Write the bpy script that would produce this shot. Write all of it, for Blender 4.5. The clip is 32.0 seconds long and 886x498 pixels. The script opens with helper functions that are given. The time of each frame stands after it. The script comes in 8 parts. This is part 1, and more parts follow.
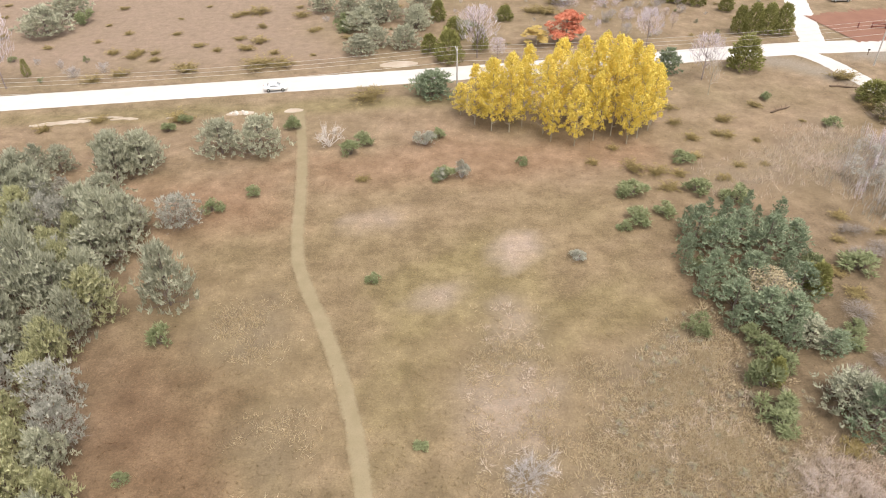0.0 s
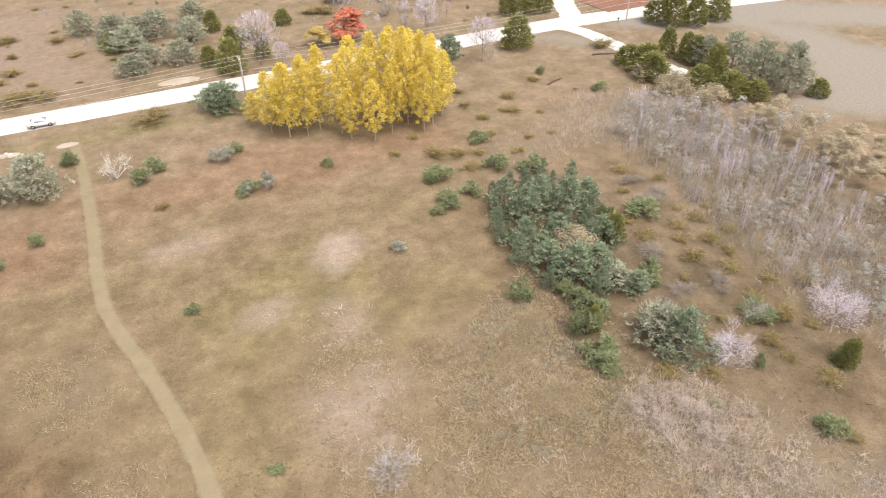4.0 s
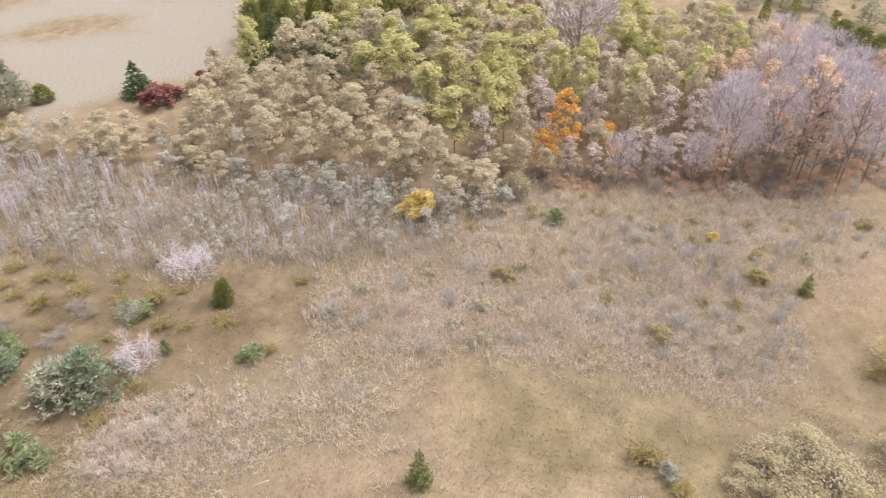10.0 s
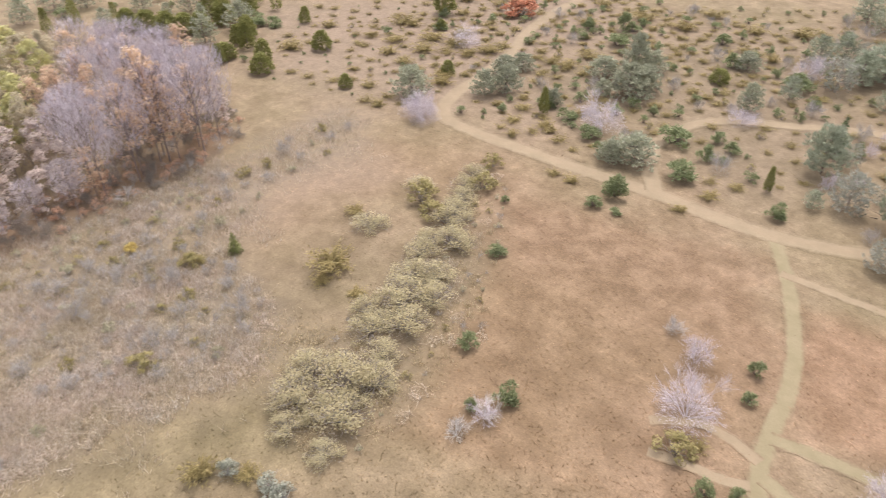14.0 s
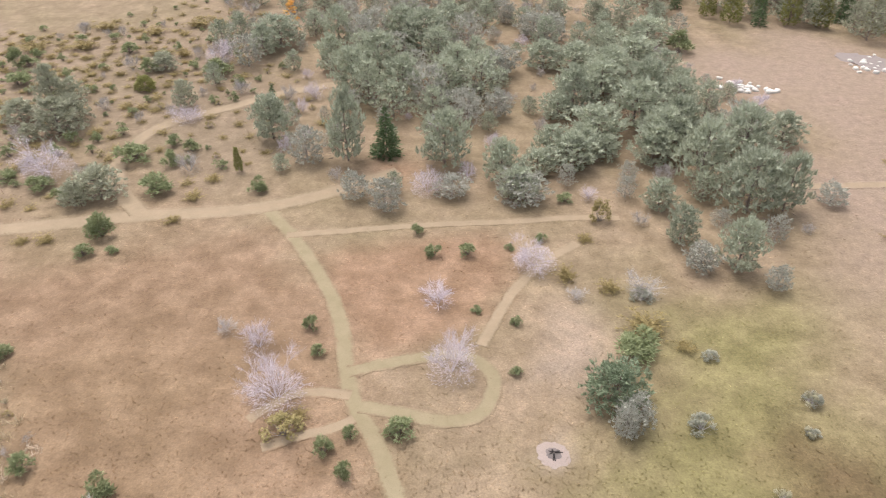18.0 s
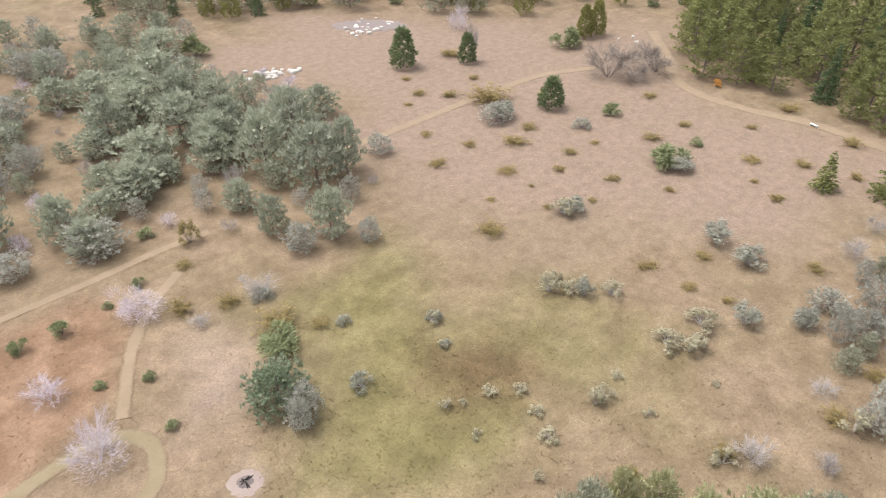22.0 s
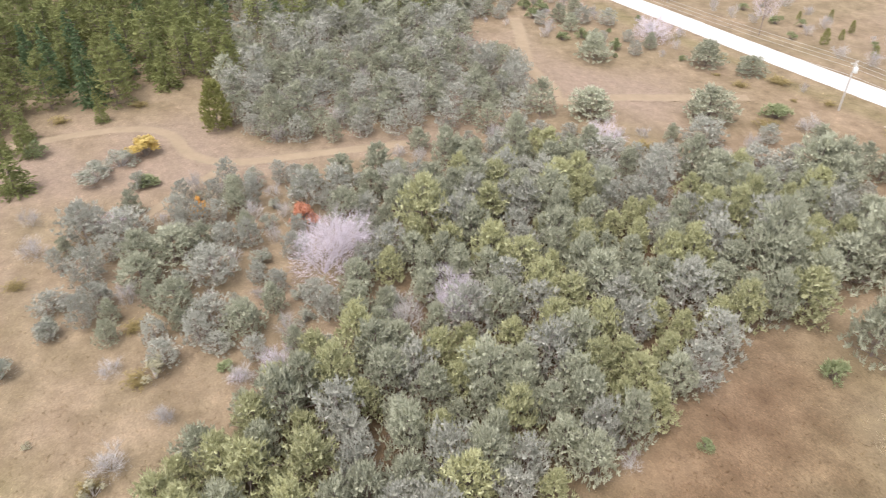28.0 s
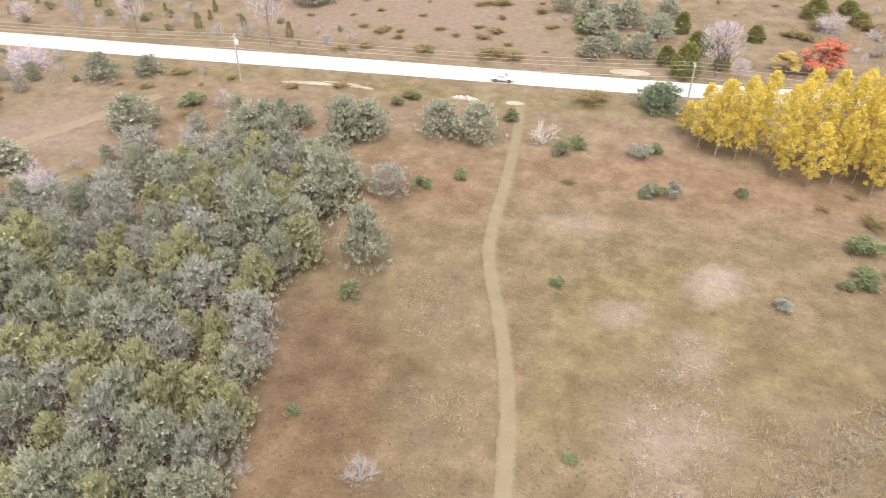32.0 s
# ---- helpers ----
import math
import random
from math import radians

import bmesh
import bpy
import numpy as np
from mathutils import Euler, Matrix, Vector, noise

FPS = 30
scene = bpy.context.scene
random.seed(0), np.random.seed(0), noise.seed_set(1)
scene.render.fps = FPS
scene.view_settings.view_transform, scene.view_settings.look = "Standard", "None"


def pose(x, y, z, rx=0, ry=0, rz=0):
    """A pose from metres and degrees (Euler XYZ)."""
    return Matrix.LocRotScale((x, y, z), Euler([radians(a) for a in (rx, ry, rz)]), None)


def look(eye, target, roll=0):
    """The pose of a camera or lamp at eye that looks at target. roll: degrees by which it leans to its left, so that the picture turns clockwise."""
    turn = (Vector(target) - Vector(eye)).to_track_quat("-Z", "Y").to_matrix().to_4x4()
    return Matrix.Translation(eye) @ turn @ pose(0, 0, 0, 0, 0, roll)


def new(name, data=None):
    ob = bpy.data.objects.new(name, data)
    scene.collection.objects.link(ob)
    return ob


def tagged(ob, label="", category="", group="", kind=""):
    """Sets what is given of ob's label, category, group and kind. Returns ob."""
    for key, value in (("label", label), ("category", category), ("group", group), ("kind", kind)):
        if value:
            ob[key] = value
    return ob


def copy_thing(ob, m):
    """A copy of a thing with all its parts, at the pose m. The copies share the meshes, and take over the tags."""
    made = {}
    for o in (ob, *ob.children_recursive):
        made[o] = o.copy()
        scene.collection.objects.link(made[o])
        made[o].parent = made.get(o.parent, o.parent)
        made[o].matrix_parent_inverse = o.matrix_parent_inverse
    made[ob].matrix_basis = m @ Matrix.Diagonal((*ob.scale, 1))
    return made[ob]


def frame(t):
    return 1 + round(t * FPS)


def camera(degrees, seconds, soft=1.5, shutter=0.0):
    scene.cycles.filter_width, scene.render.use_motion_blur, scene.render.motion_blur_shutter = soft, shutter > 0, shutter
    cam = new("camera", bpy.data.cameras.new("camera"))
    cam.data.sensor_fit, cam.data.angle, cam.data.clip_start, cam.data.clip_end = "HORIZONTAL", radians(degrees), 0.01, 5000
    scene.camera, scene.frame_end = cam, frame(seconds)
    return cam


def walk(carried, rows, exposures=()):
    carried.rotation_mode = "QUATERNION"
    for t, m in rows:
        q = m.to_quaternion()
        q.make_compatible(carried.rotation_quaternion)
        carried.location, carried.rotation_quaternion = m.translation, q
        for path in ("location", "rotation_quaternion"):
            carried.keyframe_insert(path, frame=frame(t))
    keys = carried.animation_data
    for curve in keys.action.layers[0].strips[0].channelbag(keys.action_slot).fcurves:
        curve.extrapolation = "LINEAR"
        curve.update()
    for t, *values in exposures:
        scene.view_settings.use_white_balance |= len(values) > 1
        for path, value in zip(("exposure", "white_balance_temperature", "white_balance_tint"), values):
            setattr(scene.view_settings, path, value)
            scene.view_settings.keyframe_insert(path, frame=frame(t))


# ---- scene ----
import itertools


def turn(yaw, pitch, roll):
    """The camera hovers at one place and turns."""
    return Matrix.Translation((0, 0, HEIGHT)) @ pose(0, 0, 0, 90 + pitch, 0, yaw) @ pose(0, 0, 0, 0, 0, roll)


HEIGHT = 55.0
cam = camera(64.82, 32.0, soft=1.0, shutter=0.3)
PATH = [
    (0.0, turn(-0.00, -36.04, -0.43)),
    (0.5, turn(-1.09, -36.04, -0.37)),
    (1.0, turn(-3.10, -36.05, -0.43)),
    (1.5, turn(-4.30, -36.07, -0.45)),
    (2.0, turn(-5.49, -36.10, -0.44)),
    (2.5, turn(-7.05, -36.11, -0.44)),
    (4.5, turn(-22.68, -36.19, -0.15)),
    (5.0, turn(-27.20, -36.18, -0.17)),
    (5.5, turn(-31.75, -36.21, -0.10)),
    (6.0, turn(-36.70, -36.23, -0.09)),
    (6.5, turn(-41.68, -36.22, -0.08)),
    (7.0, turn(-46.63, -36.21, -0.04)),
    (7.5, turn(-51.64, -36.21, -0.04)),
    (8.0, turn(-56.68, -36.24, -0.01)),
    (8.5, turn(-61.91, -36.23, -0.02)),
    (9.0, turn(-68.38, -36.23, 0.01)),
    (9.5, turn(-73.71, -36.22, 0.00)),
    (10.0, turn(-79.39, -36.24, -0.05)),
    (10.5, turn(-84.64, -36.26, -0.17)),
    (11.0, turn(-89.88, -36.25, -0.15)),
    (11.5, turn(-96.55, -36.26, -0.16)),
    (12.0, turn(-103.13, -36.26, -0.09)),
    (12.5, turn(-109.83, -36.28, -0.15)),
    (13.0, turn(-117.69, -36.32, -0.14)),
    (13.5, turn(-125.66, -36.33, -0.18)),
    (14.0, turn(-133.69, -36.36, -0.29)),
    (14.5, turn(-141.50, -36.36, -0.20)),
    (16.5, turn(-164.31, -36.28, -0.07)),
    (17.0, turn(-170.91, -36.28, -0.09)),
    (17.5, turn(-175.81, -36.24, -0.17)),
    (18.0, turn(-180.69, -36.24, -0.18)),
    (18.5, turn(-185.54, -36.20, -0.22)),
    (19.0, turn(-190.39, -36.20, -0.26)),
    (19.5, turn(-195.27, -36.14, -0.28)),
    (20.0, turn(-200.16, -36.11, -0.32)),
    (20.5, turn(-205.05, -36.12, -0.33)),
    (21.0, turn(-209.92, -36.14, -0.35)),
    (21.5, turn(-214.84, -36.14, -0.35)),
    (22.0, turn(-219.73, -36.16, -0.43)),
    (22.5, turn(-224.52, -36.17, -0.47)),
    (23.0, turn(-228.86, -36.21, -0.53)),
    (23.5, turn(-233.83, -36.23, -0.62)),
    (24.0, turn(-239.50, -36.24, -0.62)),
    (24.5, turn(-244.01, -36.24, -0.63)),
    (25.0, turn(-248.53, -36.26, -0.62)),
    (25.5, turn(-258.58, -36.30, -0.52)),
    (26.0, turn(-267.45, -36.33, -0.51)),
    (26.5, turn(-273.66, -36.35, -0.50)),
    (28.5, turn(-298.64, -36.24, 0.12)),
    (29.0, turn(-304.84, -36.15, -0.04)),
    (29.5, turn(-311.03, -36.18, 0.12)),
    (30.0, turn(-317.15, -36.15, -0.12)),
    (30.5, turn(-323.30, -36.18, -0.06)),
    (31.0, turn(-329.51, -36.17, 0.08)),
    (31.5, turn(-335.70, -36.14, 0.12)),
    (32.0, turn(-340.79, -36.13, 0.19)),
]
walk(cam, PATH, exposures=[(0, 1.12, 6850, 10), (3.5, 1.16, 6800, 10), (6, 1.2, 6750, 10), (9, 1.32, 6650, 10), (12.5, 1.33, 6600, 10), (14, 1.26, 6570, 10), (17, 1.22, 6500, 10), (21, 1.22, 6500, 10), (26, 1.27, 6450, 10), (30, 1.38, 6330, 10), (31, 1.27, 6450, 10), (32, 1.2, 6600, 10)])

# ---- light: a bright overcast autumn sky, with a wide weak sun ----
SUN_EL, SUN_AZ = 66.0, 150.0
world = bpy.data.worlds.new("sky")
scene.world = world
world.use_nodes = True
wn = world.node_tree
sky = wn.nodes.new("ShaderNodeTexSky")
sky.sky_type = "NISHITA"
sky.sun_disc = False
sky.sun_elevation, sky.sun_rotation = radians(SUN_EL), radians(SUN_AZ)
sky.air_density, sky.dust_density, sky.ozone_density = 1.0, 4.0, 0.6
soften = wn.nodes.new("ShaderNodeHueSaturation")
soften.inputs["Saturation"].default_value = 0.3
wn.links.new(sky.outputs[0], soften.inputs["Color"])
wn.links.new(soften.outputs[0], wn.nodes["Background"].inputs[0])
wn.nodes["Background"].inputs[1].default_value = 0.15
lamp = bpy.data.lights.new("sun", "SUN")
lamp.energy, lamp.angle, lamp.color = 0.8, radians(24), (1.0, 0.95, 0.88)
sun = new("sun", lamp)
sun.matrix_world = look((0, 0, 120), (-math.sin(radians(SUN_AZ)), -math.cos(radians(SUN_AZ)), 120 - math.tan(radians(SUN_EL))))

# ---- materials ----
def mat(name, rough=0.9):
    m = bpy.data.materials.new(name)
    m.use_nodes = True
    m.node_tree.nodes["Principled BSDF"].inputs["Roughness"].default_value = rough
    m.node_tree.nodes["Principled BSDF"].inputs["Specular IOR Level"].default_value = 0.15
    return m, m.node_tree, m.node_tree.nodes["Principled BSDF"]


def add(nt, kind, **values):
    n = nt.nodes.new(kind)
    for k, v in values.items():
        n.inputs[k.replace("_", " ")].default_value = v
    return n


def mixed(nt, fac, a, b):
    """A colour mix; each of fac, a, b is a socket or a value."""
    n = nt.nodes.new("ShaderNodeMix")
    n.data_type = "RGBA"
    for sock, v in ((n.inputs[0], fac), (n.inputs[6], a), (n.inputs[7], b)):
        if isinstance(v, bpy.types.NodeSocket):
            nt.links.new(v, sock)
        else:
            sock.default_value = (*v, 1) if isinstance(v, tuple) else v
    return n.outputs[2]


def scaled(nt, col, v):
    """A colour made lighter or darker by a value."""
    n = nt.nodes.new("ShaderNodeVectorMath")
    n.operation = "SCALE"
    nt.links.new(col, n.inputs[0])
    nt.links.new(v, n.inputs["Scale"])
    return n.outputs[0]


def ranged(nt, v, a, b, lo=0.0, hi=1.0):
    n = nt.nodes.new("ShaderNodeMapRange")
    nt.links.new(v, n.inputs[0])
    for i, x in zip((1, 2, 3, 4), (a, b, lo, hi)):
        n.inputs[i].default_value = x
    return n.outputs[0]


def noisy(nt, scale, detail=4.0, where="Object", rough=0.6):
    tc = nt.nodes.new("ShaderNodeTexCoord")
    n = add(nt, "ShaderNodeTexNoise", Scale=scale, Detail=detail, Roughness=rough)
    nt.links.new(tc.outputs[where], n.inputs["Vector"])
    return n.outputs[0]


def bumped(nt, bsdf, height, strength, distance=0.05):
    b = add(nt, "ShaderNodeBump", Strength=strength, Distance=distance)
    nt.links.new(height, b.inputs["Height"])
    nt.links.new(b.outputs[0], bsdf.inputs["Normal"])


def foliage(name, dark, mid, light, glow=0.3, rough=0.75):
    """Leaves or needles: a tint of its own for each plant, and lighter and darker leaves within it."""
    m, nt, bsdf = mat(name, rough)
    info = nt.nodes.new("ShaderNodeObjectInfo")
    geo = nt.nodes.new("ShaderNodeNewGeometry")
    base = mixed(nt, ranged(nt, info.outputs["Random"], 0.0, 1.0, 0.0, 0.75), mid, dark)
    col = mixed(nt, ranged(nt, geo.outputs["Random Per Island"], 0.0, 1.0, 0.0, 0.55), base, light)
    col = mixed(nt, ranged(nt, noisy(nt, 5.0, 3.0), 0.55, 0.75, 0.0, 0.35), col, dark)
    col = mixed(nt, ranged(nt, noisy(nt, 0.28, 2.0), 0.5, 0.66, 0.0, 0.75), col, dark)
    nt.links.new(col, bsdf.inputs["Base Color"])
    thin(nt, bsdf, col, glow)
    return m


def bark(name, a, b, scale=6.0, rough=0.9):
    m, nt, bsdf = mat(name, rough)
    n = noisy(nt, scale, 6.0)
    info = nt.nodes.new("ShaderNodeObjectInfo")
    geo = nt.nodes.new("ShaderNodeNewGeometry")
    col = mixed(nt, ranged(nt, n, 0.35, 0.65), a, b)
    col = mixed(nt, ranged(nt, geo.outputs["Random Per Island"], 0, 1, 0, 0.5), col, b)
    col = mixed(nt, ranged(nt, info.outputs["Random"], 0, 1, 0, 0.35), col, a)
    nt.links.new(col, bsdf.inputs["Base Color"])
    bumped(nt, bsdf, n, 0.5, 0.03)
    return m


def plain(name, colour, rough=0.6, other=None, scale=3.0, metal=0.0):
    m, nt, bsdf = mat(name, rough)
    n = noisy(nt, scale, 5.0)
    other = other or tuple(c * 0.8 for c in colour)
    nt.links.new(mixed(nt, ranged(nt, n, 0.35, 0.7), colour, other), bsdf.inputs["Base Color"])
    bsdf.inputs["Metallic"].default_value = metal
    bumped(nt, bsdf, n, 0.2, 0.02)
    return m


def grass_colour(nt):
    """The colour of the turf from the cover weights that the meshes carry."""
    fine, patch, wide, mid = noisy(nt, 2.2, 6.0), noisy(nt, 0.22, 5.0), noisy(nt, 0.05, 4.0), noisy(nt, 0.7, 5.0)
    col = mixed(nt, ranged(nt, patch, 0.35, 0.65), COVER["straw"][0], COVER["straw"][1])
    col = mixed(nt, ranged(nt, wide, 0.4, 0.65, 0, 0.45), col, COVER["straw"][2])
    for key in ("green", "rust", "dark", "sand", "brush", "weed", "litter", "pale", "field"):
        a = nt.nodes.new("ShaderNodeAttribute")
        a.attribute_name = key
        if key == "field":
            col = scaled(nt, col, ranged(nt, mid, 0.3, 0.7, 1.15, 0.85))
            col = scaled(nt, col, ranged(nt, patch, 0.3, 0.7, 0.84, 1.16))
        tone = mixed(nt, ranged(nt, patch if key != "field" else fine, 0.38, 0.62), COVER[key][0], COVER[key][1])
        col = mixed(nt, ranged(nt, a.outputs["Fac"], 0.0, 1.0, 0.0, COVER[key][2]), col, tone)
    return col, fine


COVER = {
    "straw": ((0.181, 0.131, 0.085), (0.211, 0.155, 0.107), (0.157, 0.126, 0.071)),
    "field": ((0.215, 0.187, 0.156), (0.230, 0.200, 0.169), 1.0),
    "green": ((0.136, 0.118, 0.051), (0.166, 0.142, 0.066), 0.95),
    "rust": ((0.185, 0.112, 0.070), (0.215, 0.135, 0.090), 0.95),
    # Brown ground, deepened further to hold the shade in the woods' gaps.
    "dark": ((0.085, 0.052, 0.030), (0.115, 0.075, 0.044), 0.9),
    "sand": ((0.238, 0.176, 0.134), (0.196, 0.143, 0.112), 0.95),
    "brush": ((0.208, 0.166, 0.132), (0.150, 0.117, 0.074), 0.95),
    "weed": ((0.188, 0.148, 0.104), (0.142, 0.110, 0.068), 0.7),
    # Darker brown ground, laid over the brush and weed tones.
    "litter": ((0.108, 0.082, 0.051), (0.145, 0.110, 0.071), 0.9),
    "pale": ((0.355, 0.280, 0.240), (0.275, 0.210, 0.169), 0.95),
}


def ground_material():
    m, nt, bsdf = mat("turf", 0.95)
    col, fine = grass_colour(nt)
    col = scaled(nt, col, ranged(nt, noisy(nt, 5.0, 5.0), 0.32, 0.70, 1.2, 0.74))
    col = scaled(nt, col, ranged(nt, fine, 0.35, 0.70, 0.93, 1.18))
    nt.links.new(col, bsdf.inputs["Base Color"])
    bumped(nt, bsdf, fine, 0.4, 0.06)
    return m


def thin(nt, bsdf, col, glow):
    """A thin leaf or stem that lets light through."""
    back = nt.nodes.new("ShaderNodeBsdfTranslucent")
    nt.links.new(col, back.inputs[0])
    mix = nt.nodes.new("ShaderNodeMixShader")
    mix.inputs[0].default_value = glow
    nt.links.new(bsdf.outputs[0], mix.inputs[1])
    nt.links.new(back.outputs[0], mix.inputs[2])
    nt.links.new(mix.outputs[0], nt.nodes["Material Output"].inputs[0])


def blade_material():
    m, nt, bsdf = mat("grass_blades", 0.85)
    col, fine = grass_colour(nt)
    geo = nt.nodes.new("ShaderNodeNewGeometry")
    r = geo.outputs["Random Per Island"]
    col = scaled(nt, col, ranged(nt, r, 0.0, 1.0, 1.1, 1.9))
    nt.links.new(col, bsdf.inputs["Base Color"])
    thin(nt, bsdf, col, 0.5)
    return m


def stalk_material(name, tones):
    m, nt, bsdf = mat(name, 0.85)
    geo = nt.nodes.new("ShaderNodeNewGeometry")
    r = geo.outputs["Random Per Island"]
    patch = noisy(nt, 0.12, 4.0)
    col = mixed(nt, ranged(nt, patch, 0.4, 0.6), tones[0], tones[1])
    col = mixed(nt, ranged(nt, r, 0.4, 1.0, 0.0, 0.8), col, tones[2])
    col = mixed(nt, ranged(nt, r, 0.0, 0.3, 0.7, 0.0), col, tones[3])
    nt.links.new(col, bsdf.inputs["Base Color"])
    thin(nt, bsdf, col, 0.35)
    return m


def gravel_material(name, a, b, c):
    m, nt, bsdf = mat(name, 0.9)
    fine, wide = noisy(nt, 9.0, 6.0), noisy(nt, 0.35, 5.0)
    col = mixed(nt, ranged(nt, wide, 0.35, 0.65), a, b)
    col = mixed(nt, ranged(nt, fine, 0.5, 0.75, 0, 0.6), col, c)
    nt.links.new(col, bsdf.inputs["Base Color"])
    bumped(nt, bsdf, fine, 0.6, 0.03)
    return m


def path_material(name, a, b, c):
    """Bare earth where feet have worn the turf away, thinning out into the grass at its edges."""
    m, nt, bsdf = mat(name, 0.93)
    turf, fine = grass_colour(nt)
    wide, mid = noisy(nt, 0.35, 5.0), noisy(nt, 2.6, 5.0)
    turf = scaled(nt, turf, ranged(nt, noisy(nt, 5.0, 5.0), 0.32, 0.70, 1.2, 0.74))
    earth = mixed(nt, ranged(nt, wide, 0.35, 0.65), a, b)
    earth = mixed(nt, ranged(nt, noisy(nt, 9.0, 6.0), 0.5, 0.75, 0, 0.6), earth, c)
    wear = nt.nodes.new("ShaderNodeAttribute")
    wear.attribute_name = "wear"
    rough = nt.nodes.new("ShaderNodeMath")
    rough.operation = "MULTIPLY_ADD"
    nt.links.new(mid, rough.inputs[0])
    rough.inputs[1].default_value = 0.9
    nt.links.new(wear.outputs["Fac"], rough.inputs[2])
    nt.links.new(mixed(nt, ranged(nt, rough.outputs[0], 0.62, 1.15, 0.0, 0.95), turf, earth), bsdf.inputs["Base Color"])
    bumped(nt, bsdf, fine, 0.4, 0.05)
    return m


TURF = ground_material()
BLADES = blade_material()
GRAVEL = gravel_material("pale_gravel", (0.5, 0.48, 0.465), (0.45, 0.43, 0.415), (0.38, 0.36, 0.345))
TRACK = path_material("trodden_earth", (0.245, 0.2, 0.13), (0.205, 0.166, 0.102), (0.17, 0.136, 0.085))
SANDY = path_material("sandy_earth", (0.275, 0.21, 0.145), (0.235, 0.178, 0.122), (0.195, 0.145, 0.098))
TRODDEN = (TRACK, SANDY)
BANK = gravel_material("bare_chalky_earth", (0.42, 0.36, 0.3), (0.34, 0.28, 0.22), (0.26, 0.2, 0.15))
YARD = gravel_material("red_brown_yard_earth", (0.22, 0.115, 0.082), (0.19, 0.098, 0.07), (0.15, 0.078, 0.055))
BARK_PINE = bark("pine_bark", (0.22, 0.175, 0.155), (0.14, 0.105, 0.095))
BARK_PALE = bark("pale_aspen_bark", (0.48, 0.44, 0.36), (0.26, 0.22, 0.175), 4.0)
BARK_GREY = bark("grey_bark", (0.30, 0.26, 0.23), (0.19, 0.16, 0.14))
BARK_MAUVE = bark("dark_mauve_bark", (0.25, 0.20, 0.195), (0.155, 0.12, 0.12))
TWIG_DULL = bark("dull_grey_brown_twigs", (0.36, 0.315, 0.285), (0.24, 0.205, 0.185))
TWIG_GREY = bark("grey_twigs", (0.475, 0.44, 0.425), (0.32, 0.29, 0.275))
TWIG_LAV = bark("lavender_grey_twigs", (0.63, 0.56, 0.61), (0.48, 0.42, 0.46))
TWIG_PINK = bark("pinkish_tan_twigs", (0.53, 0.445, 0.40), (0.39, 0.32, 0.28))
TWIG_DEAD = bark("bleached_dead_wood", (0.6, 0.55, 0.51), (0.42, 0.37, 0.34))
L_PINE = foliage("pine_needles", (0.2, 0.198, 0.14), (0.36, 0.36, 0.262), (0.58, 0.58, 0.455), 0.3)
L_SILVERPINE = foliage("silver_green_needles", (0.19, 0.205, 0.145), (0.36, 0.38, 0.28), (0.61, 0.63, 0.505), 0.3)
L_YPINE = foliage("light_green_needles", (0.225, 0.22, 0.112), (0.405, 0.395, 0.212), (0.62, 0.605, 0.395), 0.3)
L_GREYPINE = foliage("grey_green_needles", (0.235, 0.23, 0.19), (0.38, 0.372, 0.318), (0.565, 0.552, 0.49), 0.3)
L_BLUEPINE = foliage("blue_green_needles", (0.115, 0.15, 0.088), (0.215, 0.262, 0.165), (0.41, 0.455, 0.32), 0.25)
L_TALLPINE = foliage("tall_pine_needles", (0.127, 0.144, 0.055), (0.207, 0.218, 0.083), (0.345, 0.345, 0.149))
L_SPRUCE = foliage("spruce_needles", (0.066, 0.102, 0.048), (0.108, 0.156, 0.072), (0.216, 0.264, 0.144))
L_DARKCEDAR = foliage("dark_green_sprays", (0.095, 0.128, 0.061), (0.149, 0.189, 0.088), (0.257, 0.304, 0.162))
L_CEDAR = foliage("cedar_sprays", (0.154, 0.157, 0.050), (0.238, 0.235, 0.081), (0.371, 0.350, 0.147))
L_JUNIPER = foliage("juniper_sprays", (0.19, 0.145, 0.062), (0.28, 0.215, 0.095), (0.4, 0.32, 0.155))
L_BUSH = foliage("young_pine_sprays", (0.161, 0.182, 0.088), (0.235, 0.262, 0.134), (0.362, 0.383, 0.228))
L_BLUE = foliage("blue_grey_sprays", (0.21, 0.21, 0.16), (0.28, 0.28, 0.225), (0.4, 0.395, 0.34))
L_PALE = foliage("pale_silver_leaves", (0.27, 0.24, 0.15), (0.34, 0.31, 0.205), (0.45, 0.42, 0.32))
L_OLIVE = foliage("olive_leaves", (0.22, 0.175, 0.065), (0.28, 0.23, 0.1), (0.38, 0.325, 0.17))
L_GREYLEAF = foliage("sparse_grey_tan_leaves", (0.3, 0.285, 0.25), (0.42, 0.4, 0.36), (0.58, 0.555, 0.51), 0.45)
L_HAZE = foliage("thin_grey_tan_leaves", (0.34, 0.285, 0.165), (0.46, 0.39, 0.24), (0.6, 0.525, 0.36), 0.45)
L_RUST = foliage("rust_brown_leaves", (0.42, 0.23, 0.15), (0.53, 0.33, 0.23), (0.63, 0.43, 0.32), 0.4)
L_OAK = foliage("dry_tan_leaves", (0.34, 0.28, 0.175), (0.45, 0.38, 0.25), (0.58, 0.50, 0.36), 0.4)
L_ASPEN = foliage("yellow_aspen_leaves", (0.62, 0.475, 0.075), (0.8, 0.64, 0.15), (0.9, 0.81, 0.31), 0.5)
L_GOLD = foliage("gold_leaves", (0.48, 0.35, 0.10), (0.58, 0.44, 0.155), (0.67, 0.54, 0.25), 0.45)
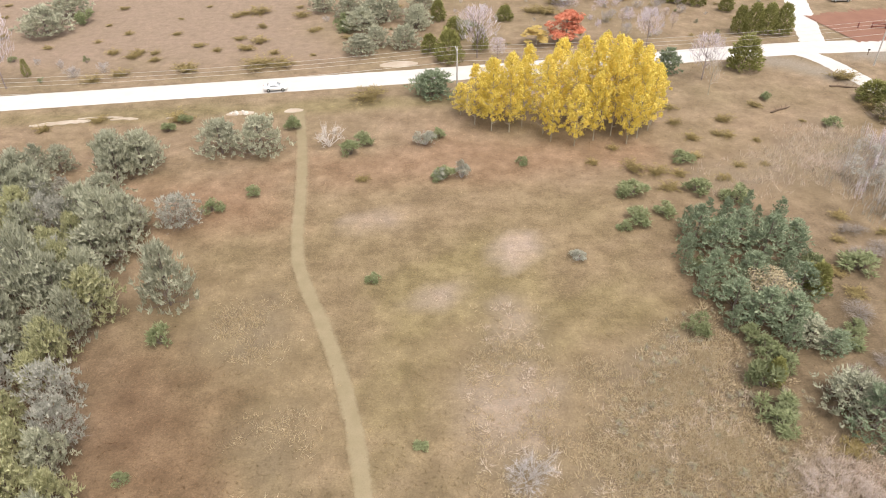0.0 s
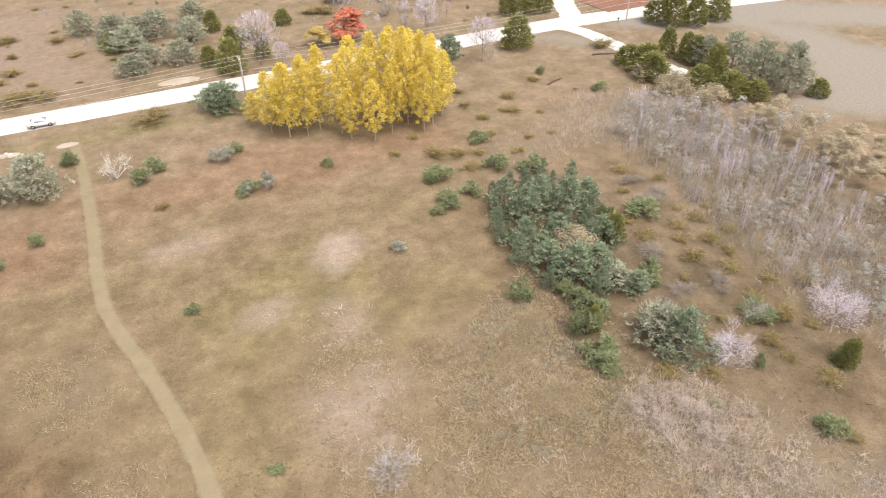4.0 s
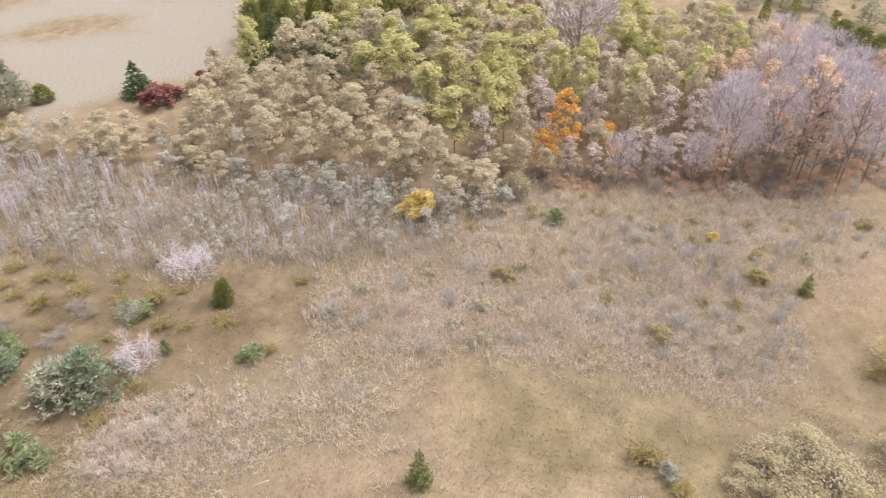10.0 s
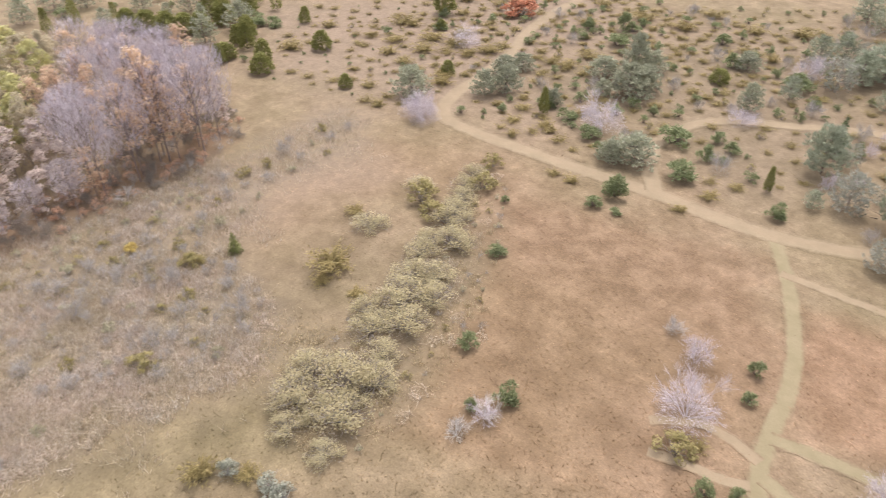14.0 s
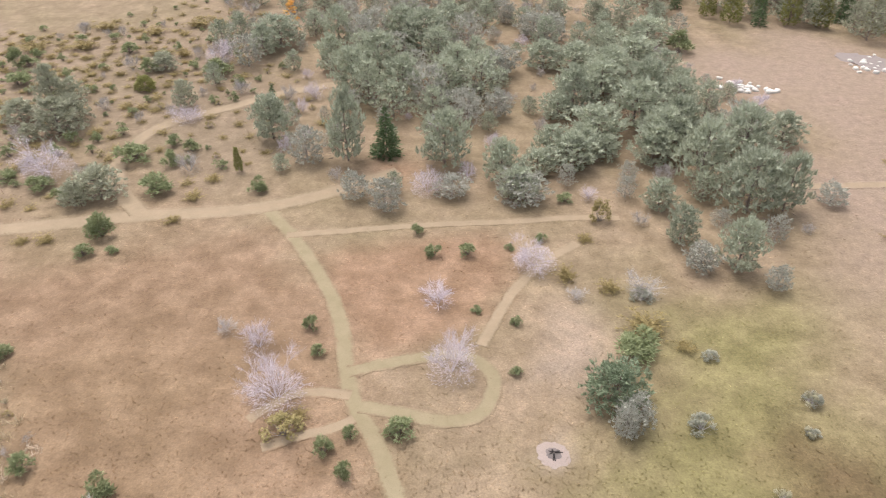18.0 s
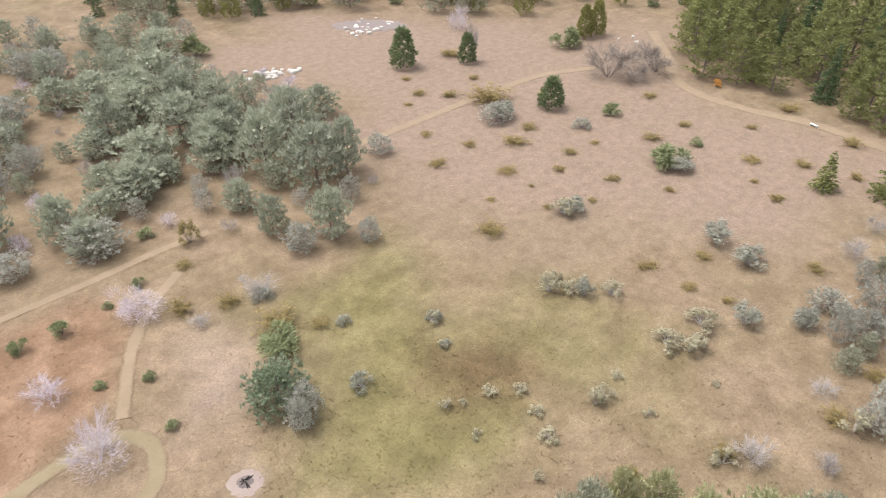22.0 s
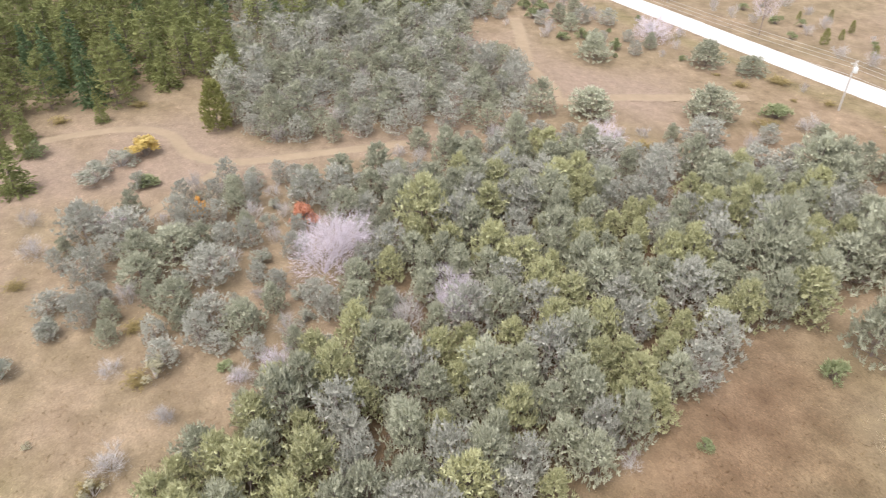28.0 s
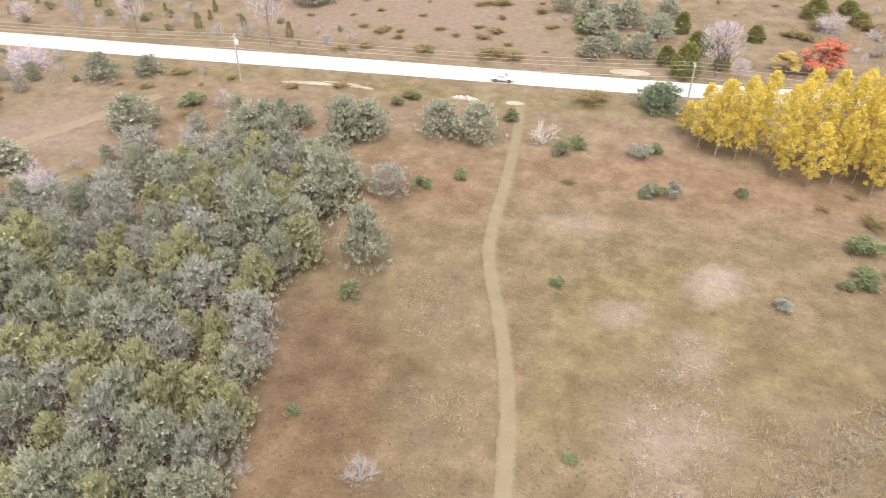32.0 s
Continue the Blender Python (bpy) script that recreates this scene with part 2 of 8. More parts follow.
L_RED = foliage("scarlet_leaves", (0.52, 0.17, 0.10), (0.64, 0.24, 0.15), (0.72, 0.37, 0.26), 0.45)
L_SALMON = foliage("salmon_leaves", (0.42, 0.16, 0.09), (0.52, 0.23, 0.14), (0.60, 0.34, 0.24), 0.4)
L_DARKRED = foliage("dark_red_leaves", (0.16, 0.055, 0.05), (0.225, 0.085, 0.075), (0.31, 0.145, 0.12))
L_ORANGE = foliage("orange_leaves", (0.56, 0.27, 0.06), (0.7, 0.39, 0.1), (0.78, 0.5, 0.18), 0.45)
L_PEACH = foliage("peach_leaves", (0.57, 0.37, 0.24), (0.66, 0.48, 0.345), (0.74, 0.61, 0.5), 0.45)
L_PALEBROAD = foliage("pale_tan_leaves", (0.4, 0.335, 0.235), (0.54, 0.46, 0.335), (0.71, 0.63, 0.48), 0.5)
L_GREENBROAD = foliage("yellow_green_leaves", (0.345, 0.32, 0.13), (0.51, 0.475, 0.225), (0.7, 0.645, 0.38), 0.5)
L_MIXBROAD = foliage("brown_mauve_leaves", (0.44, 0.36, 0.335), (0.59, 0.49, 0.455), (0.74, 0.645, 0.6), 0.5)
STALK_PINK = stalk_material("pinkish_dry_stalks", ((0.585, 0.475, 0.40), (0.474, 0.389, 0.28), (0.73, 0.64, 0.56), (0.291, 0.223, 0.165)))
STALK_MAUVE = stalk_material("grey_mauve_dry_stalks", ((0.48, 0.415, 0.37), (0.44, 0.385, 0.32), (0.63, 0.565, 0.51), (0.26, 0.21, 0.19)))
STALK_GREY = stalk_material("grey_sapling_stems", ((0.43, 0.395, 0.37), (0.37, 0.345, 0.285), (0.57, 0.525, 0.49), (0.21, 0.19, 0.155)))
STALK_TAN = stalk_material("tan_dry_stalks", ((0.450, 0.356, 0.231), (0.400, 0.312, 0.194), (0.600, 0.512, 0.375), (0.275, 0.206, 0.125)))

# ---- meshes ----
RNG = np.random.default_rng(7)


def filled(name, verts, corners, counts):
    """A mesh from whole arrays: points, the corners of all faces, and how many each face has."""
    me = bpy.data.meshes.new(name)
    me.vertices.add(len(verts))
    me.vertices.foreach_set("co", np.asarray(verts, np.float32).ravel())
    me.loops.add(len(corners))
    me.loops.foreach_set("vertex_index", np.asarray(corners, np.int32))
    me.polygons.add(len(counts))
    me.polygons.foreach_set("loop_start", (np.cumsum(counts) - counts).astype(np.int32))
    me.update(calc_edges=True)
    return me


def face_arrays(me):
    v, i, c = np.zeros(len(me.vertices) * 3), np.zeros(len(me.loops), np.int32), np.zeros(len(me.polygons), np.int32)
    me.vertices.foreach_get("co", v)
    me.loops.foreach_get("vertex_index", i)
    me.polygons.foreach_get("loop_total", c)
    return v.reshape(-1, 3), i, c, me.materials[0]


class Soup:
    """Gathers vertices and faces of one mesh."""

    def __init__(self):
        self.v, self.f, self.n, self.flat_z = [], [], 0, 1.0

    def put(self, verts, faces):
        verts = np.asarray(verts, float).reshape(-1, 3)
        self.v.append(verts)
        self.f.extend([tuple(int(i) + self.n for i in f) for f in faces])
        self.n += len(verts)

    def mesh(self, name, material):
        me = filled(name, np.concatenate(self.v), np.fromiter(itertools.chain.from_iterable(self.f), np.int32), np.array([len(f) for f in self.f]))
        me.materials.append(material)
        return me

    def tube(self, pts, radii, sides=5):
        pts = np.asarray(pts, float)
        rings = []
        for i, p in enumerate(pts):
            d = pts[min(i + 1, len(pts) - 1)] - pts[max(i - 1, 0)]
            d = d / (np.linalg.norm(d) + 1e-9)
            s = np.cross(d, (0.3, 0.9, 0.1) if abs(d[1]) < 0.9 else (1, 0, 0))
            s /= np.linalg.norm(s)
            u = np.cross(d, s)
            a = np.linspace(0, 2 * np.pi, sides, endpoint=False)
            rings.append(p + radii[i] * (np.cos(a)[:, None] * s + np.sin(a)[:, None] * u))
        faces = [(k * sides + j, k * sides + (j + 1) % sides, (k + 1) * sides + (j + 1) % sides, (k + 1) * sides + j)
                 for k in range(len(pts) - 1) for j in range(sides)]
        faces.append(tuple((len(pts) - 1) * sides + j for j in range(sides)))
        self.put(np.concatenate(rings), faces)

    def leaves(self, p, out, size, rng, slim=0.7, flat=0.5):
        """Small leaf sprays at the points p, facing outwards."""
        n = len(p)
        nrm = out + flat * rng.normal(size=(n, 3))
        nrm /= np.linalg.norm(nrm, axis=1)[:, None] + 1e-9
        d = np.cross(nrm, rng.normal(size=(n, 3)))
        d /= np.linalg.norm(d, axis=1)[:, None] + 1e-9
        s = np.cross(nrm, d)
        l = (size * rng.uniform(0.6, 1.3, n))[:, None]
        off = np.stack([-d * l * 0.45 + s * l * slim * 0.55, -d * l * 0.45 - s * l * slim * 0.55, d * l * 0.6], 1)
        tri = p[:, None] + off * (1, 1, self.flat_z)
        self.put(tri, [(3 * i, 3 * i + 1, 3 * i + 2) for i in range(n)])

    def needles(self, p, out, length, width, rng, spread=0.7, lift=0.25):
        """Pointed sprays that stand out from the points p."""
        n = len(p)
        d = out + spread * rng.normal(size=(n, 3)) + np.array((0, 0, lift))
        d /= np.linalg.norm(d, axis=1)[:, None] + 1e-9
        s = np.cross(d, rng.normal(size=(n, 3)))
        s /= np.linalg.norm(s, axis=1)[:, None] + 1e-9
        l = (length * rng.uniform(0.6, 1.3, n))[:, None]
        tri = p[:, None] + np.stack([-s * width * 0.5, s * width * 0.5, d * l], 1) * (1, 1, self.flat_z)
        self.put(tri, [(3 * i, 3 * i + 1, 3 * i + 2) for i in range(n)])


def sphere_dirs(n, rng, low=-0.4):
    z = rng.uniform(low, 1.0, n)
    a = rng.uniform(0, 2 * np.pi, n)
    r = np.sqrt(np.maximum(0, 1 - z * z))
    return np.stack([r * np.cos(a), r * np.sin(a), z], 1)


def trunk_soup(rng, top, r, limbs=(), lean=0.03, sides=6):
    s = Soup()
    bend = rng.normal(size=(2,)) * lean
    pts = [(bend[0] * t * t, bend[1] * t * t, t * top) for t in np.linspace(0, 1, 6)]
    s.tube(pts, [r * (1.25 if t == 0 else 1 - 0.8 * t) for t in np.linspace(0, 1, 6)], sides)
    for a, b in limbs:
        a, b = np.asarray(a), np.asarray(b)
        m = (a + b) / 2 + np.array((0, 0, -0.02))
        s.tube([a, m, b], [r * 0.42, r * 0.3, r * 0.1], 4)
    return s


def trunk_mesh(name, rng, top, r, material, limbs=(), lean=0.03, sides=6):
    return trunk_soup(rng, top, r, limbs, lean, sides).mesh(name, material)


# Every plant is one high and one wide; it is scaled where it grows.
def pine(rng, leaf, wood, low=0.10, tiers=8, arms=7, per=13, cone=0.0, slender=0.85, size=0.072, dead=60):
    """Tiers of upswept boughs with side shoots that end in needle tufts, and dead twigs inside."""
    s, limbs = Soup(), []
    s.flat_z = 1 / slender
    for k in range(tiers):
        q = k / (tiers - 1)
        bushy = 0.50 * math.sqrt(max(0.02, 1 - ((q - 0.22) / 0.84) ** 2))
        reach = (1 - cone) * bushy + cone * (0.47 * (1 - q) ** 0.8 + 0.03)
        n = max(3, round(arms * (0.55 + reach)))
        turn_by = rng.uniform(0, 6.28)
        for j in range(n):
            a = turn_by + (j + rng.uniform(-0.35, 0.35)) * 2 * np.pi / n
            r = reach * rng.uniform(0.5, 1.15)
            z = low + (0.90 - low) * q + rng.normal(0, 0.03)
            tip = np.array((r * math.cos(a), r * math.sin(a), z + (0.03 + 0.20 * r * (1 - cone)) / slender ** 0.5))
            root = np.array((0, 0, max(0.04, z - 0.04)))
            limbs.append((root, tip))
            side = np.array((-math.sin(a), math.cos(a), 0.0))
            for t, off in ((0.5, 0.5), (0.7, -0.9), (0.8, 0.9), (1.0, 0.0)):
                if t < 0.6 and q < 0.35 and rng.uniform() < 0.6:
                    continue
                c = root + (tip - root) * t + side * off * r * 0.28 + (0, 0, rng.normal(0, 0.012))
                rad = size * rng.uniform(0.55, 1.1) * (1.0 if t < 1 else 0.85)
                d = sphere_dirs(per, rng, -0.15)
                p = c + d * np.array((rad, rad, rad * 0.62 / slender)) * rng.uniform(0.3, 1.0, (per, 1))
                out = d * 0.5 + np.array((math.cos(a) * 0.45, math.sin(a) * 0.45, 0.65))
                m = per // 3
                s.leaves(p[:m], d[:m] + (0, 0, 0.35), 0.066, rng, 0.55, 0.4)
                s.needles(p[m:], out[m:], 0.078, 0.026, rng, 0.3, 0.35)
    top = np.tile((0.0, 0.0, 0.90), (16, 1)) + rng.normal(0, 0.02, (16, 3))
    s.needles(top, np.tile((0.0, 0.0, 1.0), (16, 1)), 0.11, 0.024, rng, 0.4, 0.5)
    w = Soup()
    w.flat_z = 1 / slender
    bend = rng.normal(size=2) * 0.03
    w.tube([(bend[0] * t, bend[1] * t, t * 0.92) for t in np.linspace(0, 1, 5)], [0.022, 0.018, 0.014, 0.009, 0.004], 6)
    for a, c in limbs[::2]:
        w.tube([a, (a + c) / 2 + (0, 0, -0.012), c], [0.007, 0.005, 0.003], 3)
    if dead:
        a, z, q = rng.uniform(0, 6.28, dead), rng.uniform(0.05, 0.55, dead), rng.uniform(0.1, 0.36, dead)
        p = np.stack([q * np.cos(a), q * np.sin(a), z], 1)
        w.needles(p, np.stack([np.cos(a), np.sin(a), np.full(dead, 0.15)], 1), 0.17, 0.011, rng, 0.4, 0.0)
    return w.mesh("trunk", wood), s.mesh("crown", leaf)


def spruce(rng, leaf, wood, slim=1.0, tiers=17):
    s = Soup()
    s.flat_z = 0.6
    for k in range(tiers):
        z = 0.06 + 0.92 * k / tiers
        reach = 0.5 * (1 - z) ** 0.85 * slim
        for j in range(max(5, int(22 * (1 - z) + 5))):
            a = rng.uniform(0, 2 * np.pi)
            r = reach * rng.uniform(0.7, 1.12)
            t = rng.uniform(0.15, 1, 9)
            p = np.stack([r * t * math.cos(a), r * t * math.sin(a), z - 0.07 * t * r / 0.5 + rng.normal(0, 0.008, 9)], 1)
            out = np.tile((math.cos(a), math.sin(a), -0.15), (9, 1))
            s.needles(p, out, 0.08 * (1.1 - z * 0.5), 0.05, rng, 0.5, 0.15)
    s.needles(np.tile((0.0, 0.0, 0.95), (8, 1)), np.tile((0.0, 0.0, 1.0), (8, 1)), 0.07, 0.03, rng, 0.3, 0.4)
    return trunk_mesh("trunk", rng, 0.95, 0.018, wood, lean=0.005), s.mesh("crown", leaf)


def cedar(rng, leaf, wood):
    s = Soup()
    s.flat_z = 0.6
    for i in range(76):
        z = 0.05 + 0.88 * ((i + rng.uniform(0, 1)) / 76) ** 1.1
        reach = 0.40 * min(1, (1.04 - z) * 1.5) ** 0.75 * min(1.0, 0.78 + z * 2) * rng.uniform(0.8, 1.05)
        a = i * 2.399 + rng.uniform(-0.3, 0.3)
        c = np.array((reach * math.cos(a), reach * math.sin(a), z))
        d = sphere_dirs(22, rng, -0.3)
        p = c + d * np.array((0.13, 0.13, 0.085)) * rng.uniform(0.4, 1, (22, 1))
        s.needles(p, d * 0.5 + np.array((math.cos(a) * 0.4, math.sin(a) * 0.4, 0.6)), 0.12, 0.07, rng, 0.35, 0.3)
    return trunk_mesh("trunk", rng, 0.85, 0.02, wood, lean=0.005), s.mesh("crown", leaf)


def aspen(rng, leaf, wood, low=0.17):
    """A narrow pointed crown of small leaf clumps on upswept limbs round a thin pale trunk."""
    s, limbs = Soup(), []
    s.flat_z = 0.5
    for i in range(92):
        q = (i + rng.uniform(0, 1)) / 92
        z = low + (0.95 - low) * q ** 0.92
        reach = 0.44 * min(1.0, (1.04 - q) * 1.9) ** 0.7 * min(1.0, 0.6 + 2 * q) * rng.uniform(0.2, 1.08)
        a = i * 2.399 + rng.uniform(-0.5, 0.5)
        c = np.array((reach * math.cos(a), reach * math.sin(a), z))
        if i % 3 == 0:
            limbs.append(((0, 0, max(low * 0.6, z - 0.12)), c))
        d = sphere_dirs(44, rng, -0.6)
        rad = rng.uniform(0.6, 1.25)
        p = c + d * np.array((0.095, 0.095, 0.05)) * rad * rng.uniform(0.15, 1.0, (44, 1)) ** 0.6
        s.leaves(p, d * 0.5 + rng.normal(0, 0.35, (44, 3)) + (0, 0, 0.35), 0.041, rng, 0.8, 0.6)
    return trunk_mesh("trunk", rng, 0.88, 0.013, wood, limbs), s.mesh("crown", leaf)


def broadleaf(rng, leaf, wood, low=0.34, clumps=30, per=62, size=0.055, r=0.017, slim=1.0, spread=0.16, slender=1.9, twigs=0):
    """A crown of flat-bottomed leaf clumps on spreading limbs, with bare twigs between them."""
    s, limbs = Soup(), []
    s.flat_z = 1 / slender
    for i in range(clumps):
        q = rng.uniform(0, 1) ** 0.75
        z = low + (0.95 - low) * q
        reach = 0.42 * slim * math.sqrt(max(0.03, 1 - (q - 0.3) ** 2 / 0.5)) * rng.uniform(0.25, 1.08)
        a = rng.uniform(0, 2 * np.pi)
        c = np.array((reach * math.cos(a), reach * math.sin(a), z))
        if i % 2 == 0:
            limbs.append(((0, 0, max(low * 0.6, z - 0.2)), c))
        rad = rng.uniform(0.6, 1.25) * spread
        d = sphere_dirs(per, rng, -0.15)
        p = c + d * np.array((rad, rad, rad * 0.72 / slender)) * rng.uniform(0.2, 1.0, (per, 1)) ** 0.5
        s.leaves(p, d * 0.8 + (0, 0, 0.55), size, rng, 0.8, 0.35)
    w = trunk_soup(rng, 0.86, r, limbs, sides=6)
    if twigs:
        w.flat_z = 1 / slender
        a, q = rng.uniform(0, 6.28, twigs), rng.uniform(0, 1, twigs)
        reach = 0.44 * slim * np.sqrt(np.maximum(0.05, 1 - (q - 0.3) ** 2 / 0.5)) * rng.uniform(0.2, 1, twigs) ** 0.5
        p = np.stack([reach * np.cos(a), reach * np.sin(a), low + (0.92 - low) * q], 1)
        w.needles(p, np.stack([np.cos(a), np.sin(a), np.full(twigs, 1.3)], 1), 0.17, 0.011, rng, 0.35, 0.4)
    return w.mesh("trunk", wood), s.mesh("crown", leaf)


def shrub(rng, leaf, wood, clumps=16, per=58, size=0.085, kind="leaves", twigs=0):
    s, limbs = Soup(), []
    for i in range(clumps):
        a, q = rng.uniform(0, 2 * np.pi), math.sqrt(rng.uniform(0, 1))
        reach = 0.40 * q
        z = (0.80 * math.sqrt(max(0.03, 1 - q * q))) * rng.uniform(0.45, 1.0) + 0.06
        c = np.array((reach * math.cos(a), reach * math.sin(a), z))
        limbs.append(((0.04 * math.cos(a), 0.04 * math.sin(a), 0.0), c))
        d = sphere_dirs(per, rng, -0.45)
        p = c + d * np.array((0.15, 0.15, 0.19)) * rng.uniform(0.4, 1.0, (per, 1))
        p[:, 2] = np.maximum(p[:, 2], 0.02)
        if kind == "leaves":
            s.leaves(p, d + (0, 0, 0.3), size, rng, 0.75, 0.4)
        else:
            s.needles(p, d, size * 1.35, size * 0.5, rng, 0.55, 0.5)
    w = Soup()
    for a, b in limbs:
        w.tube([a, (np.asarray(a) + b) / 2 + (0, 0, 0.03), b], [0.014, 0.01, 0.004], 4)
    if twigs:
        d = sphere_dirs(twigs, rng, 0.0)
        p = d * (0.46, 0.46, 0.85) * np.sqrt(rng.uniform(0.1, 1, (twigs, 1)))
        w.needles(p, d + (0, 0, 0.6), 0.16, 0.008, rng, 0.4, 0.2)
    return w.mesh("woody_base", wood), s.mesh("foliage", leaf)


def juniper(rng, leaf):
    """A low mat of arching boughs, thick with short sprays."""
    s = Soup()
    for i in range(46):
        a, reach, tilt = rng.uniform(0, 2 * np.pi), rng.uniform(0.12, 0.5), rng.uniform(0.15, 0.95)
        n = 22
        t = np.sort(rng.uniform(0.12, 1, n))
        z = 0.06 + tilt * np.sin(t * 1.9) * 0.8 * rng.uniform(0.5, 1)
        p = np.stack([reach * t * math.cos(a), reach * t * math.sin(a), z], 1) + rng.normal(0, 0.034, (n, 3)) * (1, 1, 1.5)
        p[:, 2] = np.maximum(p[:, 2], 0.02)
        s.needles(p, np.tile((math.cos(a), math.sin(a), 0.5), (n, 1)), 0.075, 0.034, rng, 0.6, 0.3)
    return s.mesh("juniper", leaf)


def branches(rng, s, p, d, length, r, depth, fine, up=0.25):
    """A bare branch and the twigs that leave it."""
    q = p + d * length
    mid = (p + q) / 2 + rng.normal(0, 0.05, 3) * length
    s.tube([p, mid, q] if depth else [p, q], [r, r * 0.8, r * 0.6][:3 if depth else 2], 4 if depth > 1 else 3)
    if depth == 0:
        n = fine
        t = rng.uniform(0.2, 1, (n, 1))
        s.needles(p + (q - p) * t, np.tile(d, (n, 1)), length * 0.95, r * 2.3, rng, 0.5, up)
        return
    for _ in range(3 if depth > 1 else 4):
        k = rng.uniform(0.45, 1.0)
        e = d + rng.normal(0, 0.42, 3) + np.array((0, 0, up))
        branches(rng, s, p + (q - p) * k, e / np.linalg.norm(e), length * rng.uniform(0.55, 0.8), r * 0.55, depth - 1, fine, up)


def bare_shrub(rng, wood, name="bare_shrub", stems=10, r=0.0065, fine=9, up=0.2, tilt=0.75, haze=380, depth=2, twig=(0.13, 0.0075)):
    s = Soup()
    for i in range(stems):
        a, t = rng.uniform(0, 2 * np.pi), rng.uniform(0.15, tilt)
        d = np.array((t * math.cos(a), t * math.sin(a), 1.0))
        branches(rng, s, np.array((0.03 * math.cos(a), 0.03 * math.sin(a), 0.0)), d / np.linalg.norm(d), rng.uniform(0.30, 0.42), r, depth, fine, up)
    v = np.concatenate(s.v)
    wide, tall = np.quantile(np.hypot(v[:, 0], v[:, 1]), 0.9), np.quantile(v[:, 2], 0.97)
    s.v = [v / np.array((2 * wide, 2 * wide, tall))]
    s.v[0][:, 2] = np.maximum(s.v[0][:, 2], 0)
    if haze:
        d = sphere_dirs(haze, rng, 0.02)
        p = d * (0.46, 0.46, 0.84) * np.sqrt(rng.uniform(0.15, 1, (haze, 1)))
        s.needles(p, d + (0, 0, 0.2), twig[0], twig[1], rng, 0.55, 0.1)
    return s.mesh(name, wood)


def bare_tree(rng, wood, twig, haze=900, fork=0.26):
    """A trunk that forks into rising limbs, with a haze of fine twigs in the crown."""
    t, s = Soup(), Soup()
    t.tube([(0, 0, 0), (0.01, 0.0, 0.3), (0.0, 0.015, 0.62), (0.01, 0.01, 0.92)], [0.015, 0.012, 0.008, 0.003], 6)
    for i in range(13):
        a, z = i * 2.4 + rng.uniform(-0.5, 0.5), rng.uniform(fork, 0.78)
        b = np.array((math.cos(a) * 0.30, math.sin(a) * 0.30, min(0.97, z + rng.uniform(0.16, 0.3))))
        m = np.array((math.cos(a) * 0.11, math.sin(a) * 0.11, z + 0.08))
        t.tube([(0, 0, z), m, b], [0.006, 0.0045, 0.002], 4)
        for e in range(4):
            c = m + (b - m) * rng.uniform(0.1, 0.9)
            t.tube([c, c + np.array((*rng.normal(0, 0.06, 2), rng.uniform(0.08, 0.18)))], [0.003, 0.001], 3)
    a, q = rng.uniform(0, 6.28, haze), rng.uniform(0, 1, haze) ** 0.8
    reach = 0.5 * np.sqrt(np.maximum(0.05, 1 - (q - 0.45) ** 2 / 0.36)) * np.sqrt(rng.uniform(0.03, 1, haze))
    s.flat_z = 0.55
    p = np.stack([reach * np.cos(a), reach * np.sin(a), fork + 0.08 + (0.84 - fork) * q], 1)
    s.needles(p, np.stack([np.cos(a) * 0.5, np.sin(a) * 0.5, np.full(haze, 0.9)], 1), 0.16, 0.0105, rng, 0.32, 0.3)
    return t.mesh("trunk", wood), s.mesh("crown", twig)


def sapling(rng, wood):
    """A few thin upright stems with fine rising twigs."""
    s = Soup()
    s.flat_z = 0.55
    for i in range(5):
        a, q = rng.uniform(0, 2 * np.pi), rng.uniform(0, 0.32)
        top = np.array((q * math.cos(a) * 1.5, q * math.sin(a) * 1.5, rng.uniform(0.65, 1.0)))
        foot = np.array((q * math.cos(a), q * math.sin(a), 0))
        s.tube([foot, (foot + top) / 2 + rng.normal(0, 0.02, 3), top], [0.013, 0.010, 0.004], 3)
        t = rng.uniform(0.3, 1.0, (26, 1))
        s.needles(foot + (top - foot) * t, rng.normal(0, 0.6, (26, 3)), 0.22, 0.013, rng, 0.35, 1.0)
    return s.mesh("sapling", wood)


def tuft(rng, stalk):
    """A low tuft of seeding weeds: thin stems with small heads."""
    s = Soup()
    a, q = rng.uniform(0, 2 * np.pi, 40), 0.42 * np.sqrt(rng.uniform(0, 1, 40))
    p = np.stack([q * np.cos(a), q * np.sin(a), np.full(40, 0.02)], 1)
    out = np.stack([q * np.cos(a) * 1.6, q * np.sin(a) * 1.6, np.full(40, 0.8)], 1)
    s.needles(p, out, 0.8, 0.05, rng, 0.25, 0.2)
    d = sphere_dirs(34, rng, 0.0)
    s.leaves(d * (0.46, 0.46, 0.8) * rng.uniform(0.5, 1, (34, 1)), d + (0, 0, 0.3), 0.095, rng, 0.6, 0.6)
    return s.mesh("weed_tuft", stalk)


